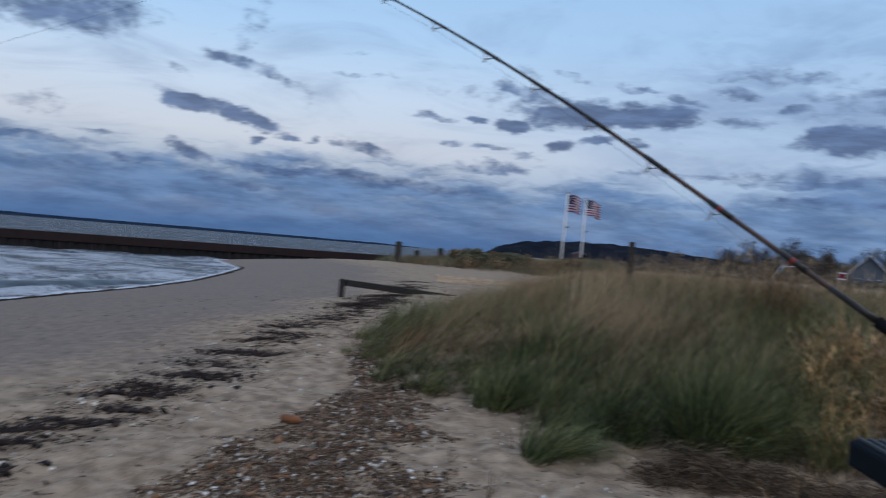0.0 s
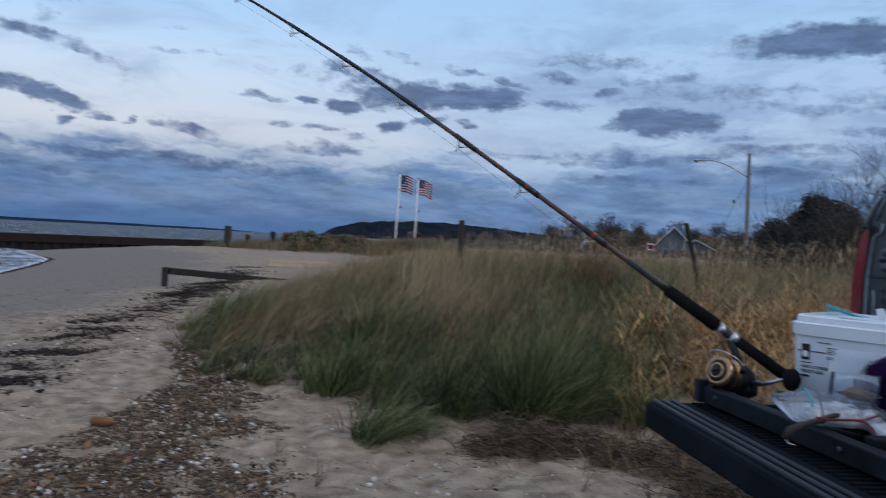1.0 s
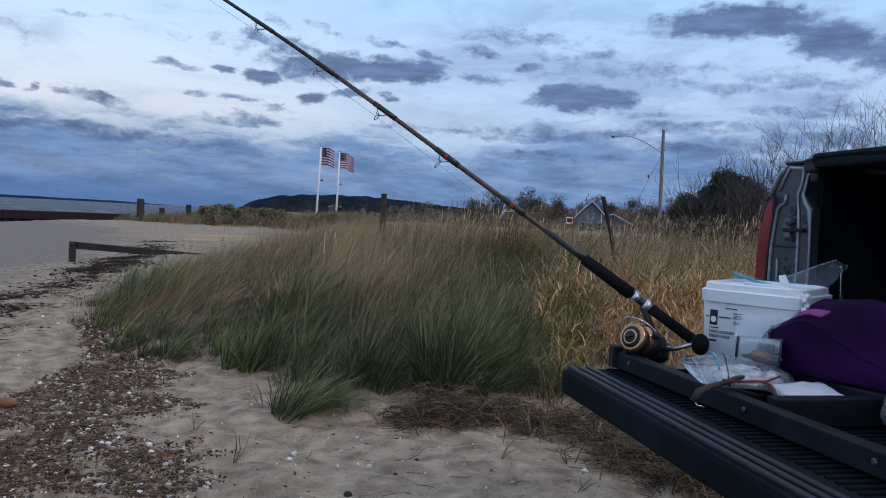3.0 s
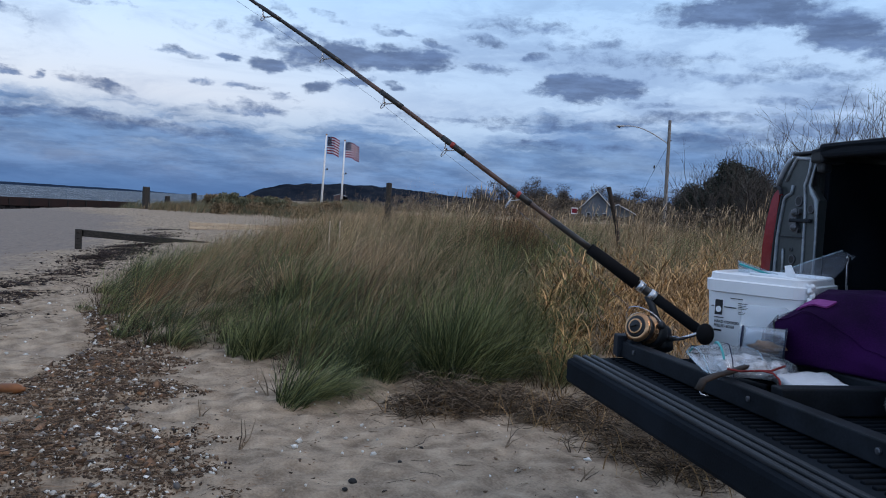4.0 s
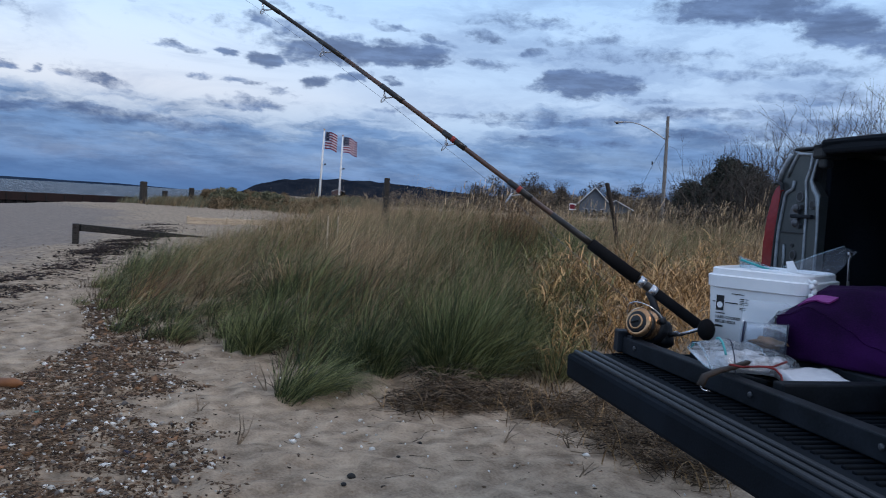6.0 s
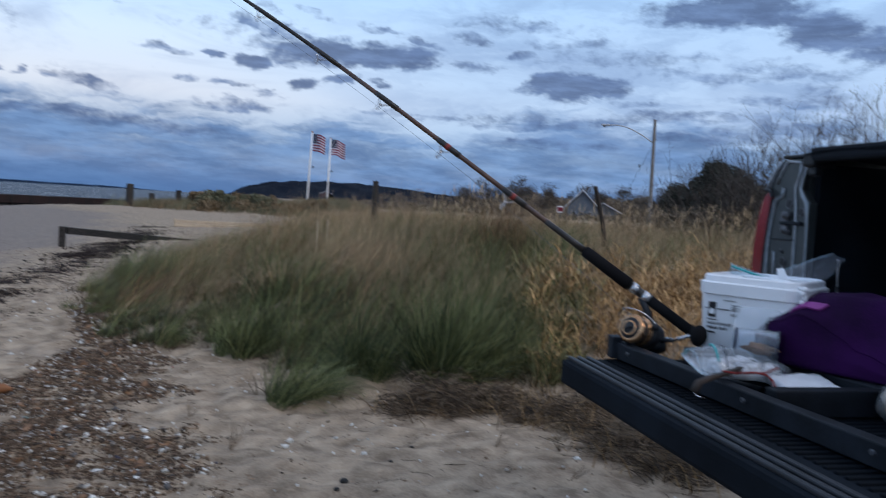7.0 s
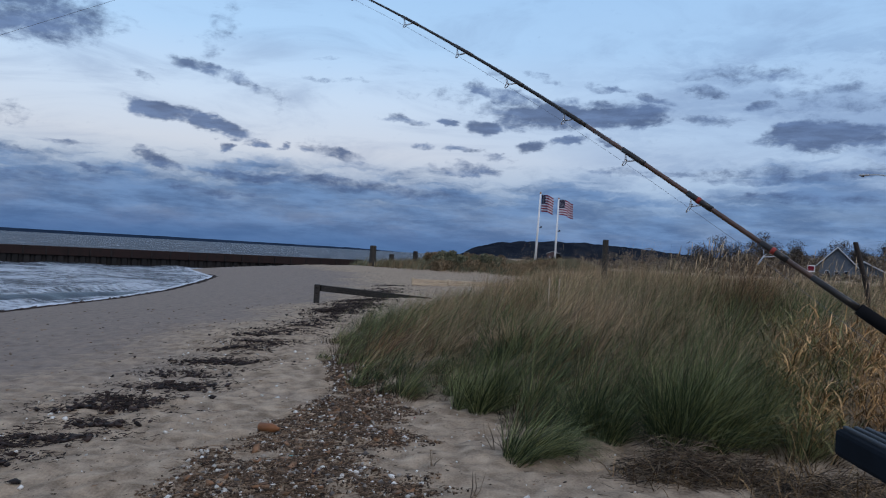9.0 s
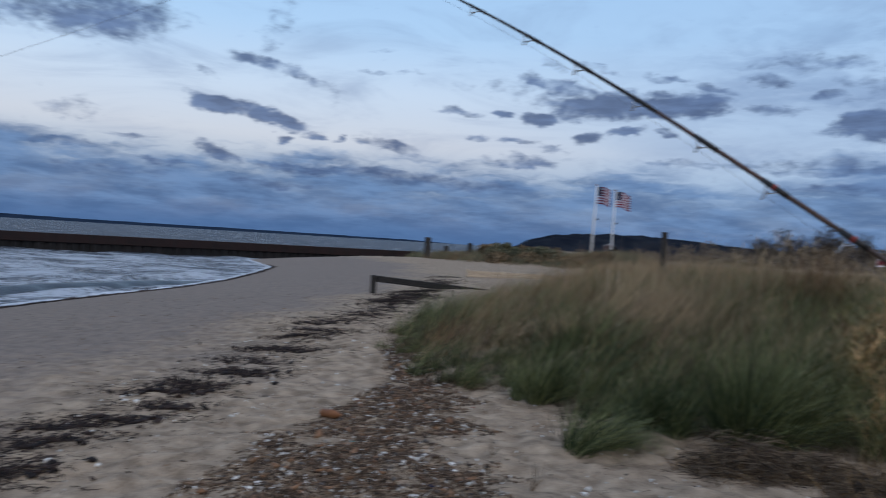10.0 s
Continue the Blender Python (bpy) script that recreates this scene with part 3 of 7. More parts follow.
def lathe(bm, profile, n=24, m=None):
    """A body turned about z from (radius, z) pairs."""
    rings = []
    for r, z in profile:
        rings.append([bm.verts.new((r * math.cos(a), r * math.sin(a), z)) for a in [2 * math.pi * k / n for k in range(n)]])
    for a, b in zip(rings, rings[1:]):
        for k in range(n): bm.faces.new((a[k], a[(k + 1) % n], b[(k + 1) % n], b[k]))
    bm.faces.new(rings[0][::-1])
    bm.faces.new(rings[-1])
    if m is not None: bmesh.ops.transform(bm, matrix=m, verts=[v for r in rings for v in r])
    return bm


def prism(bm, outline, axis, a, b):
    """An outline of pairs, pushed along an axis from a to b."""
    def at(u, v, w): return (w, u, v) if axis == "x" else (u, w, v) if axis == "y" else (u, v, w)
    lo = [bm.verts.new(at(u, v, a)) for u, v in outline]
    hi = [bm.verts.new(at(u, v, b)) for u, v in outline]
    bm.faces.new(lo[::-1]); bm.faces.new(hi)
    k = len(outline)
    for i in range(k): bm.faces.new((lo[i], lo[(i + 1) % k], hi[(i + 1) % k], hi[i]))
    return bm


def thing(name, m, label, category, group="", kind=""):
    ob = new(name)
    ob.matrix_basis = m
    return tagged(ob, label, category, group, kind)


# ---------------------------------------------------------------- ground, sea
def shore_x(y): return np.interp(y, (-60, 10, 19, 25, 30, 38, 44, 54, 60, 67, 75, 85, 120, 400, 4600), (-16, -10.8, -10.5, -10.0, -10.1, -11, -12, -16.5, -14, -6.5, -4.5, 3, 8, 30, 250))
def dune_in(x, y):
    """How far inside the dune's grassy edge a place lies."""
    left = np.interp(y, (4.75, 8.4, 10, 13, 18, 24, 40, 60), (-1.35, -1.25, -1.3, -0.9, 0.4, 2.5, 6, 7))
    front = np.interp(x, (-1.4, -1.1, -0.56, -0.2, 0.55, 0.75, 0.95, 2.0, 2.6, 3.4, 4.4, 8), (9.5, 8.3, 6.85, 6.3, 6.15, 5.4, 4.9, 4.7, 4.5, 3.6, 3.1, 2.6))
    return np.minimum(x - left, y - front)
def smooth01(v): v = np.clip(v, 0, 1); return v * v * (3 - 2 * v)
def ground_z(x, y):
    x, y = np.asarray(x, float), np.asarray(y, float)
    d = x - shore_x(y)
    k = np.clip(d / 9.5, 0, 1)
    beach = np.where(d < 0, -0.8 + 0.10 * np.maximum(d, -30), -0.8 + 0.8 * k * (1.3 - 0.3 * k))
    beach = np.where(d > 9.5, 0.0, np.minimum(beach, 0.0))
    hump = 0.42 * smooth01(dune_in(x, y) / 3.2) * np.where(y > 0, 1, 0)
    hump = hump + 0.32 * smooth01((x + 2.0) / 3.0) * smooth01((y - 49) / 4) * smooth01((76 - y) / 8)
    roll = 0.05 * np.sin(x * 0.9 + 0.4 * y) * np.sin(y * 0.7) * smooth01((d - 4) / 4) * (np.hypot(x, y) < 80)
    flat = np.atleast_1d(x).ravel(), np.atleast_1d(np.broadcast_to(y, np.shape(x))).ravel()
    fine = np.zeros(len(flat[0]))
    close = np.nonzero((flat[0] > -20) & (flat[0] < 14) & (flat[1] > -3) & (flat[1] < 60))[0]
    for i in close:
        p = Vector((flat[0][i], flat[1][i], 0))
        fine[i] = 0.030 * noise.noise(p * 1.6) + 0.026 * noise.noise(p * 4.2) + 0.024 * noise.noise(p * 8.0) - 0.016 * max(0.0, noise.noise(p * 13.0 + Vector((5, 0, 0))) - 0.12)
    return beach + hump + roll + fine.reshape(np.shape(x)) * smooth01((d - 1) / 6)


def build_ground():
    xs = np.concatenate([np.linspace(-4600, -100, 12), np.linspace(-95, -20, 20), np.linspace(-19, -5, 40), np.linspace(-4.9, -2.6, 36), np.linspace(-2.57, 3.2, 190), np.linspace(3.3, 9, 60), np.linspace(9.4, 40, 40), np.linspace(45, 4600, 16)])
    ys = np.concatenate([np.linspace(-4600, -50, 8), np.linspace(-45, -2, 14), np.linspace(-1.8, 1.9, 12), np.linspace(2, 7, 170), np.linspace(7.06, 13, 90), np.linspace(13.3, 60, 80), np.linspace(62, 150, 30), np.linspace(170, 4600, 14)])
    X, Y = np.meshgrid(xs, ys)
    Zg = ground_z(X, Y)
    n, k = X.shape[1], X.shape[0]
    idx = np.arange(n * k).reshape(k, n)
    quads = np.stack([idx[:-1, :-1], idx[:-1, 1:], idx[1:, 1:], idx[1:, :-1]], -1).reshape(-1, 4)
    ob = arrays("ground", np.stack([X, Y, Zg], -1).reshape(-1, 3), quads, None, M_SAND, True)
    tagged(ob, "pale tan beach sand sloping to the bay and rising into a dune", "sand", kind="structure")


build_ground()


def build_water():
    xs = np.concatenate([np.linspace(-4700, -110, 14), np.linspace(-100, -42, 30), np.linspace(-41, -6, 180), np.linspace(-4, 300, 24), np.linspace(400, 4700, 8)])
    ys = np.concatenate([np.linspace(-200, 8, 10), np.linspace(9, 60, 200), np.linspace(61, 140, 60), np.linspace(160, 4700, 16)])
    X, Y = np.meshgrid(xs, ys)
    Zw = -0.8 + 0.05 * np.sin(0.9 * (X * 0.8 + Y * 0.55) + 0.8 * np.sin(Y * 0.21)) * np.exp(-((X + 24) / 30) ** 2) + 0.03 * np.sin(2.3 * (X * 0.9 + Y * 0.25) + np.sin(Y * 0.7)) * (np.hypot(X, Y) < 130)
    crest = X - shore_x(Y) + 2.3 + 0.5 * np.sin(Y * 0.35)
    Zw += 0.24 * np.exp(-(crest / 0.40) ** 2) * (Y < 36) * (0.6 + 0.4 * np.sin(Y * 0.5))
    Zw = np.where(np.abs(X - shore_x(Y)) < 1.2, -0.8, Zw)
    n, k = X.shape[1], X.shape[0]
    idx = np.arange(n * k).reshape(k, n)
    quads = np.stack([idx[:-1, :-1], idx[:-1, 1:], idx[1:, 1:], idx[1:, :-1]], -1).reshape(-1, 4)
    tagged(arrays("water", np.stack([X, Y, Zw], -1).reshape(-1, 3), quads, None, M_WATER, True), "choppy grey-blue bay water under a dusk sky", "sea", kind="structure")


build_water()


def build_foam():
    """A ragged wash of foam where the water meets the sand."""
    Y = np.linspace(10, 55.5, 460)
    sx = shore_x(Y)
    wob = np.array([noise.noise(Vector((y * 0.6, 0, 0))) + 0.5 * noise.noise(Vector((y * 2.3, 4, 0))) for y in Y])
    wob2 = np.array([noise.noise(Vector((y * 0.5, 9, 0))) + 0.7 * noise.noise(Vector((y * 1.7, 14, 0))) for y in Y])
    a, b = sx + 0.05 + 0.10 * wob, sx - 0.06 - np.maximum(0.0, 0.16 + 0.34 * wob2)
    V = np.concatenate([np.stack([a, Y, np.full_like(Y, -0.775)], -1), np.stack([(a + b) / 2, Y, np.full_like(Y, -0.745)], -1), np.stack([b, Y, np.full_like(Y, -0.79)], -1)])
    n = len(Y); i = np.arange(n - 1)
    q = np.concatenate([np.stack([i + k * n, i + 1 + k * n, i + 1 + (k + 1) * n, i + (k + 1) * n], -1) for k in (0, 1)])
    tagged(arrays("surf_foam", V, q, None, M_FOAM, True), "white foam washing along the waterline", "foam", kind="stuff")


build_foam()


def build_wave():
    """One low dark swell rolling in towards the sand."""
    Y = np.linspace(14.5, 28.6, 120)
    cx = -12.1 + 0.28 * (Y - 22) + 0.10 * np.sin(Y * 1.7) + 0.06 * np.sin(Y * 4.1)
    fade = np.sin(np.pi * np.clip((Y - 14.5) / 14.1, 0, 1)) ** 0.5
    rows = [np.stack([cx + w * fade, Y, -0.84 + h * fade], -1) for w, h in ((0.55, 0.0), (0.30, 0.11), (0.05, 0.20), (-0.15, 0.22), (-0.45, 0.12), (-0.8, 0.0))]
    n = len(Y); i = np.arange(n - 1)
    q = np.concatenate([np.stack([i + k * n, i + 1 + k * n, i + 1 + (k + 1) * n, i + (k + 1) * n], -1) for k in range(5)])
    tagged(arrays("wave", np.concatenate(rows), q, None, M_DARKWATER, True), "low dark swell rolling in to the beach", "wave", kind="stuff")


build_wave()


# ---------------------------------------------------------------- groyne, timbers, far shore
def build_bulkhead():
    a, b = Vector((-80.0, 15.3, 0)), Vector((-5.2, 67.0, 0))
    d = (b - a).normalized()
    ang = math.atan2(d.y, d.x)
    wall = thing("bulkhead", Matrix.Translation(a) @ Matrix.Rotation(ang, 4, "Z"), "rust-brown steel sheet-pile bulkhead running into the bay", "sea wall")
    length = (b - a).length
    bm = bmesh.new()
    box(bm, length / 2, 0, 0.02, length, 0.46, 0.62, 0.03)
    part("cap_beam", bm, M_RUST, wall, "flaking red-brown rusted cap")
    bm = bmesh.new()
    box(bm, 0, -0.245, 0.0, 0.09, 0.05, 0.56, 0.01)
    seam = part("cap_joint", bm, M_RUSTDARK, wall, "dark upright joint of the cap")
    for i in range(1, int(length / 1.4)):
        o = seam.copy(); scene.collection.objects.link(o)
        o.location = (i * 1.4, 0, 0)
    bm = bmesh.new()
    prism(bm, [(0, 0.02), (0.10, -0.10), (0.42, -0.10), (0.52, 0.02), (0.70, 0.02), (0.70, 0.08), (0.49, 0.08), (0.39, -0.04), (0.13, -0.04), (0.03, 0.08), (0, 0.08)], "z", -1.9, 0.0)
    first = part("steel_panel", bm, M_RUSTDARK, wall, "dark wet steel pile")
    for i in range(1, int(length / 0.70)):
        o = first.copy(); scene.collection.objects.link(o)
        o.location = (i * 0.70, 0.01 * math.sin(i * 2.3), 0)


build_bulkhead()


def post(name, x, y, top, r, label, bottom=-0.6, lean=(0, 0), material=None, category="post"):
    p = thing(name, pose(x, y, float(ground_z(x, y))), label, category)
    bm = bmesh.new()
    h = top - float(ground_z(x, y))
    tube(bm, [(0, 0, bottom), (lean[0] * 0.5, lean[1] * 0.5, h * 0.5), (lean[0], lean[1], h - r * 0.2), (lean[0], lean[1], h)], [r * 1.05, r, r * 0.97, r * 0.8], 12)
    part("shaft", bm, material or M_TIMBER, p)
    return p


def build_beam():
    g = thing("timber_groyne", pose(-2.5, 18.5, -0.1), "dark weathered timber beam on a short post, half buried", "driftwood")
    bm = bmesh.new(); box(bm, -0.06, 0, 0.02, 0.13, 0.14, 0.83, 0.012)
    p = part("post", bm, M_TIMBER, g, "split upright timber")
    for z in (0.22, 0.36):
        bm = bmesh.new(); lathe(bm, [(0.018, 0), (0.018, 0.012), (0.01, 0.016)], 8, pose(-0.06, -0.07, z, 90, 0, 0))
        part("bolt", bm, M_RUST, p)
    e = Vector((2.75, 1.65, 0.055)); s = Vector((0.02, 0.0, 0.325))
    d = (e - s); L = d.length
    m = Matrix.Translation((s + e) / 2) @ d.to_track_quat("X", "Z").to_matrix().to_4x4()
    bm = bmesh.new(); box(bm, 0, 0, 0.025, L, 0.10, 0.155, 0.012, m)
    part("beam", bm, M_TIMBER, g)


build_beam()


def build_boards():
    w = thing("timber_edging", pose(-0.40, 29.4, 0.0, 0, 0, 3), "low pale sand-dusted timber edging across the beach", "edging")
    for i in range(4):
        for k in range(2):
            bm = bmesh.new(); box(bm, 0.75 + i * 1.42, 0.02 * k, 0.03 + k * 0.13, 1.40, 0.09, 0.12, 0.008)
            part("board", bm, M_BOARD, w)
    for i in range(5):
        bm = bmesh.new(); box(bm, 0.08 + i * 1.4, 0.1, 0.08, 0.09, 0.09, 0.36, 0.008)
        part("stake", bm, M_BOARD, w)


build_boards()
post("piling", -3.7, 57.9, 1.60, 0.26, "thick dark timber piling standing behind the far beach")
post("piling", -0.45, 58.3, 1.34, 0.2, "short dark timber piling behind far dune grass")
post("piling", -2.3, 59.0, 1.02, 0.2, "short stubby timber piling behind far dune grass")
post("fence_post", 5.2, 21.4, 1.90, 0.085, "dark square fence post above the dune grass")
post("garden_stake", 1.52, 9.21, 1.02, 0.008, "thin pale bamboo stake standing in the dune grass", material=M_BOARD, category="stake")
post("garden_stake", 1.65, 9.24, 1.02, 0.008, "thin pale bamboo stake standing in the dune grass", material=M_BOARD, category="stake")
post("fence_post", 7.36, 11.95, 1.80, 0.042, "dark crooked fence post leaning in the dune grass", lean=(-0.40, 0.05), material=M_LEATHER)


def ridge(name, xs, y, heights, material, label, depth, rough=0.0, step=6.0, base=-1.0):
    """A long wooded ridge: crest heights along x, sloping to both sides."""
    X = np.arange(xs[0], xs[-1] + step, step)
    H = np.interp(X, xs, heights)
    rows = []
    for k, (dy, f) in enumerate(((-depth, 0.0), (-depth * 0.6, 0.55), (-depth * 0.25, 0.9), (0, 1.0), (depth * 0.5, 0.6), (depth, 0.0))):
        z = np.array([h * f + (rough * (noise.noise(Vector((x * 0.09, k * 3.1, 0))) + 0.6 * noise.noise(Vector((x * 0.31, k * 5.3, 2)))) if f > 0 else 0) for x, h in zip(X, H)])
        z = np.where(H < 0.3, base, z + (base if f == 0 else 0))
        rows.append(np.stack([X, np.full_like(X, y + dy), z], -1))
    V = np.concatenate(rows)
    n = len(X); idx = np.arange(len(V)).reshape(-1, n)
    q = np.stack([idx[:-1, :-1], idx[:-1, 1:], idx[1:, 1:], idx[1:, :-1]], -1).reshape(-1, 4)
    return tagged(arrays(name, V, q, None, material), label, "hill", kind="structure")


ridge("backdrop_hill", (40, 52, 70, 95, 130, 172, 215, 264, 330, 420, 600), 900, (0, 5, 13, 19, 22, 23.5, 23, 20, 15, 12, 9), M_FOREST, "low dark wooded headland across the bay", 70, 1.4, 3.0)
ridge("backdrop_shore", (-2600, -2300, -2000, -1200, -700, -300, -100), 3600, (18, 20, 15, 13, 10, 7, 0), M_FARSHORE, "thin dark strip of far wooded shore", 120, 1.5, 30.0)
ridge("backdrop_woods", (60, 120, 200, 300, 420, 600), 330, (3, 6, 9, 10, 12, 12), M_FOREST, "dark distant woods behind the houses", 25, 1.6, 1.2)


# ---------------------------------------------------------------- grasses
def blades(name, roots, h, az, bend, width, material, label, rs, droop=0.42, k=5):
    """Many long blades as one mesh: each leaves the ground steeply and arcs over."""
    n = len(roots)
    dirv = np.stack([np.cos(az), np.sin(az), np.zeros(n)], -1)
    wa = rs.uniform(0, 2 * np.pi, n)
    side = np.stack([np.cos(wa), np.sin(wa), np.zeros(n)], -1)
    lean, curl = 0.52 * np.minimum(bend, 1.8), np.minimum(3.0 * droop * bend, 1.45 if droop < 0.6 else 2.4) * rs.uniform(0.6, 1.3, n)
    c, cols = roots.copy(), []
    for i in range(k + 1):
        s = i / k
        if i:
            a = lean + curl * (s - 0.5 / k) ** 1.4
            c = c + dirv * (h / k * np.sin(a))[:, None]
            c[:, 2] += h / k * np.cos(a)
        w = (width * (1 - s ** 1.6))[:, None]
        cols += [c - side * w, c + side * w] if i < k else [c]
    m = 2 * k + 1
    V = np.stack(cols, 1).reshape(-1, 3)
    b = (np.arange(n) * m)[:, None]
    q = np.concatenate([b + np.array([[2 * i, 2 * i + 1, 2 * i + 3, 2 * i + 2]]) for i in range(k - 1)])
    t = b + np.array([[2 * k - 2, 2 * k - 1, 2 * k]])
    ob = arrays(name, V, q, t, material)
    return tagged(ob, label, "grass", kind="stuff"), c


def clumped(rs, count, per, spread, test, xr, yr):
    """Roots in tufts: only where test(x, y) holds."""
    cx, cy = rs.uniform(*xr, count * 6), rs.uniform(*yr, count * 6)
    keep = test(cx, cy)
    cx, cy = cx[keep][:count], cy[keep][:count]
    k = rs.poisson(per, len(cx)) + 5
    ix = np.repeat(np.arange(len(cx)), k)
    r = spread * np.sqrt(rs.uniform(0, 1, len(ix)))
    a = rs.uniform(0, 2 * np.pi, len(ix))
    x, y = cx[ix] + r * np.cos(a), cy[ix] + r * np.sin(a)
    return np.stack([x, y, ground_z(x, y) - 0.01], -1), ix, a, r


def height_scale(x, y):
    """Grass is low and laid over at the dune's seaward edge and full inside."""
    left = x - np.interp(y, (4.75, 6, 7, 8.4, 10, 13, 18, 24, 40, 60), (0.5, -0.1, -0.55, -1.1, -1.3, -0.9, 0.4, 2.5, 6, 7))
    front = y - np.interp(x, (-1.1, 0.55, 0.95, 2.0, 2.6, 3.4, 4.4, 8), (8.0, 6.1, 4.9, 4.75, 4.5, 3.6, 3.1, 2.6))
    return np.clip(np.minimum(0.44 + 0.36 * left, 0.60 + 0.25 * front), 0.34, 1.0) * (1 - 0.42 * np.exp(-((x - 2.7) / 1.7) ** 2 - ((y - 7.6) / 1.3) ** 2))


def patchy(x, y, k, seed):
    return np.array([noise.noise(Vector((u * k, v * k, seed))) for u, v in zip(x, y)])


def lay(rs, pieces, name, material, label, k=5):
    """One mesh of blades out of several sets (roots, height, azimuth, bend, width)."""
    r, h, az, bd, w = (np.concatenate(v) for v in zip(*pieces))
    return blades(name, r, h, az, bd, w, material, label, rs, k=k)


def spots(rs, step, xr, yr, test):
    """Clump centres on a jittered grid."""
    gx, gy = np.meshgrid(np.arange(xr[0], xr[1], step), np.arange(yr[0], yr[1], step))
    x = gx.ravel() + rs.uniform(-0.5, 0.5, gx.size) * step; y = gy.ravel() + rs.uniform(-0.5, 0.5, gx.size) * step
    k = test(x, y)
    return x[k], y[k]


def tuft(rs, x, y, h, k, spread, lean, bend, width, wind=0.12):
    """Blades of one clump: those on its rim arch outwards, all lean with the wind."""
    a = rs.uniform(0, 2 * np.pi, k); q = spread * np.sqrt(rs.uniform(0, 1, k))
    px, py = x + q * np.cos(a), y + q * np.sin(a)
    out = q / spread
    b = rs.uniform(*bend, k)
    vx, vy = b * out * np.cos(a) + lean * math.cos(wind) * rs.uniform(0.4, 1.45, k) + rs.normal(0, 0.18, k), b * out * np.sin(a) + lean * math.sin(wind) + rs.normal(0, 0.28, k)
    H = h * rs.uniform(0.4, 1.12, k) * (1 - 0.15 * out)
    return np.stack([px, py, ground_z(px, py) - 0.01], -1), H, np.arctan2(vy, vx), np.clip(np.hypot(vx, vy), 0, 1.8), rs.uniform(*width, k)


def build_grass():
    rs = np.random.RandomState(7)
    wind = 0.12          # the wind blows towards +x
    # big separate tufts, blades arching out of one crown
    for tx, ty, h, k, lean, lab in ((0.58, 4.58, 0.60, 460, 1.35, "low arching"), (0.72, 4.68, 0.56, 380, 1.3, "low arching"), (0.86, 4.78, 0.46, 260, 1.3, "low arching"), (1.02, 5.25, 0.60, 340, 0.8, "bushy"), (1.66, 5.06, 0.92, 560, 0.35, "tall dense"), (1.84, 5.16, 0.95, 560, 0.28, "tall dense"), (2.06, 5.22, 0.86, 480, 0.45, "tall dense"), (1.30, 5.15, 0.62, 320, 0.7, "bushy"),
                                    (0.34, 6.25, 0.66, 360, 0.8, "bushy"), (0.66, 6.20, 0.72, 360, 0.6, "bushy"), (-0.15, 6.65, 0.52, 300, 1.1, "low arching"), (-0.62, 7.1, 0.32, 200, 0.9, "low arching"), (0.86, 5.85, 0.7, 320, 0.6, "bushy"), (2.4, 5.3, 0.60, 280, 0.4, "bushy"),
                                    (-0.82, 8.1, 0.24, 160, 0.7, "low arching"), (-1.12, 8.6, 0.16, 120, 0.8, "low arching"), (3.6, 9.9, 1.05, 620, 0.2, "tall dense"), (3.8, 10.1, 1.0, 480, 0.3, "tall dense"), (4.95, 9.4, 1.0, 560, 0.15, "tall dense"), (4.3, 8.3, 0.85, 460, 0.2, "tall dense"), (3.05, 7.3, 0.72, 360, 0.3, "tall dense"), (2.55, 6.1, 0.66, 320, 0.4, "bushy")):
        ob, _ = blades("grass_tuft", *tuft(rs, tx, ty, h, k, 0.10, lean, (0.25, 1.5), (0.0014, 0.0030)), M_GREEN, lab + " green beach grass tuft at the dune foot", rs)
        ob["kind"] = "thing"; ob["group"] = "grass tufts"
    # clumps over the near dune, green in front and in hollows, tan plumes and russet old growth behind
    def edge(x, y):
        d = dune_in(x, y) + 0.30 * patchy(x, y, 1.7, 3.0)
        return (d > 0.12) & ((d > 0.34) | (patchy(x, y, 2.4, 4.0) > -0.12)) & ((d > 0.5) | (patchy(x, y, 1.0, 8.0) > -0.5)) & (x < 2.40 + 0.42 * (y - 4))
    X, Y = spots(rs, 0.285, (-1.6, 7.5), (4.6, 12.5), edge)
    D = dune_in(X, Y); U = rs.uniform(0, 1, len(X))
    tone = 0.95 - 0.42 * (D - 0.7).clip(0, 1.4) + 1.7 * patchy(X, Y, 0.95, 11.0) + 0.5 * (U - 0.5) - 0.15 * (X < 0.4) * (D > 0.5)
    old = patchy(X, Y, 0.62, 5.0) + 0.5 * np.exp(-((X - 3.9) ** 2 + (Y - 9.2) ** 2) / 0.35) - 0.3 * (D < 1.2) + 0.04
    hs = height_scale(X, Y)
    green, tan, rus, yellow, thatch = [], [], [], [], []
    for x, y, t, o, s, d in zip(X, Y, tone, old, hs, D):
        side = float(smooth01((2.6 - x) / 2.2))
        lean = 0.55 + 0.4 * (1 - s) + 0.75 * side + 0.22 * rs.normal()
        h = s * (1 + 0.30 * float(smooth01((y - 8.3) / 2.0))) * rs.uniform(0.62, 1.32) * (1 + 0.9 * noise.noise(Vector((x * 1.1, y * 1.1, 21))))
        h = min(h, 0.98)
        k = int(rs.uniform(150, 320)); g = int(k * np.clip(t, 0.05, 0.80)); f = k - g
        if g > 6: green.append(tuft(rs, x, y, h * 0.88, g, 0.07, lean, (0.4, 2.0 - 1.0 * side), (0.0011, 0.0029)))
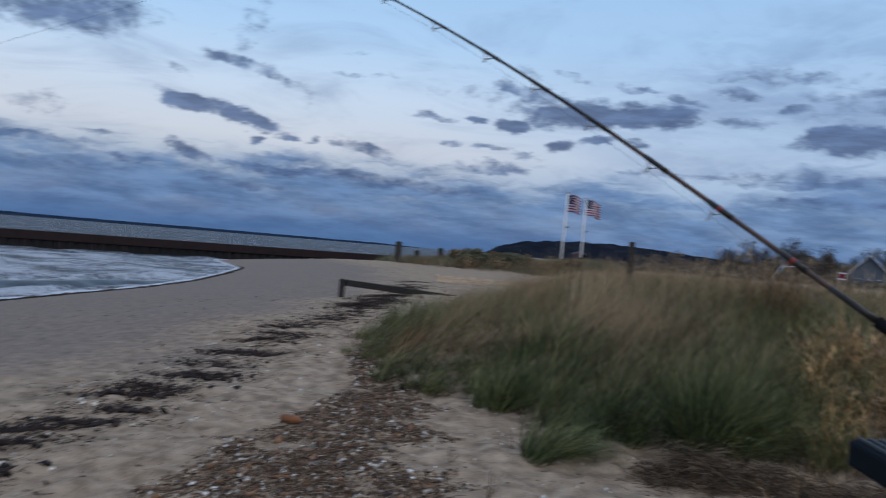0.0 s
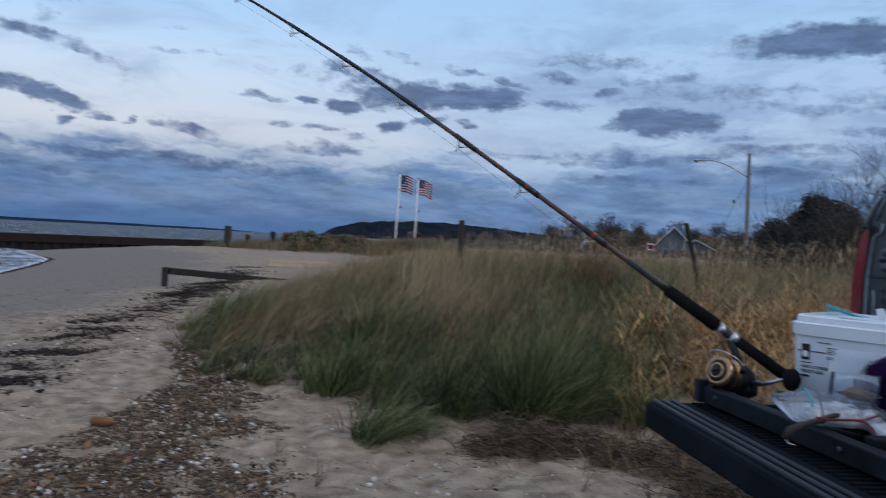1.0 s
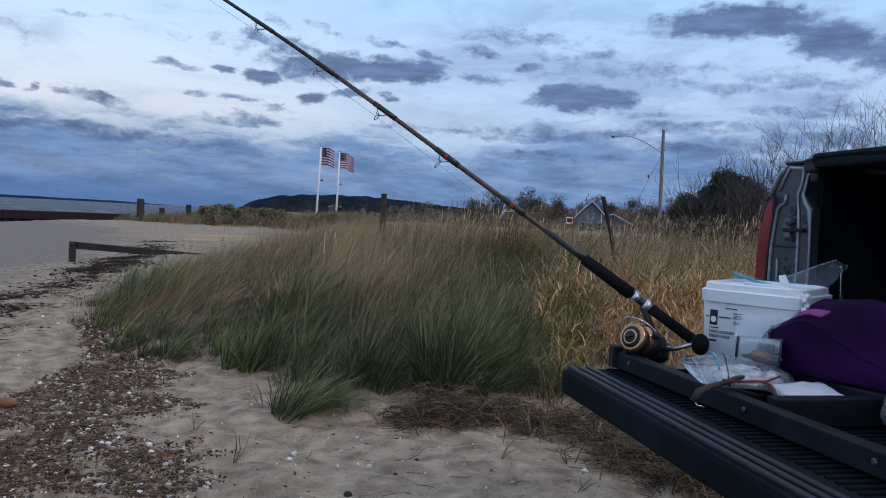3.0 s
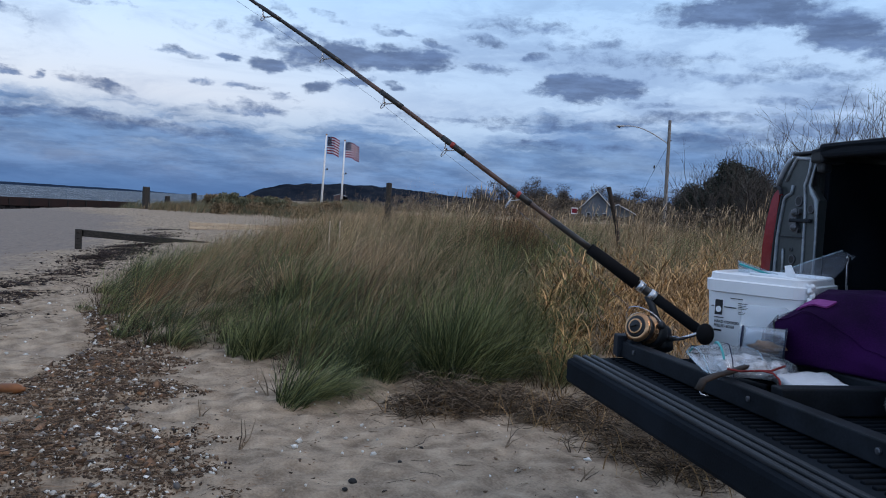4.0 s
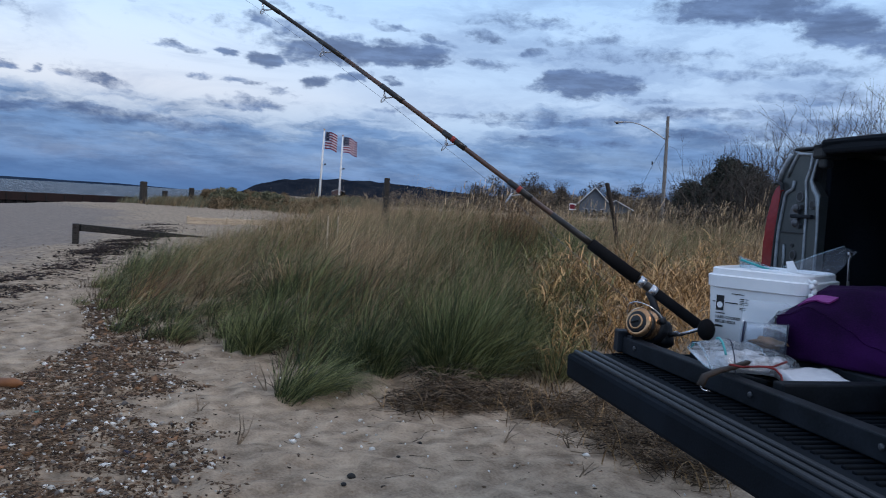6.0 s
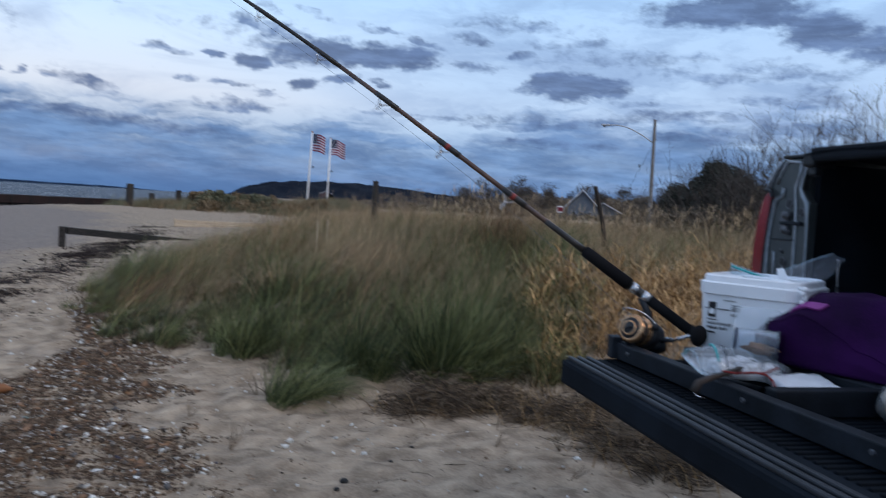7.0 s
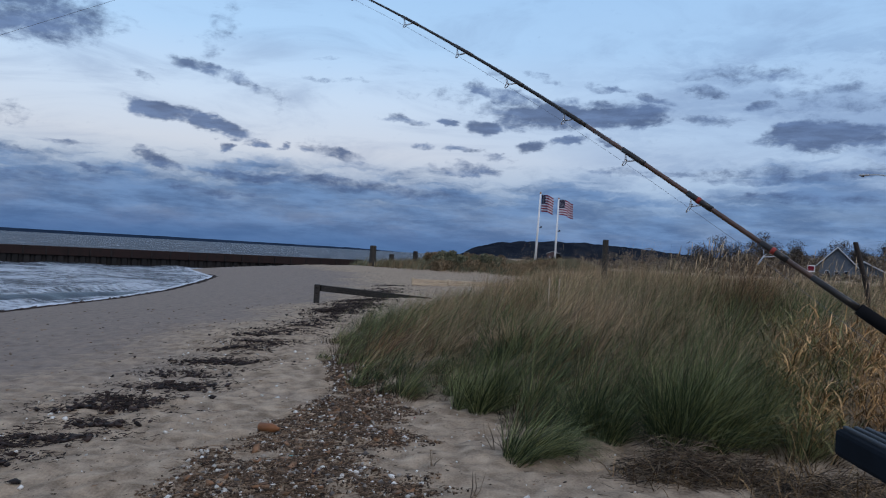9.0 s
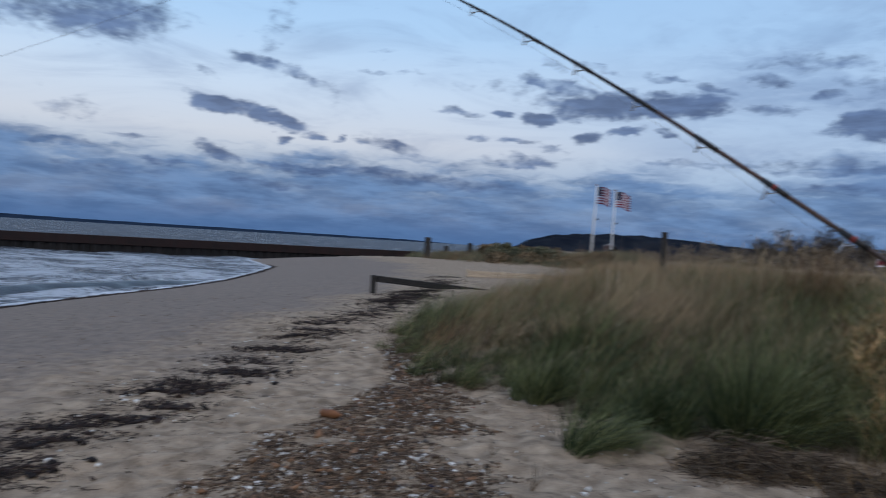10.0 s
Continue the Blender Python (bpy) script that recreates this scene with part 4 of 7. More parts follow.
        if f > 6: (yellow if x > 1.85 + 0.36 * (y - 4.6) and d < 1.5 else rus if o > 0.16 else tan).append(tuft(rs, x, y, h * rs.uniform(0.95, 1.3) * (0.72 if d < 0.7 else 1.0) * (0.58 if x > 1.85 + 0.36 * (y - 4.6) else 1.0), f, 0.11, lean * 1.15, (0.2, 1.4 - 0.8 * side), (0.0007, 0.0018)))
        # low thatch whose dark colour also stands for shade in the gaps
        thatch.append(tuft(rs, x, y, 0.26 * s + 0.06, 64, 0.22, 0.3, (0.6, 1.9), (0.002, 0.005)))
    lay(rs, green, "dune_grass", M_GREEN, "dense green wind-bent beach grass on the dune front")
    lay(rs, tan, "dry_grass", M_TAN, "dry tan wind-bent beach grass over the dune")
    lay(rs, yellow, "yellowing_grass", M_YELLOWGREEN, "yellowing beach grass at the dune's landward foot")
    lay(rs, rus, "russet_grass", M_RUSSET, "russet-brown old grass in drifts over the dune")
    lay(rs, thatch, "thatch", M_THATCH_SHADE, "dead brown thatch under the dune grass, darkened for shade between clumps", 3)
    # more distinct crowns: green fountains in the front, dry ones in a thin spot, yellowing ones by the reeds
    r2 = np.random.RandomState(19)
    for tx, ty, h, k, lean, m, lab in ((1.74, 4.98, 0.84, 520, 0.25, M_GREEN, "tall arching green"), (1.95, 5.02, 0.80, 460, 0.35, M_GREEN, "tall arching green"), (1.22, 5.30, 0.74, 420, 0.45, M_GREEN, "arching green"), (0.48, 6.10, 0.70, 380, 0.6, M_GREEN, "arching green"), (2.85, 6.9, 0.74, 380, 0.3, M_GREEN, "arching green"), (4.45, 9.3, 0.95, 420, 0.2, M_GREEN, "tall arching green"),
                                       (0.88, 7.34, 0.55, 340, 0.45, M_TAN, "dry tan"), (0.74, 7.18, 0.48, 320, 0.4, M_GREEN, "bushy green"), (0.92, 7.16, 0.48, 300, 0.4, M_GREEN, "bushy green"), (0.76, 7.46, 0.58, 300, 0.5, M_TAN, "dry tan"), (2.2, 7.2, 0.62, 280, 0.7, M_TAN, "dry tan"),
                                       (2.28, 5.15, 0.56, 300, 0.35, M_YELLOWGREEN, "yellowing"), (2.5, 5.6, 0.6, 300, 0.35, M_YELLOWGREEN, "yellowing"), (2.75, 6.2, 0.6, 280, 0.35, M_YELLOWGREEN, "yellowing")):
        ob, _ = blades("grass_tuft", *tuft(r2, tx, ty, h, k, 0.11, lean, (0.5, 2.0), (0.0016, 0.0034)), m, lab + " beach grass tuft on the dune front", r2)
        ob["kind"] = "thing"; ob["group"] = "grass tufts"
    # a tall old russet stand
    for tx, ty, h in ((4.05, 9.6, 1.25), (4.2, 9.8, 1.35), (3.95, 9.8, 1.2), (4.4, 9.6, 1.2), (4.25, 9.4, 1.1)):
        ob, _ = blades("grass_tuft", *tuft(rs, tx, ty, h, 300, 0.14, 0.22, (0.05, 0.5), (0.0013, 0.0026)), M_RUSSET, "tall upright russet-brown grass clump on the dune", rs)
        ob["kind"] = "thing"; ob["group"] = "russet grass tufts"
    # farther dune grass
    def mid(x, y): return (dune_in(x, y) > 0.3) & (patchy(x, y, 0.5, 2.0) > -0.5)
    X, Y = spots(rs, 0.40, (-1.4, 16), (6.2, 19), lambda x, y: mid(x, y) & ((y > 12.3) | (x > 2.40 + 0.42 * (y - 4))))
    tone = 0.30 + 1.7 * patchy(X, Y, 0.75, 13.0)
    green, tan, rus = [], [], []
    for x, y, t in zip(X, Y, tone):
        h = float(height_scale(x, y)) * rs.uniform(0.55, 1.25) * (1 + 0.6 * noise.noise(Vector((x * 0.7, y * 0.7, 31)))); k = int(rs.uniform(70, 115)); g = int(k * np.clip(t, 0, 0.9))
        if g > 6: green.append(tuft(rs, x, y, h * 0.9, g, 0.13, 0.5, (0.3, 1.5), (0.0018, 0.0036)))
        (rus if patchy([x], [y], 0.9, 33.0)[0] > 0.12 else tan).append(tuft(rs, x, y, h, k - g, 0.17, 0.55 + 0.3 * rs.normal(), (0.1, 1.1), (0.0014, 0.0028)))
    lay(rs, green, "mid_dune_grass", M_GREEN, "green beach grass in the dune's hollows", 3)
    lay(rs, tan, "mid_dry_grass", M_TAN, "dry tan grass on the middle of the dune", 3)
    lay(rs, rus, "mid_russet_grass", M_RUSSET, "russet grass among the dry dune grass", 3)
    def back(x, y): return dune_in(x, y) > 0.5
    r, ix, a, rr = clumped(rs, 1300, 30, 0.5, back, (-1, 34), (18.5, 46))
    n = len(r); H = rs.uniform(0.4, 0.85, ix.max() + 1)[ix] * rs.uniform(0.6, 1.1, n)
    blades("back_dune_grass", r, H, wind + rs.normal(0, 0.9, n), rs.uniform(0.1, 0.8, n), rs.uniform(0.004, 0.008, n), M_TAN, "faded tan grass on the back of the dune", rs, k=2)
    # golden reed beside the truck: thin stems with curled drooping leaves
    def gold(x, y): return (dune_in(x, y) > 0.12) & (x > 2.02 + 0.36 * (y - 4) + 0.25 * patchy(x, y, 1.3, 9.0)) & (patchy(x, y, 1.1, 15.0) > -0.45) & ((y < 6.6 + 1.4 * patchy(x, y, 0.9, 17.0)) | (x > 3.9 + 0.45 * (y - 4)))
    X, Y = spots(rs, 0.30, (2.1, 8.6), (3.0, 8.2), gold)
    low = 0.55 + 0.45 * smooth01((dune_in(X, Y) - 0.2) / 1.5)
    stems, leaves, fresh, thatch = [], [], [], []
    for x, y, s in zip(X, Y, low):
        k = int(rs.uniform(12, 30)); h = s * rs.uniform(0.30, 0.74)
        st = tuft(rs, x, y, h, k, 0.15, 0.12, (0.0, 0.35), (0.0016, 0.0028))
        stems.append(st)
        # same dark thatch, doubling as shade at the reeds' feet
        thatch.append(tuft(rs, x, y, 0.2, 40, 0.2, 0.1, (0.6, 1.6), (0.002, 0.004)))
        m = 6; f = rs.uniform(0.25, 0.98, (k, m)).ravel(); i = np.repeat(np.arange(k), m)
        r0, H, az, bd = st[0][i], st[1][i], st[2][i], st[3][i]
        p = r0 + np.stack([np.cos(az) * H * bd * f ** 2, np.sin(az) * H * bd * f ** 2, H * (f - 0.42 * bd * f ** 2.2)], -1)
        lf = (p, rs.uniform(0.10, 0.30, k * m), rs.uniform(0, 2 * np.pi, k * m), rs.uniform(0.5, 1.3, k * m), rs.uniform(0.002, 0.0065, k * m))
        (fresh if (x < 2.55 + 0.36 * (y - 4) and rs.uniform() < 0.38) or rs.uniform() < 0.06 else leaves).append(lf)
    lay(rs, stems, "reed_stems", M_GOLD, "thin golden dead reed stems beside the truck")
    lay(rs, thatch, "reed_thatch", M_THATCH_SHADE, "dead brown thatch under the reeds, darkened for shade between stems", 3)
    r, h, az, bd, w = (np.concatenate(v) for v in zip(*leaves))
    blades("golden_grass", r, h, az, bd, w, M_GOLD, "curled golden dead reed leaves beside the truck", rs, 1.0, 4)
    r, h, az, bd, w = (np.concatenate(v) for v in zip(*fresh))
    blades("reed_leaves", r, h, az, bd, w, M_YELLOWGREEN, "yellow-green reed leaves at the dune's edge", rs, 0.7)
    # tall seed stems
    def tall(x, y): return (dune_in(x, y) > 1.6) & (x > 0.30 * y) & (y > 7.0) & (patchy(x, y, 0.6, 1.0) > 0.0)
    r, ix, a, rr = clumped(rs, 150, 4, 0.16, tall, (-1.0, 13), (7, 17))
    n = len(r); H = rs.uniform(0.75, 1.2, ix.max() + 1)[ix] * rs.uniform(0.8, 1.05, n)
    az = wind + rs.normal(0, 0.7, n); bd = rs.uniform(0.02, 0.45, n)
    ob, tips = blades("seed_stems", r, H, az, bd, np.full(n, 0.0018), M_TAN, "tall dry grass stems above the dune", rs)
    bb = (bd * 0.9 + rs.normal(0, 0.15, n))
    d = np.stack([np.cos(az) * bb, np.sin(az) * bb, np.full(n, 0.9)], -1)
    L, w = rs.uniform(0.12, 0.28, n)[:, None], 0.0055
    sx, sy = np.array([[w, 0, 0]]), np.array([[0, w, 0]])
    a0 = tips - d * L * 0.6; mid_ = tips - d * L * 0.25; a1 = tips + d * L * 0.4
    V = np.stack([a0, mid_ + sx, mid_ + sy, mid_ - sx, mid_ - sy, a1], 1).reshape(-1, 3)
    b = (np.arange(n) * 6)[:, None]
    T = np.concatenate([b + np.array([t]) for t in ((0, 1, 2), (0, 2, 3), (0, 3, 4), (0, 4, 1), (5, 2, 1), (5, 3, 2), (5, 4, 3), (5, 1, 4))])
    tagged(arrays("seed_heads", V, None, T, M_TAN), "feathery tan seed heads of the dune grass", "grass", kind="stuff")
    # far dune tufts, tan with some green
    def far(x, y): return (x > np.interp(y, (50, 58, 66), (1.0, -4, -6))) & (x < 60)
    for m, k, lab in ((M_FARTAN, 260, "tan grass on the far dune"), (M_FARGREEN, 420, "grey-green grass on the far dune")):
        r, ix, a, rr = clumped(rs, k, 40, 0.9, far, (-6, 12), (50, 66))
        n = len(r); H = rs.uniform(0.35, 0.95, ix.max() + 1)[ix] * rs.uniform(0.6, 1.1, n)
        blades("far_grass", r, H, wind + rs.normal(0, 0.8, n), rs.uniform(0.2, 0.8, n), rs.uniform(0.012, 0.022, n), m, lab, rs, k=2)


build_grass()


# ---------------------------------------------------------------- wrack, litter, shells
def flakes(name, x, y, size, material, label, category, rs, lift=0.006, thick=0.25, tilt=0.5, longer=1.0, turn=None):
    """Small uneven slabs lying about: low six-sided lumps."""
    n = len(x)
    c = np.stack([x, y, ground_z(x, y) + lift], -1)
    a0 = rs.uniform(0, 2 * np.pi, n) if turn is None else rs.normal(turn, 0.35, n)
    ring = []
    for k in range(5):
        a = k * 2 * np.pi / 5
        rad = size * rs.uniform(0.6, 1.2, n)
        u, v = rad * math.cos(a) * longer, rad * math.sin(a)
        ring.append(np.stack([u * np.cos(a0) - v * np.sin(a0), u * np.sin(a0) + v * np.cos(a0), rs.normal(0, tilt, n) * size * 0.5], -1))
    top = np.stack([rs.normal(0, 0.2, n) * size, rs.normal(0, 0.2, n) * size, size * thick * rs.uniform(0.6, 1.6, n)], -1)
    V = np.stack([c + v for v in ring] + [c + top, c - np.array([0, 0, 0.02])], 1).reshape(-1, 3)
    b = (np.arange(n) * 7)[:, None]
    T = np.concatenate([b + np.array([[k, (k + 1) % 5, 5]]) for k in range(5)] + [b + np.array([[(k + 1) % 5, k, 6]]) for k in range(5)])
    return tagged(arrays(name, V, None, T, material), label, category, kind="stuff")


def strands(name, x, y, z, length, width, az, material, label, category, rs, curl=0.6, rise=0.05):
    """Thin crooked stems lying about, three-sided."""
    n = len(x)
    p = np.stack([x, y, z], -1)
    cols = []
    for s in (0.0, 0.33, 0.66, 1.0):
        a = az + curl * (s - 0.5) * rs.normal(0, 1, n)
        p = p + (np.stack([np.cos(a), np.sin(a), rs.normal(0, rise, n)], -1) * (length * 0.33)[:, None] if s else 0)
        w = (width * (1 - 0.6 * s))[:, None]
        cols += [p + w * np.array([0, 0, 1.0]), p + w * np.array([0.8, -0.3, -0.5]), p + w * np.array([-0.5, 0.8, -0.5])]
    V = np.stack(cols, 1).reshape(-1, 3)
    b = (np.arange(n) * 12)[:, None]
    q = np.concatenate([b + np.array([[l * 3 + k, l * 3 + (k + 1) % 3, l * 3 + 3 + (k + 1) % 3, l * 3 + 3 + k]]) for l in range(3) for k in range(3)])
    return tagged(arrays(name, V, q, None, material), label, category, kind="stuff")


def build_litter():
    rs = np.random.RandomState(21)
    def line_x(y): return np.interp(y, (3, 4.7, 5.75, 6.84, 8.27, 10.9, 16, 30), (-2.70, -2.52, -2.37, -2.22, -2.14, -2.0, -1.62, -0.9))
    # dark tangled weed along the tide line, in broken heaps
    cy = np.concatenate([(3.6, 4.15, 4.6, 4.75, 5.15, 5.65, 5.75, 6.1, 6.75, 6.85, 7.5, 8.2, 8.3, 9.2, 9.7, 10.6, 11.2, 12.2, 12.9, 13.6, 14.6, 15.6, 16.8), rs.uniform(14, 30, 14)])
    cx = line_x(cy) + rs.normal(0, 0.15, len(cy)) 
    k = (rs.poisson(430, len(cy)) * rs.uniform(0.4, 1.3, len(cy))).astype(int); ix = np.repeat(np.arange(len(cy)), k)
    sp = rs.uniform(0.05, 0.12, len(cy))[ix] * (1 + 0.05 * (cy[ix] - 5).clip(0))
    x, y = cx[ix] + rs.normal(0, 1, len(ix)) * sp * 2.4, cy[ix] + rs.normal(0, 1, len(ix)) * sp * 0.95
    strands("seaweed", x, y, ground_z(x, y) + np.abs(rs.normal(0.015, 0.018, len(x))), rs.uniform(0.02, 0.08, len(x)), rs.uniform(0.0018, 0.0055, len(x)), rs.uniform(0, 6.28, len(x)), M_WRACK, "dark dried seaweed heaped along the tide line", "seaweed", rs, 3.0, 0.2)
    n = 5200
    y = 3.4 + 22 * rs.uniform(0, 1, n) ** 1.6
    x = line_x(y) + rs.normal(0.06, 0.16, n) * (1 + 0.03 * y) + 0.25 * patchy(y, y * 0, 0.8, 6.0)
    ok = patchy(x, y, 1.1, 19.0) + 0.5 * patchy(x, y, 4.0, 2.0) > 0.0
    x, y = x[ok], y[ok]
    strands("strewn_weed", x, y, ground_z(x, y) + 0.006, rs.uniform(0.02, 0.10, len(x)), rs.uniform(0.0015, 0.004, len(x)) * (1 + 0.05 * y), rs.normal(0.1, 0.5, len(x)), M_WRACK, "thin dark weed strewn along the tide line", "seaweed", rs, 1.5, 0.05)
    k = rs.poisson(45, len(cy)); ix = np.repeat(np.arange(len(cy)), k)
    sp = rs.uniform(0.05, 0.10, len(cy))[ix] * (1 + 0.05 * (cy[ix] - 5).clip(0))
    x, y = cx[ix] + rs.normal(0, 1, len(ix)) * sp * 2.4, cy[ix] + rs.normal(0, 1, len(ix)) * sp * 0.95
    flakes("seaweed_mat", x, y, rs.uniform(0.008, 0.03, len(x)), M_WRACK, "flat dark clots of weed in the tide line", "seaweed", rs, 0.012, 0.5, 0.9, 1.6)
    # litter patch: brown bits, twigs, shells
    def patch(n):
        x, y = rs.uniform(-1.8, 0.6, n * 5), rs.uniform(2.4, 8.8, n * 5)
        mid = np.interp(y, (2.4, 3.2, 4, 4.4, 5, 5.5, 6, 7, 8.5), (-0.56, -0.58, -0.65, -0.70, -0.65, -0.57, -0.52, -0.60, -0.92))
        wid = np.interp(y, (2.4, 3.2, 4, 4.4, 5, 5.5, 6, 7, 8.5), (0.80, 0.74, 0.60, 0.52, 0.54, 0.47, 0.38, 0.24, 0.18))
        edge = np.abs(x - mid) / wid + 0.5 * patchy(x, y, 2.1, 2.0) + 0.3 * patchy(x, y, 6.0, 12.0)
        keep = (rs.uniform(0.35, 1.25, len(x)) > edge) & (rs.uniform(-0.55, 0.25, len(x)) < patchy(x, y, 3.4, 7.0) + 0.6 * patchy(x, y, 9.0, 3.0))
        return x[keep][:n], y[keep][:n]
    x, y = patch(15000)
    flakes("litter_crumbs", x, y, rs.uniform(0.003, 0.008, len(x)), M_MULCH, "dark crumbled weed and reed matted over the sand", "litter", rs, thick=0.3, tilt=0.8, longer=1.8)
    x, y = patch(4200)
    flakes("beach_litter", x, y, rs.uniform(0.003, 0.009, len(x)) * np.where(rs.uniform(0, 1, len(x)) < 0.05, 3.0, 1), M_DEBRIS, "brown shell and reed litter strewn over the sand", "litter", rs, thick=0.06, tilt=0.8, longer=2.2)
    x, y = patch(12000)
    strands("reed_litter", x, y, ground_z(x, y) + 0.01, rs.uniform(0.02, 0.09, len(x)) * np.where(rs.uniform(0, 1, len(x)) < 0.05, 2.5, 1), rs.uniform(0.0010, 0.0028, len(x)), rs.uniform(0, 6.28, len(x)), M_DEBRIS, "broken brown reed stems in the litter", "litter", rs, 1.4, 0.10)
    x, y = patch(1900)
    x2, y2 = rs.uniform(-3, 2.2, 650), rs.uniform(2.6, 10, 650)
    ok = dune_in(x2, y2) < 0
    x, y = np.concatenate([x, x2[ok]]), np.concatenate([y, y2[ok]])
    flakes("shells", x, y, rs.uniform(0.003, 0.010, len(x)) * np.where(rs.uniform(0, 1, len(x)) < 0.16, 2.6, 1), M_SHELL, "bleached white broken shells on the sand", "shells", rs, thick=0.5)
    x, y = rs.uniform(-9, 3, 1200), rs.uniform(2.6, 18, 1200)
    ok = (dune_in(x, y) < 0) & (x > shore_x(y) + 2)
    flakes("sand_specks", x[ok], y[ok], rs.uniform(0.0015, 0.006, ok.sum()) * np.clip(y[ok] / 9, 0.5, 1) * np.where(rs.uniform(0, 1, ok.sum()) < 0.06, 2.2, 1), M_DEBRIS, "scattered dark specks of weed on the sand", "litter", rs, thick=0.04, tilt=0.15, longer=5.0, turn=0.1)
    x, y = patch(220)
    flakes("pebbles", x, y, rs.uniform(0.006, 0.018, len(x)), M_STONE, "rounded grey and tan pebbles in the litter", "pebbles", rs, 0.008, 0.8, 0.3, 1.3)
    x, y = rs.uniform(-2.0, 2.7, 1700), rs.uniform(2.6, 7.0, 1700)
    ok = (dune_in(x, y) < 0.2) & (patchy(x, y, 1.3, 25.0) > -0.25)
    flakes("sand_bits", x[ok], y[ok], rs.uniform(0.0015, 0.0045, ok.sum()) * np.where(rs.uniform(0, 1, ok.sum()) < 0.08, 2.5, 1), M_DEBRIS, "small brown bits of reed and shell on the sand", "litter", rs, 0.002, 0.10, 0.3, 3.0)
    for m, lab, k in ((M_TEAL, "faded teal plastic scraps in the litter", 8), (M_REDWRAP, "faded red plastic scraps in the litter", 6), (M_FLAGBLUE, "dark blue mussel shells in the litter", 26)):
        x, y = patch(k)
        flakes("plastic_scraps" if m is not M_FLAGBLUE else "mussel_shells", x, y, rs.uniform(0.006, 0.016, len(x)), m, lab, "litter", rs, longer=1.6)
    x, y = patch(240)
    flakes("dry_leaves", x, y, rs.uniform(0.010, 0.028, len(x)), M_LEAF, "curled dry brown leaves in the litter", "leaves", rs, 0.012, 0.12, 1.1, 1.4)
    # dead stems by the dune foot and under the tailgate
    for cx, cy, sx, sy, n, turn, top in ((1.36, 4.34, 0.10, 0.09, 420, -0.5, 0.17), (1.58, 4.36, 0.13, 0.09, 620, -0.2, 0.16), (1.92, 4.40, 0.16, 0.08, 480, 0.05, 0.11), (2.22, 4.02, 0.06, 0.18, 260, -1.1, 0.09), (2.24, 3.45, 0.11, 0.14, 420, -0.7, 0.14), (2.34, 3.08, 0.12, 0.12, 420, -0.4, 0.13), (2.5, 3.75, 0.16, 0.16, 420, 0.1, 0.12), (2.02, 4.1, 0.10, 0.10, 260, 0.3, 0.09), (2.45, 4.2, 0.16, 0.10, 300, 0.0, 0.10), (2.6, 3.35, 0.14, 0.16, 320, -0.5, 0.10)):
        u, v = rs.normal(0, 1, n), rs.normal(0, 1, n)
        x, y = cx + u * sx, cy + v * sy
        up = rs.uniform(0, 1, n) * 1.4 * top * np.exp(-(u * u + v * v) / 2.2)
        az = rs.normal(turn, 0.9, n) + np.pi * (rs.uniform(0, 1, n) < 0.5); ln = rs.uniform(0.07, 0.30, n)
        strands("dead_stems", x - 0.45 * ln * np.cos(az), y - 0.45 * ln * np.sin(az), ground_z(x, y) + 0.004 + up, ln, rs.uniform(0.0012, 0.0032, n), az, M_TWIG, "matted dead grey-brown stems heaped at the dune foot", "dead stems", rs, 1.5, 0.32)
        k = 120
        x, y = cx + rs.normal(0, sx * 1.2, k), cy + rs.normal(0, sy * 1.2, k)
        blades("dead_grass", np.stack([x, y, ground_z(x, y) - 0.01], -1), rs.uniform(0.08, 0.36, k), rs.uniform(0, 6.28, k), rs.uniform(0.3, 1.4, k), rs.uniform(0.0014, 0.004, k), M_STRAW, "withered straw-coloured grass among the dead stems", rs, 0.7)
    # weed washed up at the waterline
    y = rs.uniform(12, 46, 5200); x = shore_x(y) + 0.12 + rs.normal(0, 0.06, len(y)) + 0.12 * patchy(y, y * 0, 0.6, 0.0)
    strands("waterline_weed", x, y, ground_z(x, y) + 0.015, rs.uniform(0.05, 0.2, len(x)), rs.uniform(0.006, 0.014, len(x)), rs.normal(1.6, 0.5, len(x)), M_WRACK, "thin line of dark weed at the water's edge", "seaweed", rs, 1.0)
    y = rs.uniform(12, 46, 420); y = y[patchy(y, y * 0, 0.9, 5.0) > -0.1]; x = shore_x(y) + 0.10 + rs.normal(0, 0.06, len(y))
    flakes("waterline_weed", x, y, rs.uniform(0.03, 0.10, len(x)), M_WRACK, "small dark clumps of weed at the water's edge", "seaweed", rs, thick=0.5, longer=1.5)
    n = 34
    x, y = rs.uniform(-0.2, 2.4, n), rs.uniform(3.0, 4.6, n)
    strands("loose_stems", x, y, ground_z(x, y) + 0.008, rs.uniform(0.06, 0.26, n), rs.uniform(0.0012, 0.0026, n), rs.normal(0.2, 0.9, n), M_TWIG, "loose dead stems lying on the sand", "dead stems", rs, 1.2, 0.03)


build_litter()
def sprig(x, y, h, seed, lean):
    """A small forked dead shoot standing in the sand."""
    rs = np.random.RandomState(seed)
    bm = bmesh.new()
    z = float(ground_z(x, y))
    p, d = Vector((x, y, z - 0.02)), Vector((lean, 0.1, 1)).normalized()
    for k in range(3):
        q = p + d * h * 0.5 + Vector(rs.normal(0, 0.012, 3)); e = q + (d + Vector(rs.normal(0, 0.35, 3))).normalized() * h * 0.55
        tube(bm, [p, q, e], [0.004, 0.003, 0.001], 5)
    tagged(link("dead_sprig", bm, M_TWIG), "small forked dead sprig standing in the sand", "twig", "dead sprigs on the sand")


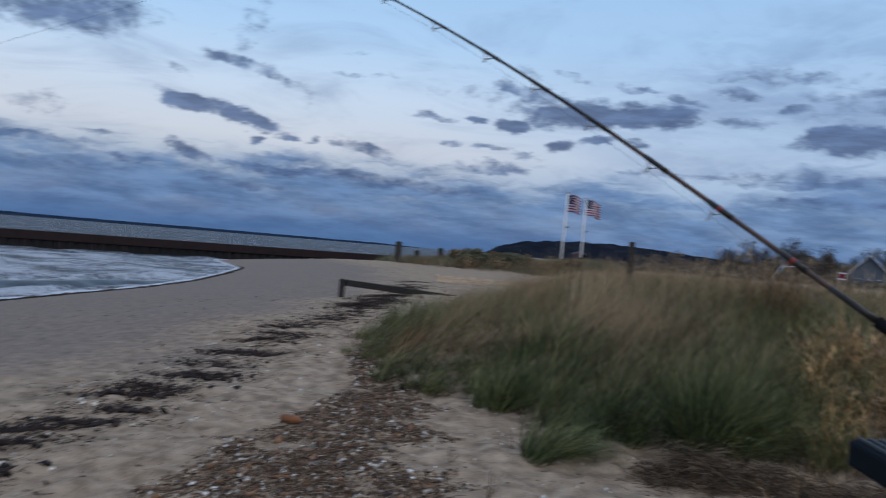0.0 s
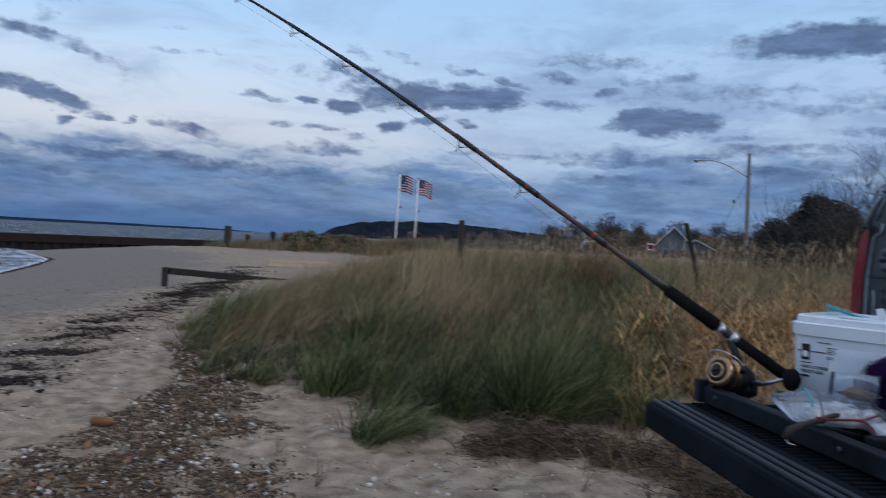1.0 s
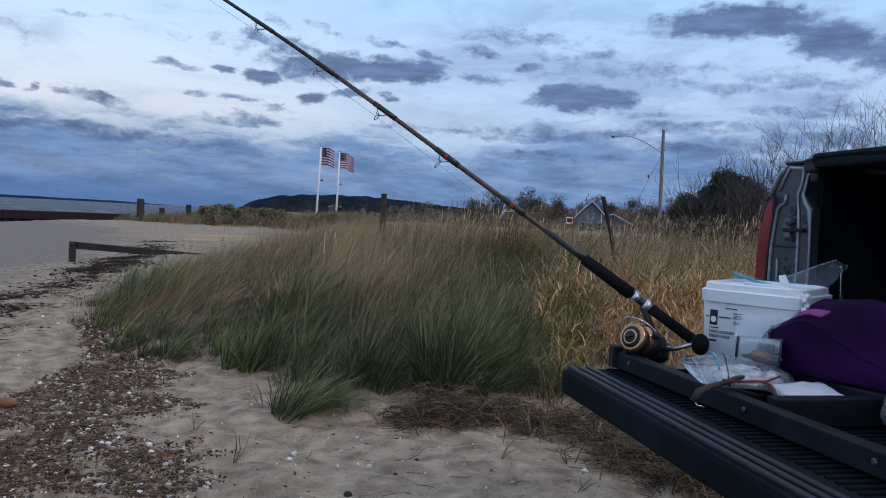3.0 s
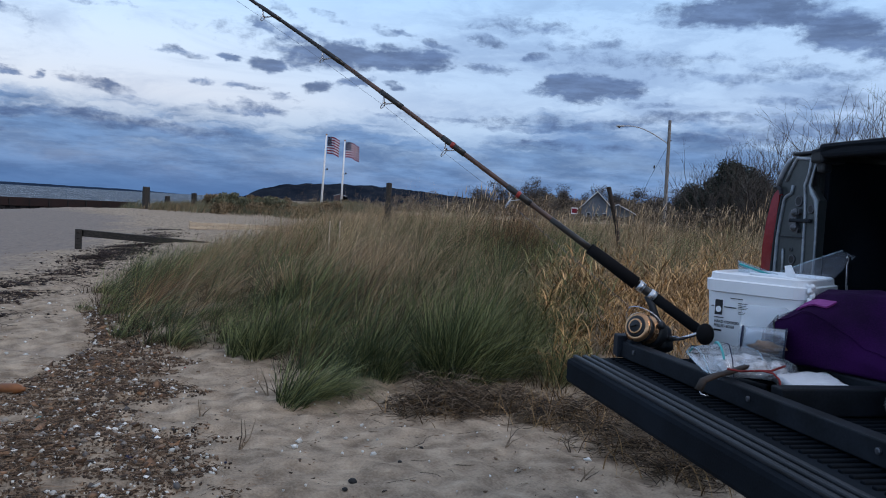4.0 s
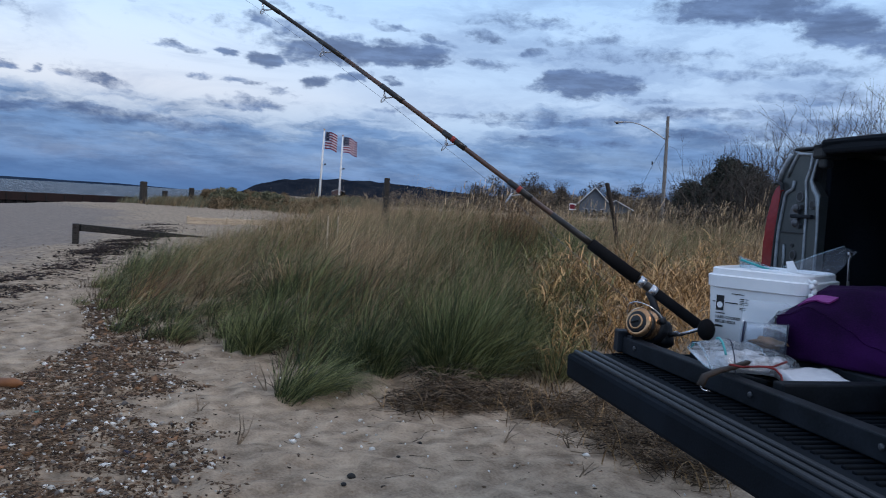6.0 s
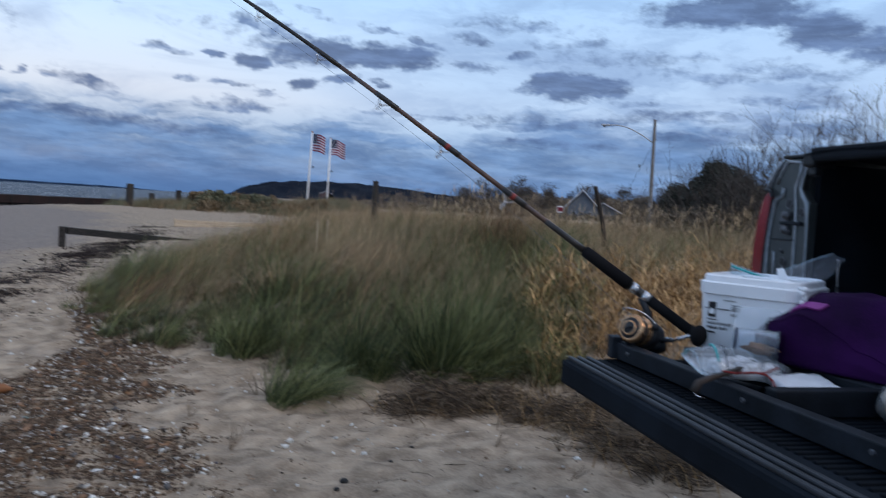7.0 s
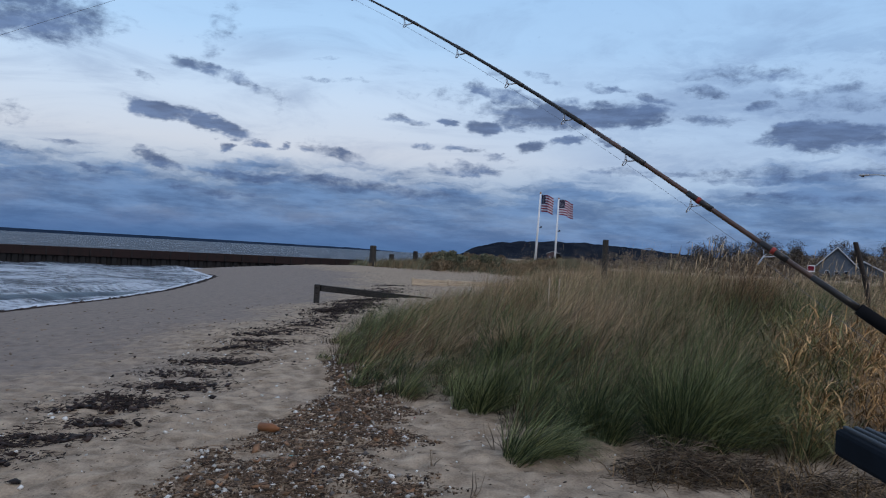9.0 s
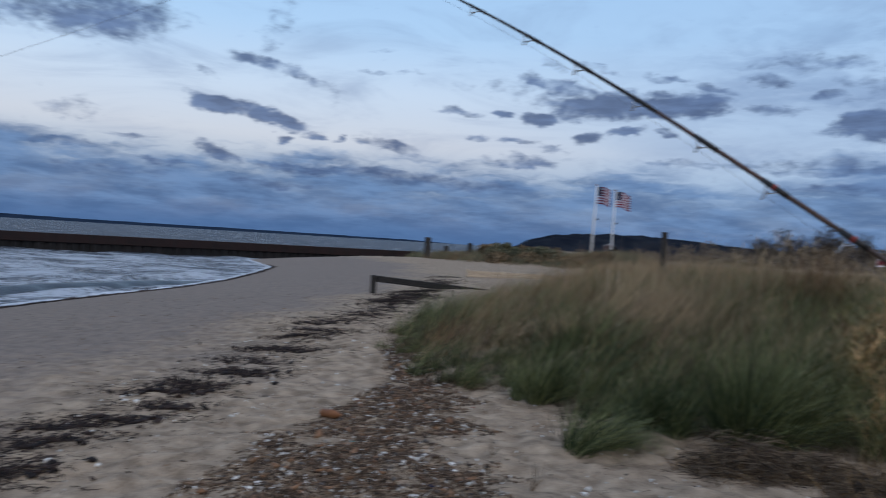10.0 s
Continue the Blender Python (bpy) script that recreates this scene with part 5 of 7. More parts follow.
for i, (x, y, h, lean) in enumerate(((0.22, 3.71, 0.17, 0.3), (1.55, 3.55, 0.13, 0.7), (1.92, 3.5, 0.16, -0.3), (2.1, 3.35, 0.12, 0.4), (0.05, 4.35, 0.11, 0.0), (0.52, 4.62, 0.16, -0.4), (0.45, 4.75, 0.20, -0.3), (1.75, 3.1, 0.12, 0.9), (0.95, 4.62, 0.10, 0.1), (1.2, 4.45, 0.12, 0.2))):
    sprig(x, y, h, 60 + i, lean)
for i, (x, y, r) in enumerate(((0.68, 3.18, 0.020), (1.12, 3.62, 0.014), (0.62, 3.05, 0.012), (0.95, 3.4, 0.010))):
    bm = bmesh.new()
    bmesh.ops.create_icosphere(bm, subdivisions=2, radius=r)
    for v in bm.verts: v.co *= 1 + 0.25 * noise.noise(v.co * 60 + Vector((i * 7, 0, 0))); v.co.z *= 0.7
    bmesh.ops.translate(bm, vec=(x, y, float(ground_z(x, y)) + r * 0.45), verts=bm.verts)
    tagged(link("pebble", bm, M_RUBBER, smooth=True), "small dark pebble on the sand", "pebble", "pebbles on the sand")
tagged(link("bottle", lathe(bmesh.new(), [(0.018, 0), (0.028, 0.01), (0.030, 0.10), (0.024, 0.125), (0.012, 0.14), (0.012, 0.155)], 14, pose(-1.1, 5.02, float(ground_z(-1.1, 5.02)) + 0.03, 90, 0, 70)), M_ORANGE, smooth=True), "orange plastic float lying on the sand", "float")


# ---------------------------------------------------------------- flags, street lamp
def flag_pole(x, y, top, lean, turn, fold, spread):
    p = thing("flagpole", pose(x, y, float(ground_z(x, y))), "white flagpole flying a striped red, white and blue flag", "flagpole", "pair of flagpoles")
    z0 = float(ground_z(x, y)); h = top - z0
    bm = bmesh.new(); tube(bm, [(0, 0, -0.3), (lean * 0.5, 0, h * 0.5), (lean, 0, h)], [0.11, 0.095, 0.07], 12)
    part("pole", bm, M_WHITE, p, "white painted pole", True)
    bm = bmesh.new(); bmesh.ops.create_icosphere(bm, subdivisions=2, radius=0.10, matrix=Matrix.Translation((lean, 0, h + 0.07)))
    part("finial", bm, M_GOLDMETAL, p)
    bm = bmesh.new(); box(bm, lean * 0.55 + 0.14, 0, h * 0.53, 0.28, 0.06, 0.06, 0.01); box(bm, lean * 0.55 + 0.30, 0, h * 0.53 + 0.08, 0.16, 0.14, 0.14, 0.02)
    part("flood_lamp", bm, M_BLACK, p)
    fly, hoist = 2.3, 1.6
    fz = h - 0.05
    def cloth(u, v):
        along = fly * u * spread
        wave = 0.16 * math.sin(u * 7 + fold) * u ** 0.6 + 0.07 * math.sin(u * 13 + v * 2 + fold)
        drop = 0.22 * u * u * hoist + 0.04 * math.sin(u * 6 + fold)
        c, s = math.cos(turn), math.sin(turn)
        return Vector((lean + 0.09 + along * c - wave * s, along * s + wave * c, fz - v * hoist - drop))
    def cells(u0, u1, v0, v1, k, l, off=0.0):
        bm = bmesh.new()
        g = [[bm.verts.new(cloth(u0 + (u1 - u0) * i / k, v0 + (v1 - v0) * j / l) + Vector((0, -off, 0))) for i in range(k + 1)] for j in range(l + 1)]
        for j in range(l):
            for i in range(k): bm.faces.new((g[j][i], g[j][i + 1], g[j + 1][i + 1], g[j + 1][i]))
        return bm
    fl = new("flag"); fl.parent = p
    for i in range(13):
        u0 = 0.4 if i < 7 else 0.0
        part("stripe", cells(u0, 1, i / 13, (i + 1) / 13, 16, 2), M_FLAGRED if i % 2 == 0 else M_FLAGWHITE, fl, "red stripe" if i % 2 == 0 else "white stripe")
    part("canton", cells(0, 0.4, 0, 7 / 13, 8, 6), M_FLAGBLUE, fl, "navy field")
    bm = bmesh.new()
    for j in range(9):
        for i in range(6 - j % 2):
            u, v = 0.035 + 0.066 * (i + 0.5 * (j % 2)), (j + 0.8) / 10 * 7 / 13
            a = [bm.verts.new(cloth(u + du, v + dv) + Vector((0, -0.006, 0))) for du, dv in ((0, -0.018), (0.012, 0), (0, 0.018), (-0.012, 0))]
            bm.faces.new(a)
    part("stars", bm, M_FLAGWHITE, fl, "small white stars")


flag_pole(10.83, 71.2, 7.45, 0.20, radians(-30), 0.6, 0.50)
flag_pole(14.05, 78.75, 7.65, 0.10, radians(12), 2.4, 0.68)


def build_street_lamp():
    x, y = 41.0, 60.3
    z0 = float(ground_z(x, y))
    p = thing("street_lamp", pose(x, y, z0), "grey wooden utility pole carrying a street lamp on a curved arm", "street lamp")
    bm = bmesh.new(); tube(bm, [(0, 0, -0.5), (0.05, 0.2, 5), (0.1, 0.4, 9.75)], [0.19, 0.165, 0.14], 12)
    part("pole", bm, M_POLEWOOD, p)
    a = Vector((-0.82, 0.57, 0))
    s = Vector((0.1, 0.35, 7.55))
    pts = [s + a * (4.2 * u) + Vector((0, 0, 1.62 * math.sin(u * 1.75))) for u in [i / 12 for i in range(13)]]
    bm = bmesh.new(); tube(bm, pts, [0.06] * 13, 8)
    arm = part("arm", bm, M_GALV, p, "bowed metal arm", True)
    d = Matrix.Translation(pts[-1]) @ Matrix.Rotation(math.atan2(a.y, a.x), 4, "Z")
    bm = bmesh.new(); box(bm, 0.3, 0, 0.0, 0.75, 0.36, 0.16, 0.06, d)
    head = part("lamp_head", bm, M_GALV, p, "cobra-head lamp housing", True)
    bm = bmesh.new(); lathe(bm, [(0.14, 0), (0.13, -0.08), (0.06, -0.13)], 12, d @ Matrix.Translation((0.4, 0, -0.07)))
    part("lens", bm, M_GLASS, head, "", True)
    bm = bmesh.new(); tube(bm, [(0.1, 0.3, 7.6), (-1.3, 1.0, 4.2), (-2.6, 1.6, 0.2)], 0.014, 4)
    part("guy_wire", bm, M_BLACK, p)
    bm = bmesh.new(); box(bm, 0.22, 0.35, 7.9, 0.3, 0.1, 0.1, 0.02); box(bm, -0.9, 0.9, 5.4, 0.12, 0.12, 0.3, 0.02)
    part("insulator", bm, M_BLACK, p)


build_street_lamp()


# ---------------------------------------------------------------- trees, scrub, houses
def limbs(bm, p, d, length, r, depth, rs, n=5, spread=0.55, ends=None):
    """Forking limbs."""
    p, d = Vector(p), Vector(d).normalized()
    mid = p + d * length * 0.5 + Vector(rs.normal(0, 0.05 * length, 3))
    e = p + d * length + Vector(rs.normal(0, 0.07 * length, 3))
    tube(bm, [p, mid, e], [r, r * 0.8, r * 0.55], n, False)
    if ends is not None: ends.append(e)
    if depth > 0:
        for _ in range(rs.randint(2, 4)):
            nd = (d + Vector(rs.normal(0, spread, 3)) + Vector((0, 0, 0.15))).normalized()
            limbs(bm, e if rs.rand() < 0.6 else mid, nd, length * rs.uniform(0.55, 0.8), r * 0.55, depth - 1, rs, max(3, n - 1), spread, ends)


def bare_shrub(x, y, h, seed, label="bare grey-brown shrub with thin upright twigs"):
    rs = np.random.RandomState(seed)
    t = thing("bare_shrub", pose(x, y, float(ground_z(x, y))), label, "shrub", "shrubs behind the dune")
    bm = bmesh.new()
    for k in range(6):
        limbs(bm, (rs.normal(0, 0.5), rs.normal(0, 0.5), -0.1), (rs.normal(0, 0.25), rs.normal(0, 0.25), 1), h * 0.33, 0.032, 4, rs, 4, 0.40)
    part("twig_crown", bm, M_BARK, t)
    return t


def leaf_cloud(centres, radii, per, size, rs, flat=0.7, thin=0.45):
    """Many small leaf quads about a set of clump centres."""
    k = len(centres)
    ix = np.repeat(np.arange(k), per)
    v = rs.normal(0, 1, (len(ix), 3)); v /= np.linalg.norm(v, axis=1)[:, None]
    c = np.asarray(centres)[ix] + v * (np.asarray(radii)[ix] * rs.uniform(0.3, 1.0, len(ix)) ** 0.5)[:, None] * np.array([1, 1, flat])
    a, b = rs.normal(0, 1, (len(ix), 3)), rs.normal(0, 1, (len(ix), 3))
    a /= np.linalg.norm(a, axis=1)[:, None]; b -= a * (a * b).sum(1)[:, None]; b /= np.linalg.norm(b, axis=1)[:, None]
    s = (size * rs.uniform(0.6, 1.4, len(ix)))[:, None]
    V = np.stack([c - a * s, c - b * s * thin, c + a * s, c + b * s * thin], 1).reshape(-1, 3)
    return V, (np.arange(len(ix)) * 4)[:, None] + np.array([[0, 1, 2, 3]])


def evergreen(x, y, h, wide, seed):
    rs = np.random.RandomState(seed)
    t = thing("evergreen_tree", pose(x, y, float(ground_z(x, y))), "dense dark evergreen tree with an uneven crown", "tree")
    bm = bmesh.new(); ends = []
    tube(bm, [(0, 0, -0.2), (0.05, 0.03, h * 0.4), (0.0, 0.1, h * 0.85)], [0.14, 0.10, 0.03], 8)
    for k in range(14):
        z = h * rs.uniform(0.15, 0.8); a = rs.uniform(0, 6.28)
        limbs(bm, (0, 0, z), (math.cos(a), math.sin(a), 0.35), wide * (1.05 - 0.75 * z / h) * 0.6, 0.035, 1, rs, 4, 0.5, ends)
    part("trunk", bm, M_BARK, t)
    cs = [(e.x, e.y, min(e.z, h - 0.3)) for e in ends]
    for _ in range(58):
        z = h * rs.uniform(0.06, 0.80); q = wide * (1.0 - 0.55 * (z / h) ** 1.6) * math.sqrt(rs.uniform(0, 1)); a = rs.uniform(0, 6.28)
        cs.append((q * math.cos(a), q * math.sin(a), z))
    V, q = leaf_cloud(cs, rs.uniform(0.22, 0.52, len(cs)), 300, 0.050, rs, 0.75)
    crown = arrays("crown", V, q, None, M_NEEDLE); crown.parent = t


for a, d, h, w, seed in ((38.8, 32, 3.80, 1.0, 3), (37.7, 33, 3.0, 0.9, 4), (36.4, 34, 2.5, 0.85, 9), (40.2, 31, 2.9, 1.0, 12), (41.8, 30, 2.6, 1.1, 15), (39.4, 31.5, 3.4, 0.9, 17)):
    evergreen(d * math.sin(radians(a)), d * math.cos(radians(a)), h, w, seed)


def build_scrub():
    rs = np.random.RandomState(5)
    # brown thicket beside and behind the evergreens
    cs, rad = [], []
    for _ in range(420):
        u = rs.uniform(0, 1)
        x, y = 17.4 + 15 * u + rs.normal(0, 1.0), 24.0 - 11.5 * u + rs.normal(0, 1.2)
        cs.append((x, y, float(ground_z(x, y)) + rs.uniform(0.1, 1.25))); rad.append(rs.uniform(0.25, 0.6))
    V, q = leaf_cloud(cs, rad, 130, 0.05, rs)
    tagged(arrays("thicket", V, q, None, M_SCRUB), "tangled brown thicket behind the dune", "bushes", kind="stuff")
    # low bushes on the far dune: rounded tan and brown ones, and two dark green
    for m, name, lab, at, per, size, thin in (
            (M_FARTAN, "tan_bushes", "low russet-tan leafless bushes on the far dune", [(rs.uniform(0.4, 5.8), rs.uniform(53, 57), rs.uniform(0.1, 0.85), rs.uniform(0.22, 0.45)) for _ in range(90)], 260, 0.12, 0.14),
            (M_FARTAN, "brown_bushes", "low brown brush on the far dune", [(rs.uniform(0.6, 9.0), rs.uniform(50.5, 53), rs.uniform(0.05, 0.45), rs.uniform(0.25, 0.45)) for _ in range(80)], 200, 0.10, 0.2),
            (M_FARGREEN, "green_bushes", "two dark green bushes on the far dune", [(x + rs.normal(0, 0.42), y + rs.normal(0, 0.4), rs.uniform(0.3, h), rs.uniform(0.25, 0.45)) for x, y, h in ((2.05, 52.2, 1.05), (4.5, 52.4, 0.85)) for _ in range(16)], 260, 0.08, 0.4)):
        V, q = leaf_cloud([(x, y, float(ground_z(x, y)) + z) for x, y, z, _ in at], [r for *_, r in at], per, size, rs, 0.8, thin)
        tagged(arrays(name, V, q, None, m), lab, "bushes", kind="stuff")
    # tree line behind the houses: bare crowns of fine twigs over low brush
    bm = bmesh.new(); cs, rad = [], []
    for _ in range(110):
        a = rs.uniform(radians(20), radians(56)); d = rs.uniform(140, 175)
        x, y, h = d * math.sin(a), d * math.cos(a), rs.uniform(4.0, 8.6)
        ends = []
        limbs(bm, (x, y, 0), (rs.normal(0, 0.1), rs.normal(0, 0.1), 1), h * 0.36, 0.16, 3, rs, 3, 0.5, ends)
        for e in ends[1:]:
            cs.append(tuple(e)); rad.append(rs.uniform(0.6, 1.2))
    V, q = leaf_cloud(cs, rad, 26, 0.42, rs, 0.9, 0.07)
    me = link("far_tree_trunks", bm, M_BARK)
    tagged(me, "bare grey trunks of the far tree line", "trees", kind="stuff")
    tagged(arrays("far_tree_twigs", V, q, None, M_BARK), "fine bare twigs of the far tree line", "trees", kind="stuff")
    cs, rad = [], []
    for _ in range(420):
        a = rs.uniform(radians(14), radians(62)); d = rs.uniform(125, 170)
        cs.append((d * math.sin(a), d * math.cos(a), rs.uniform(0.3, 3.4) * rs.uniform(0.5, 1.1))); rad.append(rs.uniform(0.8, 1.8))
    for _ in range(260):
        a = rs.uniform(radians(6), radians(44)); d = rs.uniform(64, 122)
        cs.append((d * math.sin(a), d * math.cos(a), rs.uniform(0.1, 0.9))); rad.append(rs.uniform(0.7, 1.5))
    for _ in range(300):
        a = rs.uniform(radians(23), radians(36)); d = rs.uniform(140, 165)
        top = 4.2 + 2.6 * noise.noise(Vector((math.degrees(a) * 0.55, 0, 4)))
        cs.append((d * math.sin(a), d * math.cos(a), rs.uniform(0.3, 1.0) * top)); rad.append(rs.uniform(0.7, 1.5))
    V, q = leaf_cloud(cs, rad, 90, 0.26, rs, 0.6, 0.22)
    tagged(arrays("far_tree_line", V, q, None, M_SCRUB), "dark brown far brush line behind the houses", "trees", kind="stuff")


build_scrub()
for i, (a, d, h) in enumerate(((41.0, 29, 4.3), (42.5, 27, 4.6), (44, 26, 4.6), (45.5, 24, 4.8), (46.5, 22, 5.0), (48, 23, 5.2), (39.5, 31, 4.2), (38.0, 30, 4.4), (36.3, 33, 4.0), (35.2, 36, 3.4), (40.2, 28, 4.6), (49.5, 22, 5.2), (51.5, 21, 5.0), (37.2, 30, 3.4), (43.2, 24, 3.9), (39.2, 28, 4.5), (41.6, 26, 4.7), (44.8, 23, 4.7), (47.4, 21, 5.0))):
    bare_shrub(d * math.sin(radians(a)), d * math.cos(radians(a)), h, 40 + i)


def house(x, y, turn, w, d, wall_h, ridge_h, wall_m, label):
    t = thing("house", pose(x, y, 0.0, 0, 0, turn), label, "house", "houses behind the dune")
    bm = bmesh.new(); prism(bm, [(-w / 2, -0.3), (w / 2, -0.3), (w / 2, wall_h), (0, ridge_h - 0.15), (-w / 2, wall_h)], "y", -d / 2, d / 2)
    part("wall", bm, wall_m, t)
    for s in (-1, 1):
        bm = bmesh.new()
        prism(bm, [(s * (w / 2 + 0.4), wall_h - 0.25), (s * (w / 2 + 0.4), wall_h - 0.05), (0, ridge_h + 0.12), (0, ridge_h - 0.08)], "y", -d / 2 - 0.4, d / 2 + 0.4)
        part("roof", bm, M_ROOF, t)
        bm = bmesh.new()
        prism(bm, [(s * (w / 2 + 0.42), wall_h - 0.22), (s * (w / 2 + 0.42), wall_h - 0.06), (0, ridge_h + 0.12), (0, ridge_h - 0.04)], "y", -d / 2 - 0.5, -d / 2 - 0.41)
        part("gable_trim", bm, M_TRIM, t, "pale gable trim")
    for k in (-1, 0, 1):
        bm = bmesh.new(); box(bm, k * w * 0.27, -d / 2 - 0.02, wall_h * 0.55, 0.6, 0.08, 0.9)
        win = part("window", bm, M_TRIM, t, "pale window frame")
        bm = bmesh.new(); box(bm, k * w * 0.27, -d / 2 - 0.07, wall_h * 0.55, 0.5, 0.03, 0.8)
        part("pane", bm, M_GLASS, win)
    return t


house(58.7, 104.6, -29, 4.4, 8.0, 2.5, 5.0, M_HOUSE, "small grey gabled house with white trim behind the dune")
house(63.2, 106.0, -29, 5.0, 6.0, 2.0, 3.3, M_HOUSE, "low grey house with a dark roof behind the dune")
house(69.7, 393.9, -10, 6.5, 8.0, 4.6, 5.6, M_BRICK, "far brick building on the shore below the headland")
house(84.0, 385.0, -10, 12.0, 10.0, 2.6, 3.6, M_WHITE, "far white building on the shore below the headland")
house(104.0, 382.0, -10, 12.0, 10.0, 3.0, 4.5, M_HOUSE, "far grey building on the shore below the headland")


def build_sign():
    s = thing("sign", pose(27.9, 53.1, float(ground_z(27.9, 53.1)) - 0.35, 0, 0, -28), "small red and white sign board on a post behind the dune", "sign")
    bm = bmesh.new(); box(bm, 0, 0, 0.7, 0.08, 0.08, 1.6, 0.01)
    part("post", bm, M_POLEWOOD, s)
    bm = bmesh.new(); box(bm, 0, -0.06, 1.25, 0.5, 0.03, 0.5, 0.01)
    b = part("board", bm, M_WHITE, s)
    bm = bmesh.new(); box(bm, 0, -0.083, 1.26, 0.42, 0.01, 0.34)
    part("red_panel", bm, M_FLAGRED, b, "faded red panel")


build_sign()


# ---------------------------------------------------------------- pickup truck
GATE = 0.87
TRUCK = pose(0.965, 1.82, 0, 0, 0, -6.3)     # local x forward, y to the truck's left


def on_gate(a, b, z=0.0, rz=0.0, rx=0.0, ry=0.0): return TRUCK @ pose(a, -b, GATE + z, rx, ry, rz)


def build_truck():
    t = thing("pickup_truck", TRUCK, "dark grey-green pickup truck with tailgate down and black soft bed cover", "pickup truck")
    W = 1.50
    # tailgate
    bm = bmesh.new(); box(bm, 0.33, -W / 2, GATE - 0.038, 0.66, W, 0.068, 0.012)
    gate = part("tailgate", bm, M_LINER, t, "lowered tailgate with a ribbed black liner")
    for i in range(3):
        bm = bmesh.new(); box(bm, 0.022 + i * 0.026, -W / 2, GATE - 0.001, 0.014, W - 0.02, 0.012, 0.004)
        part("edge_rib", bm, M_BLACK, gate)
    bm = bmesh.new(); box(bm, 0, 0, GATE - 0.003, 0.42, 0.011, 0.008, 0.002, Matrix.Translation((0.33, -0.03, 0)))
    rib = part("cross_rib", bm, M_LINER, gate)
    for i in range(1, 61):
        o = rib.copy(); scene.collection.objects.link(o); o.location = (0, -0.0242 * i, 0)
    # bed: floor, sides, front
    bm = bmesh.new(); box(bm, 1.66, -W / 2, GATE - 0.05, 2.0, W, 0.06, 0.005)
    part("bed_floor", bm, M_LINER, t, "black bed liner floor")
    bm = bmesh.new(); box(bm, 2.64, -W / 2, 1.14, 0.05, W + 0.3, 0.68, 0.01)
    part("bed_front", bm, M_LINER, t)
    BACK = 0.045        # the box stands this far ahead of the hinge line
    skin = [(0.0, 0.55), (0.17, 0.55), (0.19, 0.85), (0.19, 1.18), (0.178, 1.29), (0.150, 1.375), (0.125, 1.425), (0.09, 1.468), (0.0, 1.468)]
    for s, y0 in ((1, 0.0), (-1, -W)):
        bm = bmesh.new(); prism(bm, [(y0 + s * u, v) for u, v in skin], "x", 0.70, 2.66)
        part("bed_side", bm, M_BODY, t, "grey-green box side")
        bm = bmesh.new(); box(bm, 1.68, y0 - s * 0.012, 1.15, 1.94, 0.02, 0.6, 0.004)
        part("side_liner", bm, M_LINER, t)
        # rear pillar face with its pressed ridges, leaning in towards the rail
        bm = bmesh.new(); prism(bm, [(y0 + s * u, v) for u, v in ((-0.030, 0.6), (0.136, 0.6), (0.142, 1.12), (0.142, 1.27), (0.134, 1.345), (0.150, 1.375), (0.138, 1.409), (0.115, 1.439), (0.098, 1.458), (0.090, 1.464), (0.004, 1.464), (-0.006, 1.43), (0.012, 1.377), (-0.034, 1.333), (-0.034, 0.9))], "x", 0.672, 0.699)
        pl = part("rear_pillar", bm, M_BODY, t, "dark grey-green door jamb with pale silver ridges")
        # ridges are coloured paler than the jamb they run along
        for pts, r in ((((0.136, 0.7), (0.137, 1.12), (0.136, 1.223), (0.128, 1.27), (0.116, 1.335), (0.108, 1.345), (0.084, 1.354), (0.079, 1.379)), 0.0055), (((0.151, 1.376), (0.138, 1.409), (0.115, 1.439), (0.100, 1.456)), 0.0075), (((0.113, 1.391), (0.099, 1.419), (0.081, 1.446), (0.070, 1.459), (0.011, 1.453)), 0.0045), (((0.008, 1.451), (0.014, 1.41), (0.028, 1.378), (0.022, 1.339), (0.017, 1.295), (0.015, 1.223), (0.013, 1.157), (0.012, 0.8)), 0.0042), (((0.104, 1.187), (0.101, 1.155), (0.100, 1.0)), 0.0042)):
            bm = bmesh.new(); tube(bm, [(0.670, y0 + s * u, v) for u, v in pts], r, 8)
            part("ridge", bm, M_EDGE, pl, "pale silver ridge", True)
        # the wide rolled flange beside the bed opening
        flange = ((-0.011, 1.440, 0.003), (-0.002, 1.41, 0.004), (0.007, 1.377, 0.005), (-0.006, 1.355, 0.008), (-0.026, 1.333, 0.009), (-0.029, 1.29, 0.005), (-0.033, 1.231, 0.0038), (-0.034, 1.171, 0.0038), (-0.034, 0.8, 0.0038))
        bm = bmesh.new(); tube(bm, [(0.672, y0 + s * u, v) for u, v, _ in flange], [r for *_, r in flange], 10)
        part("flange", bm, M_EDGE, pl, "rolled pale flange beside the bed opening", True)
        for u, v, r in ((0.049, 1.331, 0.012), (-0.006, 1.308, 0.010), (0.069, 1.187, 0.005), (0.061, 1.157, 0.011)):
            bm = bmesh.new(); lathe(bm, [(r * 1.35, 0), (r * 1.35, 0.003), (r * 1.05, 0.004), (r, 0.001), (r * 0.2, 0.001)], 16, pose(0.672, y0 + s * u, v, 0, -90, 0))
            hole = part("drain_hole", bm, M_GUNMETAL, pl, "pressed rim round a drain hole", True)
            bm = bmesh.new(); lathe(bm, [(r * 0.95, 0), (r * 0.95, 0.0032), (r * 0.3, 0.0034)], 16, pose(0.672, y0 + s * u, v, 0, -90, 0))
            part("plug", bm, M_BLACK, hole)
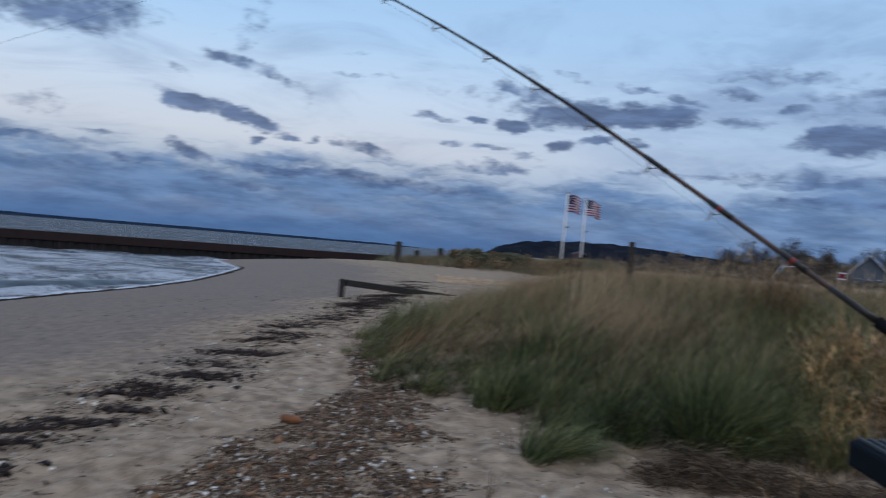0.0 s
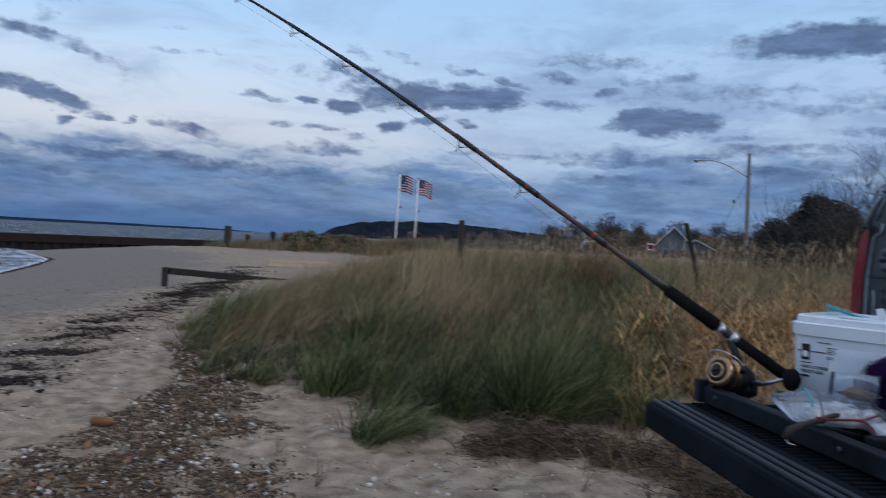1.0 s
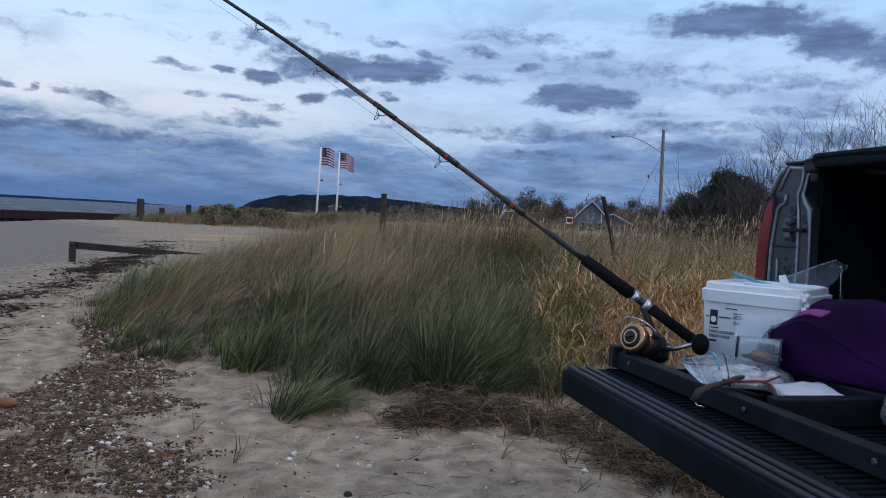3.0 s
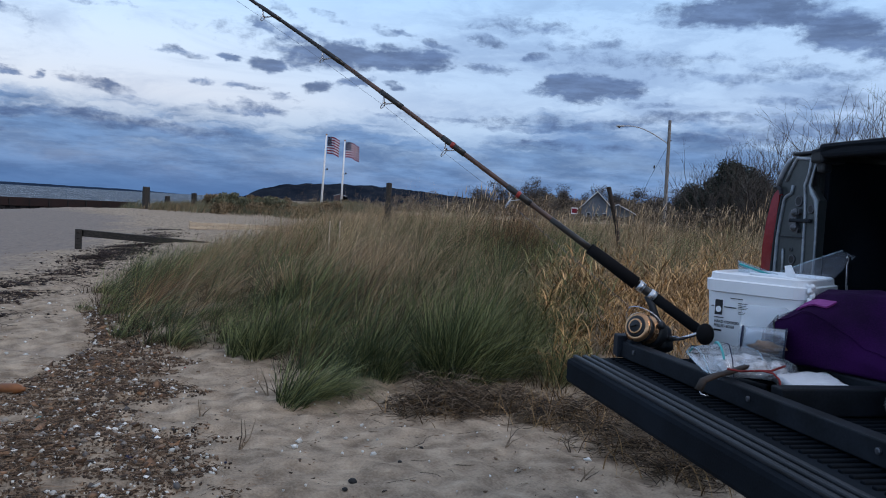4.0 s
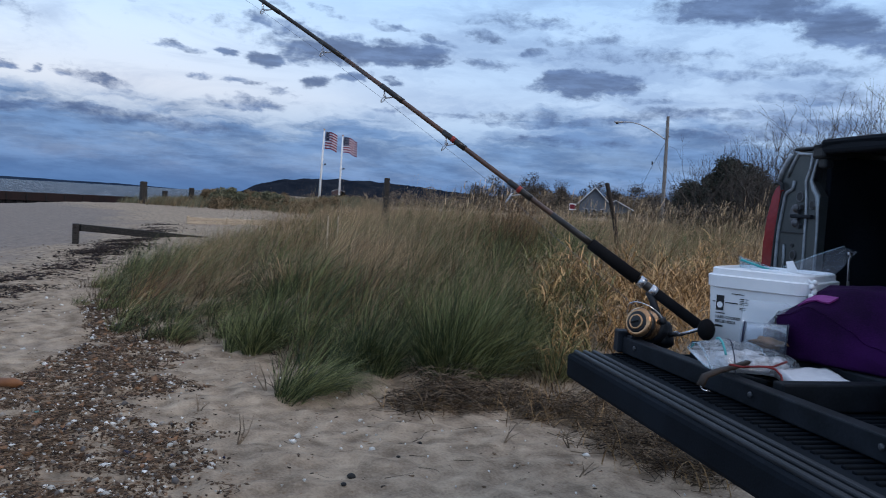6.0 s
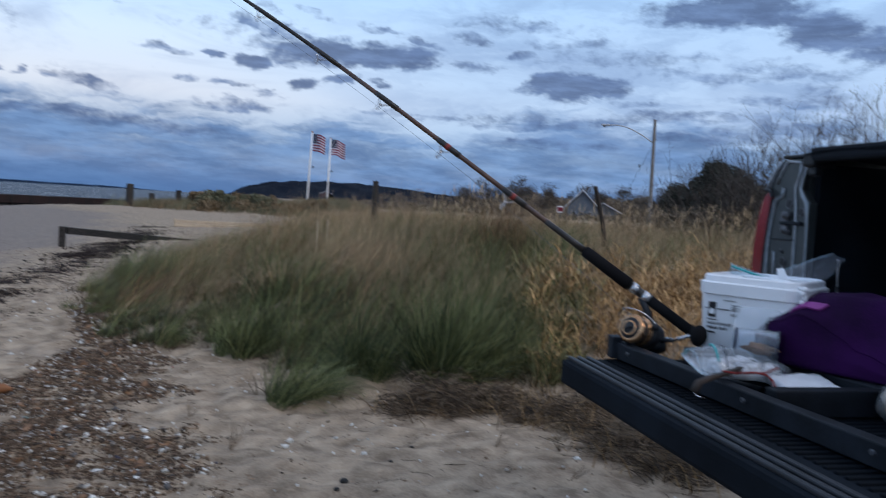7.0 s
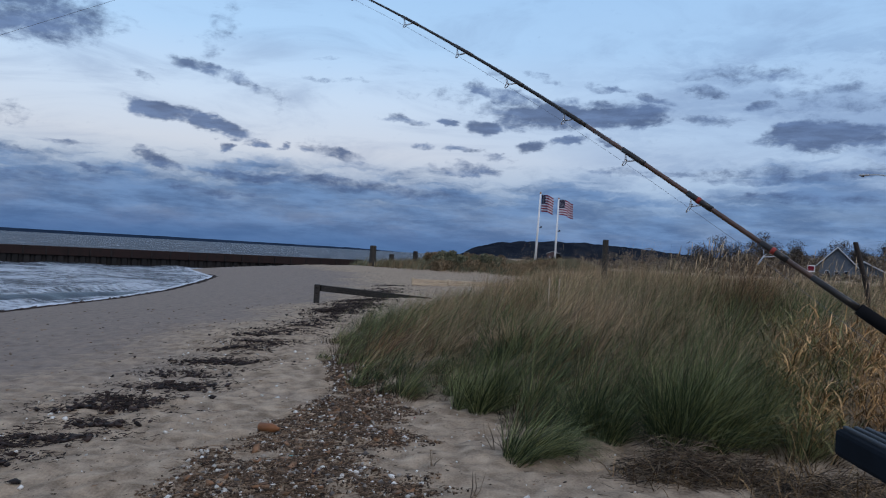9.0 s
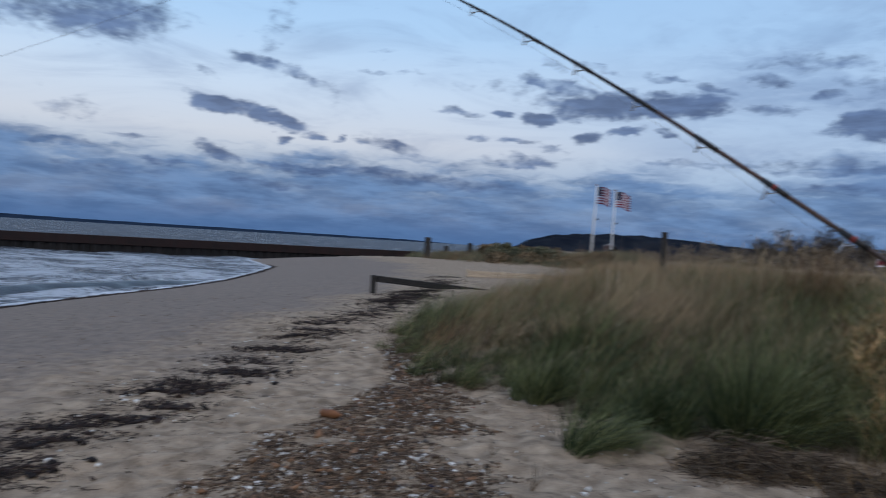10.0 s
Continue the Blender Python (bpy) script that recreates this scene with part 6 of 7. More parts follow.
        bm = bmesh.new(); prism(bm, [(y0 + s * u, v) for u, v in ((0.080, 1.290), (0.068, 1.308), (0.036, 1.308), (0.032, 1.296), (0.044, 1.288), (0.044, 1.262), (0.032, 1.250), (0.036, 1.238), (0.062, 1.240), (0.078, 1.262))], "x", 0.662, 0.671)
        st = part("latch_striker", bm, M_GUNMETAL, pl, "worn bright latch striker plate")
        bm = bmesh.new(); box(bm, 0.664, y0 + s * 0.028, 1.274, 0.012, 0.092, 0.011, 0.003)
        part("latch_bar", bm, M_STEEL_BLACK, st)
        bm = bmesh.new(); box(bm, 0.670, y0 + s * 0.068, 1.2245, 0.008, 0.110, 0.005, 0.001)
        part("press_line", bm, M_BLACK, pl)
        for u, v in ((0.051, 1.297), (0.050, 1.253)):
            bm = bmesh.new(); lathe(bm, [(0.0125, 0), (0.0125, 0.002), (0.008, 0.003), (0.008, 0.008), (0.005, 0.010)], 12, pose(0.661, y0 + s * u, v, 0, -90, 0))
            part("bolt", bm, M_GUNMETAL, st, "dull bolt head", True)
        # tail lamp bowed round the outer corner
        lamp = [(0.155, 0.90), (0.190, 0.90), (0.197, 1.05), (0.199, 1.19), (0.194, 1.265), (0.176, 1.333), (0.163, 1.357), (0.150, 1.368), (0.129, 1.368), (0.128, 1.345), (0.140, 1.28), (0.150, 1.19), (0.153, 1.10)]
        bm = bmesh.new(); prism(bm, [(y0 + s * u, v) for u, v in lamp], "x", 0.664, 0.80)
        bmesh.ops.bevel(bm, geom=bm.edges[:], offset=0.005, segments=2, affect="EDGES")
        part("tail_lamp", bm, M_LENS, t, "tall red tail lamp bowed round the corner")
        bm = bmesh.new(); tube(bm, [(0.662, y0 + s * 0.156, 1.372), (0.660, y0 + s * 0.138, 1.374), (0.660, y0 + s * 0.124, 1.366), (0.662, y0 + s * 0.122, 1.352)], 0.0055, 8)
        part("lamp_gasket", bm, M_BLACK, t)
        bm = bmesh.new(); tube(bm, [(0.666, y0 + s * 0.150, 0.92), (0.666, y0 + s * 0.148, 1.12), (0.666, y0 + s * 0.144, 1.20), (0.666, y0 + s * 0.134, 1.285), (0.666, y0 + s * 0.122, 1.348)], 0.0045, 6)
        part("lamp_seal", bm, M_BLACK, t, "black seal beside the lamp")
        bm = bmesh.new(); box(bm, 1.67, y0 + s * 0.026, 1.474, 1.985, 0.160, 0.010, 0.004)
        part("rail_cap", bm, M_BLACK, t, "black plastic rail cap")
        # wheels
        bm = bmesh.new(); lathe(bm, [(0.20, -0.12), (0.33, -0.12), (0.37, -0.09), (0.375, 0.09), (0.33, 0.12), (0.20, 0.12)], 32, pose(1.75, y0 + s * 0.04, 0.375, 90, 0, 0))
        wh = part("wheel", bm, M_RUBBER, t, "black tyre", True)
        bm = bmesh.new(); lathe(bm, [(0.06, -0.125), (0.19, -0.118), (0.20, -0.10), (0.20, 0.10), (0.19, 0.118), (0.06, 0.125)], 24, pose(1.75, y0 + s * 0.04, 0.375, 90, 0, 0))
        part("rim", bm, M_CHROME, wh, "", True)
        wh2 = wh.copy(); scene.collection.objects.link(wh2); wh2.location = (3.4, 0, 0)
    # soft cover, slightly crowned, with a hem and corner clamp
    bm = bmesh.new()
    g = [[bm.verts.new((0.62 + 2.05 * i / 12, -0.055 - (W - 0.11) * j / 20, 1.470 + 0.012 * math.sin(math.pi * min(j / 8, 0.5 + (j - 4) / 32 if j > 4 else j / 8)) + 0.006 * math.sin(i * 1.9 + j))) for i in range(13)] for j in range(21)]
    for j in range(20):
        for i in range(12): bm.faces.new((g[j][i], g[j][i + 1], g[j + 1][i + 1], g[j + 1][i]))
    r = bmesh.ops.extrude_face_region(bm, geom=bm.faces[:])
    bmesh.ops.translate(bm, vec=(0, 0, -0.012), verts=[v for v in r["geom"] if isinstance(v, bmesh.types.BMVert)])
    cov = part("bed_cover", bm, M_FABRIC, t, "black soft roll-up cover", True)
    bm = bmesh.new(); box(bm, 0.635, -W / 2, 1.468, 0.03, W - 0.16, 0.04, 0.01)
    part("rear_hem", bm, M_FABRIC, cov)
    for y in (-0.075, -W + 0.075):
        bm = bmesh.new(); box(bm, 0.66, y, 1.455, 0.08, 0.05, 0.04, 0.008); box(bm, 0.65, y, 1.425, 0.03, 0.03, 0.03, 0.006)
        part("corner_clamp", bm, M_BLACK, cov)
    # bumper and cab, out in front of the load bed
    bm = bmesh.new(); box(bm, 0.66, -W / 2, 0.56, 0.16, W + 0.36, 0.20, 0.04)
    part("bumper", bm, M_CHROME, t, "bright rear bumper")
    bm = bmesh.new(); prism(bm, [(2.70, 0.5), (4.30, 0.5), (4.30, 1.15), (4.05, 1.20), (3.70, 1.80), (2.95, 1.85), (2.72, 1.40)], "y", 0.16, -W - 0.16)
    part("cab", bm, M_BODY, t)
    bm = bmesh.new(); prism(bm, [(4.31, 0.5), (5.35, 0.5), (5.40, 1.0), (5.2, 1.12), (4.31, 1.16)], "y", 0.15, -W - 0.15)
    part("bonnet", bm, M_BODY, t)
    bm = bmesh.new(); prism(bm, [(2.735, 1.47), (2.83, 1.78), (2.82, 1.79), (2.72, 1.47)], "y", 0.0, -W)
    part("rear_window", bm, M_GLASS, t)
    for o in t.children:
        if o is not gate: o.location.x += BACK


build_truck()


def build_rack():
    """A frame of steel bars lying on the tailgate."""
    r = thing("steel_rack", on_gate(0, 0, 0.004), "black painted steel bar frame lying on the tailgate", "rack")
    def bar(a0, b0, a1, b1, h=0.055, w=0.036, z=0.0, name="bar"):
        d = math.hypot(a1 - a0, b1 - b0)
        m = Matrix.Translation(((a0 + a1) / 2, -(b0 + b1) / 2, z + h / 2)) @ Matrix.Rotation(math.atan2(-(b1 - b0), a1 - a0), 4, "Z")
        bm = bmesh.new(); box(bm, 0, 0, 0, d, w, h, 0.004, m)
        return part(name, bm, M_STEEL_BLACK, r)
    long = bar(0.160, 0.0, 0.226, 1.20, 0.045)
    inner = bar(0.45, 0.33, 0.56, 0.98, 0.060)
    for b, a in ((0.60, 0.214), (0.90, 0.230)): bar(a, b, a + 0.29, b, 0.058, name="cross_bar")
    bar(0.135, 0.015, 0.225, 0.030, 0.060, 0.045, name="end_block")
    bar(0.150, 0.060, 0.185, 0.062, 0.052, 0.030, name="end_lug")
    bar(0.290, 0.150, 0.350, 0.155, 0.055, 0.040, name="rear_block")
    bar(0.205, 0.050, 0.330, 0.420, 0.016, 0.020, name="flat_bar")
    for b, a in ((0.105, 0.147), (0.574, 0.1725), (0.9, 0.191)):
        bm = bmesh.new(); lathe(bm, [(0.0062, 0), (0.0062, 0.003), (0.004, 0.0042)], 8, pose(a, -b, 0.026, 0, -90, 0))
        part("bolt", bm, M_GUNMETAL, long, "dull steel bolt head")


build_rack()


# ---------------------------------------------------------------- rod and reel
def rod_at(x):
    """The rod's axis: straight at the butt, drooping to its tip."""
    k = max(0.0, 0.6 - x)
    return Vector((x, 2.108 - 0.592 * (x - 0.68), 0.957 + 0.7753 * (1.317 - x) - 0.0795 * k ** 2 - 0.0104 * k ** 3))


def build_rod():
    root = thing("fishing_rod", Matrix.Identity(4), "long brown surf rod with gold spinning reel propped on the tailgate", "fishing rod")
    def run(name, x0, x1, r0, r1, m, k=8, parent=None, label="", n=12):
        bm = bmesh.new()
        tube(bm, [rod_at(x0 + (x1 - x0) * i / k) for i in range(k + 1)], [r0 + (r1 - r0) * i / k for i in range(k + 1)], n)
        return part(name, bm, m, parent or root, label, True)
    run("blank", 1.30, 0.40, 0.0085, 0.0065, M_BROWNROD, 6, label="amber-brown lower blank")
    run("tip_section", 0.40, -0.76, 0.0065, 0.0018, M_RODBLACK, 40, label="thin dark upper blank")
    run("rear_grip", 1.385, 1.215, 0.0155, 0.0145, M_FOAMGRIP, 4, label="black foam butt grip", n=16)
    run("butt_cap", 1.40, 1.383, 0.017, 0.017, M_BLACK, 2, n=16)
    seat = run("reel_seat", 1.222, 1.168, 0.0125, 0.0125, M_RODBLACK, 2, n=16)
    run("lock_ring", 1.214, 1.200, 0.0155, 0.0155, M_CHROME, 2, seat, "bright lock ring", 16)
    run("lock_ring", 1.186, 1.172, 0.0155, 0.0155, M_CHROME, 2, seat, "bright lock ring", 16)
    run("fore_grip", 1.168, 1.052, 0.0185, 0.0165, M_FOAMGRIP, 4, label="black foam fore grip", n=16)
    run("grip_collar", 1.055, 0.955, 0.0105, 0.0085, M_RODBLACK, 3, label="black winding check")
    guides = []
    for x, r in ((0.873, 0.017), (0.699, 0.014), (0.530, 0.011), (0.356, 0.0095), (0.182, 0.0085), (0.018, 0.0075), (-0.170, 0.0065), (-0.371, 0.006), (-0.58, 0.005)):
        run("wrap", x + 0.03, x - 0.03, 0.0098 - (0.867 - x) * 0.0042, 0.0094 - (0.867 - x) * 0.0042, M_RODBLACK, 3, label="dark thread wrap")
        if x > 0.6: run("trim_wrap", x + 0.002, x - 0.006, 0.0104 - (0.867 - x) * 0.004, 0.0104 - (0.867 - x) * 0.004, M_REDWRAP, 2, label="red thread band")
        p = rod_at(x); d = (rod_at(x - 0.01) - rod_at(x + 0.01)).normalized()
        down = (Vector((0, 0, -1)) + d * d.z).normalized()
        c = p + down * (r + 0.018) + d * 0.012
        guides.append(c)
        side = d.cross(down).normalized()
        bm = bmesh.new()
        tube(bm, [c + (down * math.cos(a) + side * math.sin(a)) * r for a in [2 * math.pi * k / 20 for k in range(21)]], 0.0016, 6, False)
        for s in (-1, 1):
            tube(bm, [p + d * 0.03, c + side * s * r * 0.8 - down * r * 0.4], 0.0012, 5)
            tube(bm, [p - d * 0.02, c + side * s * r * 0.8 - down * r * 0.4], 0.0012, 5)
        part("line_guide", bm, M_CHROME, root, "steel line guide", True)
    # reel, hanging from its seat with the spool turned towards the beach
    rod_dir = (rod_at(1.0) - rod_at(1.2)).normalized()
    axis = (rod_dir * 0.62 + Vector((-0.56, -0.80, 0.05)) * 0.78 + Vector((0, 0, -0.12))).normalized()
    spool = Vector((1.118, 1.722, 0.966))
    seat_at = rod_at(1.195)
    down = (spool - seat_at); down = (down - axis * down.dot(axis)).normalized()
    side = down.cross(axis).normalized()
    M = Matrix(((*side, 0), (*down, 0), (*axis, 0), (0, 0, 0, 1))).transposed()
    M = Matrix.Translation(spool - axis * 0.055) @ M
    reel = new("reel"); reel.parent = root
    bm = bmesh.new(); lathe(bm, [(0.010, 0.006), (0.036, 0.006), (0.041, 0.010), (0.041, 0.018), (0.034, 0.022), (0.034, 0.044), (0.039, 0.048), (0.040, 0.054), (0.034, 0.060), (0.027, 0.061), (0.026, 0.056), (0.012, 0.056)], 32, M)
    part("spool", bm, M_GOLDMETAL, reel, "gold spool", True)
    bm = bmesh.new(); lathe(bm, [(0.0345, 0.023), (0.037, 0.033), (0.0345, 0.043)], 28, M)
    part("wound_line", bm, M_RODBLACK, reel, "dark wound line", True)
    bm = bmesh.new(); lathe(bm, [(0.029, 0.0570), (0.0295, 0.0605), (0.025, 0.063), (0.020, 0.064), (0.012, 0.068), (0.004, 0.069)], 24, M)
    part("drag_knob", bm, M_BLACK, reel, "black drag knob", True)
    bm = bmesh.new(); lathe(bm, [(0.0215, 0.0632), (0.0205, 0.0660), (0.0175, 0.0668), (0.0160, 0.0660)], 24, M)
    part("drag_ring", bm, M_GOLDMETAL, reel, "gold ring on the drag knob", True)
    bm = bmesh.new(); box(bm, 0, 0, 0.071, 0.022, 0.006, 0.008, 0.002, M)
    part("drag_grip", bm, M_BLACK, reel, "black drag grip")
    bm = bmesh.new(); lathe(bm, [(0.010, -0.055), (0.030, -0.050), (0.041, -0.030), (0.044, -0.005), (0.043, 0.005), (0.02, 0.006)], 24, M)
    part("rotor", bm, M_BLACK, reel, "black rotor", True)
    bm = bmesh.new(); box(bm, 0, 0.008, -0.065, 0.045, 0.075, 0.06, 0.014, M)
    part("gear_housing", bm, M_BLACK, reel, "", True)
    bm = bmesh.new(); tube(bm, [M @ Vector((0, -0.01, -0.06)), (M @ Vector((0, -0.05, -0.05))).lerp(seat_at, 0.5), seat_at - Vector((0, 0, 0.012))], [0.014, 0.010, 0.009], 8)
    part("foot", bm, M_BLACK, reel, "", True)
    bm = bmesh.new(); tube(bm, [M @ Vector((0.050 * math.cos(b), -0.052 * math.sin(b), 0.012 + 0.060 * math.sin(b) ** 2)) for b in [math.pi * k / 18 for k in range(19)]], 0.0017, 6)
    part("bail", bm, M_CHROME, reel, "bright wire bail", True)
    for s in (-1, 1):
        bm = bmesh.new(); lathe(bm, [(0.008, -0.007), (0.010, -0.004), (0.010, 0.004), (0.008, 0.007)], 12, M @ pose(0.050 * s, 0, 0.014, 0, 90, 0))
        part("bail_arm", bm, M_BLACK, reel, "", True)
    knob = Vector((1.222, 1.575, 0.972))
    hub = M @ Vector((0.0, 0.012, -0.07))
    bm = bmesh.new(); tube(bm, [hub, hub.lerp(knob, 0.35), hub.lerp(knob, 0.4) + Vector((0, 0, -0.004)), knob + Vector((-0.008, 0.012, 0))], [0.008, 0.007, 0.0045, 0.005], 8)
    h = part("handle_arm", bm, M_CHROME, reel, "bright crank arm", True)
    bm = bmesh.new(); bmesh.ops.create_uvsphere(bm, u_segments=18, v_segments=12, radius=0.023, matrix=Matrix.Translation(knob) @ Matrix.Diagonal((0.95, 0.95, 1.2, 1)))
    part("handle_knob", bm, M_FOAMGRIP, h, "round black handle knob", True)
    # line through the guides to the tip, then out over the bay
    tip = rod_at(-0.76)
    pts = [M @ Vector((0.0, -0.036, 0.035))] + guides + [tip]
    bm = bmesh.new(); tube(bm, pts, 0.0006, 4)
    part("line", bm, M_LINE, root, "thin fishing line")
    bm = bmesh.new()
    far = Vector((-21.0, 11.5, -0.75))
    tube(bm, [tip.lerp(far, i / 10) - Vector((0, 0, 0.6 * math.sin(math.pi * i / 10) * 0.3)) for i in range(11)], [0.0006 + 0.0003 * i for i in range(11)], 4)
    part("line", bm, M_LINE, root, "thin fishing line")


build_rod()


# ---------------------------------------------------------------- load on the tailgate
def rounded_square(side, r, n=6):
    out = []
    for cx, cy, a0 in ((1, 1, 0), (-1, 1, 90), (-1, -1, 180), (1, -1, 270)):
        for k in range(n + 1):
            a = radians(a0 + 90 * k / n)
            out.append((cx * (side / 2 - r) + r * math.cos(a), cy * (side / 2 - r) + r * math.sin(a)))
    return out


def stack(bm, levels, n=6):
    """Rounded squares (side, corner, z) one above another."""
    rings = [[bm.verts.new((u, v, z)) for u, v in rounded_square(s, r, n)] for s, r, z in levels]
    k = len(rings[0])
    for a, b in zip(rings, rings[1:]):
        for i in range(k): bm.faces.new((a[i], a[(i + 1) % k], b[(i + 1) % k], b[i]))
    bm.faces.new(rings[0][::-1]); bm.faces.new(rings[-1])
    return bm


def lettering(name, text, size, m, material, parent):
    """A flat line of built-in lettering as a mesh."""
    cu = bpy.data.curves.new(name, "FONT")
    cu.body, cu.size, cu.offset = text, size, size * 0.03
    tmp = bpy.data.objects.new(name, cu)
    scene.collection.objects.link(tmp)
    bpy.context.view_layer.update()
    me = bpy.data.meshes.new_from_object(tmp.evaluated_get(bpy.context.evaluated_depsgraph_get()))
    bpy.data.objects.remove(tmp)
    me.materials.clear(); me.materials.append(material)
    ob = new(name, me)
    ob.parent, ob.matrix_local = parent, m
    return ob


def film_sheet(bm, corner, u, v, nu, nv, crumple, seed, bulge=0.0):
    """A crumpled sheet spanned by two vectors."""
    corner, u, v = Vector(corner), Vector(u), Vector(v)
    nrm = u.cross(v).normalized()
    g = []
    for j in range(nv + 1):
        row = []
        for i in range(nu + 1):
            s, t = i / nu, j / nv
            p = corner + u * s + v * t
            w = noise.noise(Vector((s * 4 + seed, t * 4, 0))) + 0.5 * noise.noise(Vector((s * 9, t * 9 + seed, 3)))
            row.append(bm.verts.new(p + nrm * (crumple * w + bulge * math.sin(math.pi * s) * math.sin(math.pi * t))))
        g.append(row)
    for j in range(nv):
        for i in range(nu): bm.faces.new((g[j][i], g[j][i + 1], g[j + 1][i + 1], g[j + 1][i]))
    return bm


def lump(bm, c, size, seed, rough=0.18, sub=3):
    """An uneven rounded lump."""
    r = bmesh.ops.create_icosphere(bm, subdivisions=sub, radius=1.0)
    for v in r["verts"]:
        k = 1 + rough * (noise.noise(v.co * 1.7 + Vector((seed, 0, 0))) + 0.5 * noise.noise(v.co * 4 + Vector((0, seed, 0))))
        v.co = Vector((v.co.x * size[0] * k, v.co.y * size[1] * k, v.co.z * size[2] * k)) + Vector(c)
    return bm


def build_pail():
    p = thing("pail", pose(1.408, 1.566, GATE + 0.006, 0, 0, 29) @ Matrix.Diagonal((0.95, 0.95, 1.0, 1)), "white square plastic food pail with printed label and lid", "bucket")
    bm = bmesh.new(); stack(bm, [(0.228, 0.03, 0), (0.236, 0.03, 0.004), (0.258, 0.03, 0.208), (0.258, 0.03, 0.213)])
    part("body", bm, M_PAIL, p, "", True)
    bm = bmesh.new(); stack(bm, [(0.268, 0.05, 0.204), (0.274, 0.05, 0.206), (0.277, 0.05, 0.234), (0.262, 0.05, 0.237), (0.260, 0.05, 0.251), (0.25, 0.05, 0.254), (0.245, 0.05, 0.246)])
    lid = part("lid", bm, M_PAIL, p, "white snap-on lid")
    bm = bmesh.new(); prism(bm, [(-0.078, 0.240), (-0.054, 0.240), (-0.046, 0.280), (-0.062, 0.284), (-0.074, 0.262)], "x", -0.052, -0.049)
    part("pull_tab", bm, M_PAIL, lid, "white pull tab standing up")
    bm = bmesh.new()
    for k in range(6): lump(bm, (-0.125 + 0.006 * (k % 2), -0.136 - 0.004 * (k % 2), 0.185 + 0.011 * k), (0.007, 0.007, 0.007), k, 0.3, 2)
    part("rope_knot", bm, M_PAIL, p, "knotted white cord handle", True)
    bm = bmesh.new(); tube(bm, [(-0.12, -0.138, 0.236), (-0.09, -0.10, 0.250), (-0.04, -0.02, 0.252), (0.0, 0.06, 0.250)], 0.004, 8)
    part("cord", bm, M_PAIL, p, "", True)
    # label on the face turned to the beach: -x face, reading towards -y
    def face(y, z, lift=0.0016):
        return Matrix(((0, 0, -1, -(0.1185 + 0.0535 * z) - lift), (-1, 0, 0, y), (0, 1, 0, z), (0, 0, 0, 1)))
    def bar(name, y0, y1, z0, z1, m=M_INK):
        bm = bmesh.new(); box(bm, -(0.1185 + 0.0535 * (z0 + z1) / 2) - 0.001, (y0 + y1) / 2, (z0 + z1) / 2, 0.0015, abs(y1 - y0), z1 - z0)
        return part(name, bm, m, lab)
    lab = new("label_print"); lab.parent = p
    bar("logo_block", 0.098, 0.078, 0.146, 0.184)
    bm = bmesh.new(); lathe(bm, [(0.0078, 0), (0.0078, 0.0012), (0.005, 0.0014)], 16, pose(-(0.1185 + 0.0535 * 0.16) - 0.0015, 0.088, 0.160, 0, -90, 0))
    part("logo_dome", bm, M_PAIL, lab)
    bar("rule", 0.108, 0.101, 0.166, 0.1685); bar("rule", 0.074, 0.041, 0.166, 0.1685)
    for k, (t, sz) in enumerate((("HARD COOKED", 0.0092), ("PEELED EGGS", 0.0092))):
        lettering("lettering", t, sz, face(0.099, 0.126 - 0.0110 * k), M_INK, lab)
    for y0, y1, z, h in ((0.099, 0.074, 0.138, 0.0022), (0.099, 0.078, 0.104, 0.0045), (0.058, 0.026, 0.190, 0.0018), (0.036, 0.012, 0.179, 0.002), (0.036, 0.016, 0.174, 0.0014), (0.036, 0.012, 0.170, 0.0014), (0.036, 0.014, 0.166, 0.0014), (0.036, 0.018, 0.157, 0.0014), (0.036, 0.020, 0.153, 0.0014), (0.098, 0.076, 0.060, 0.002), (0.098, 0.080, 0.055, 0.002)):
        bar("print_bar", y0, y1, z, z + h)


build_pail()


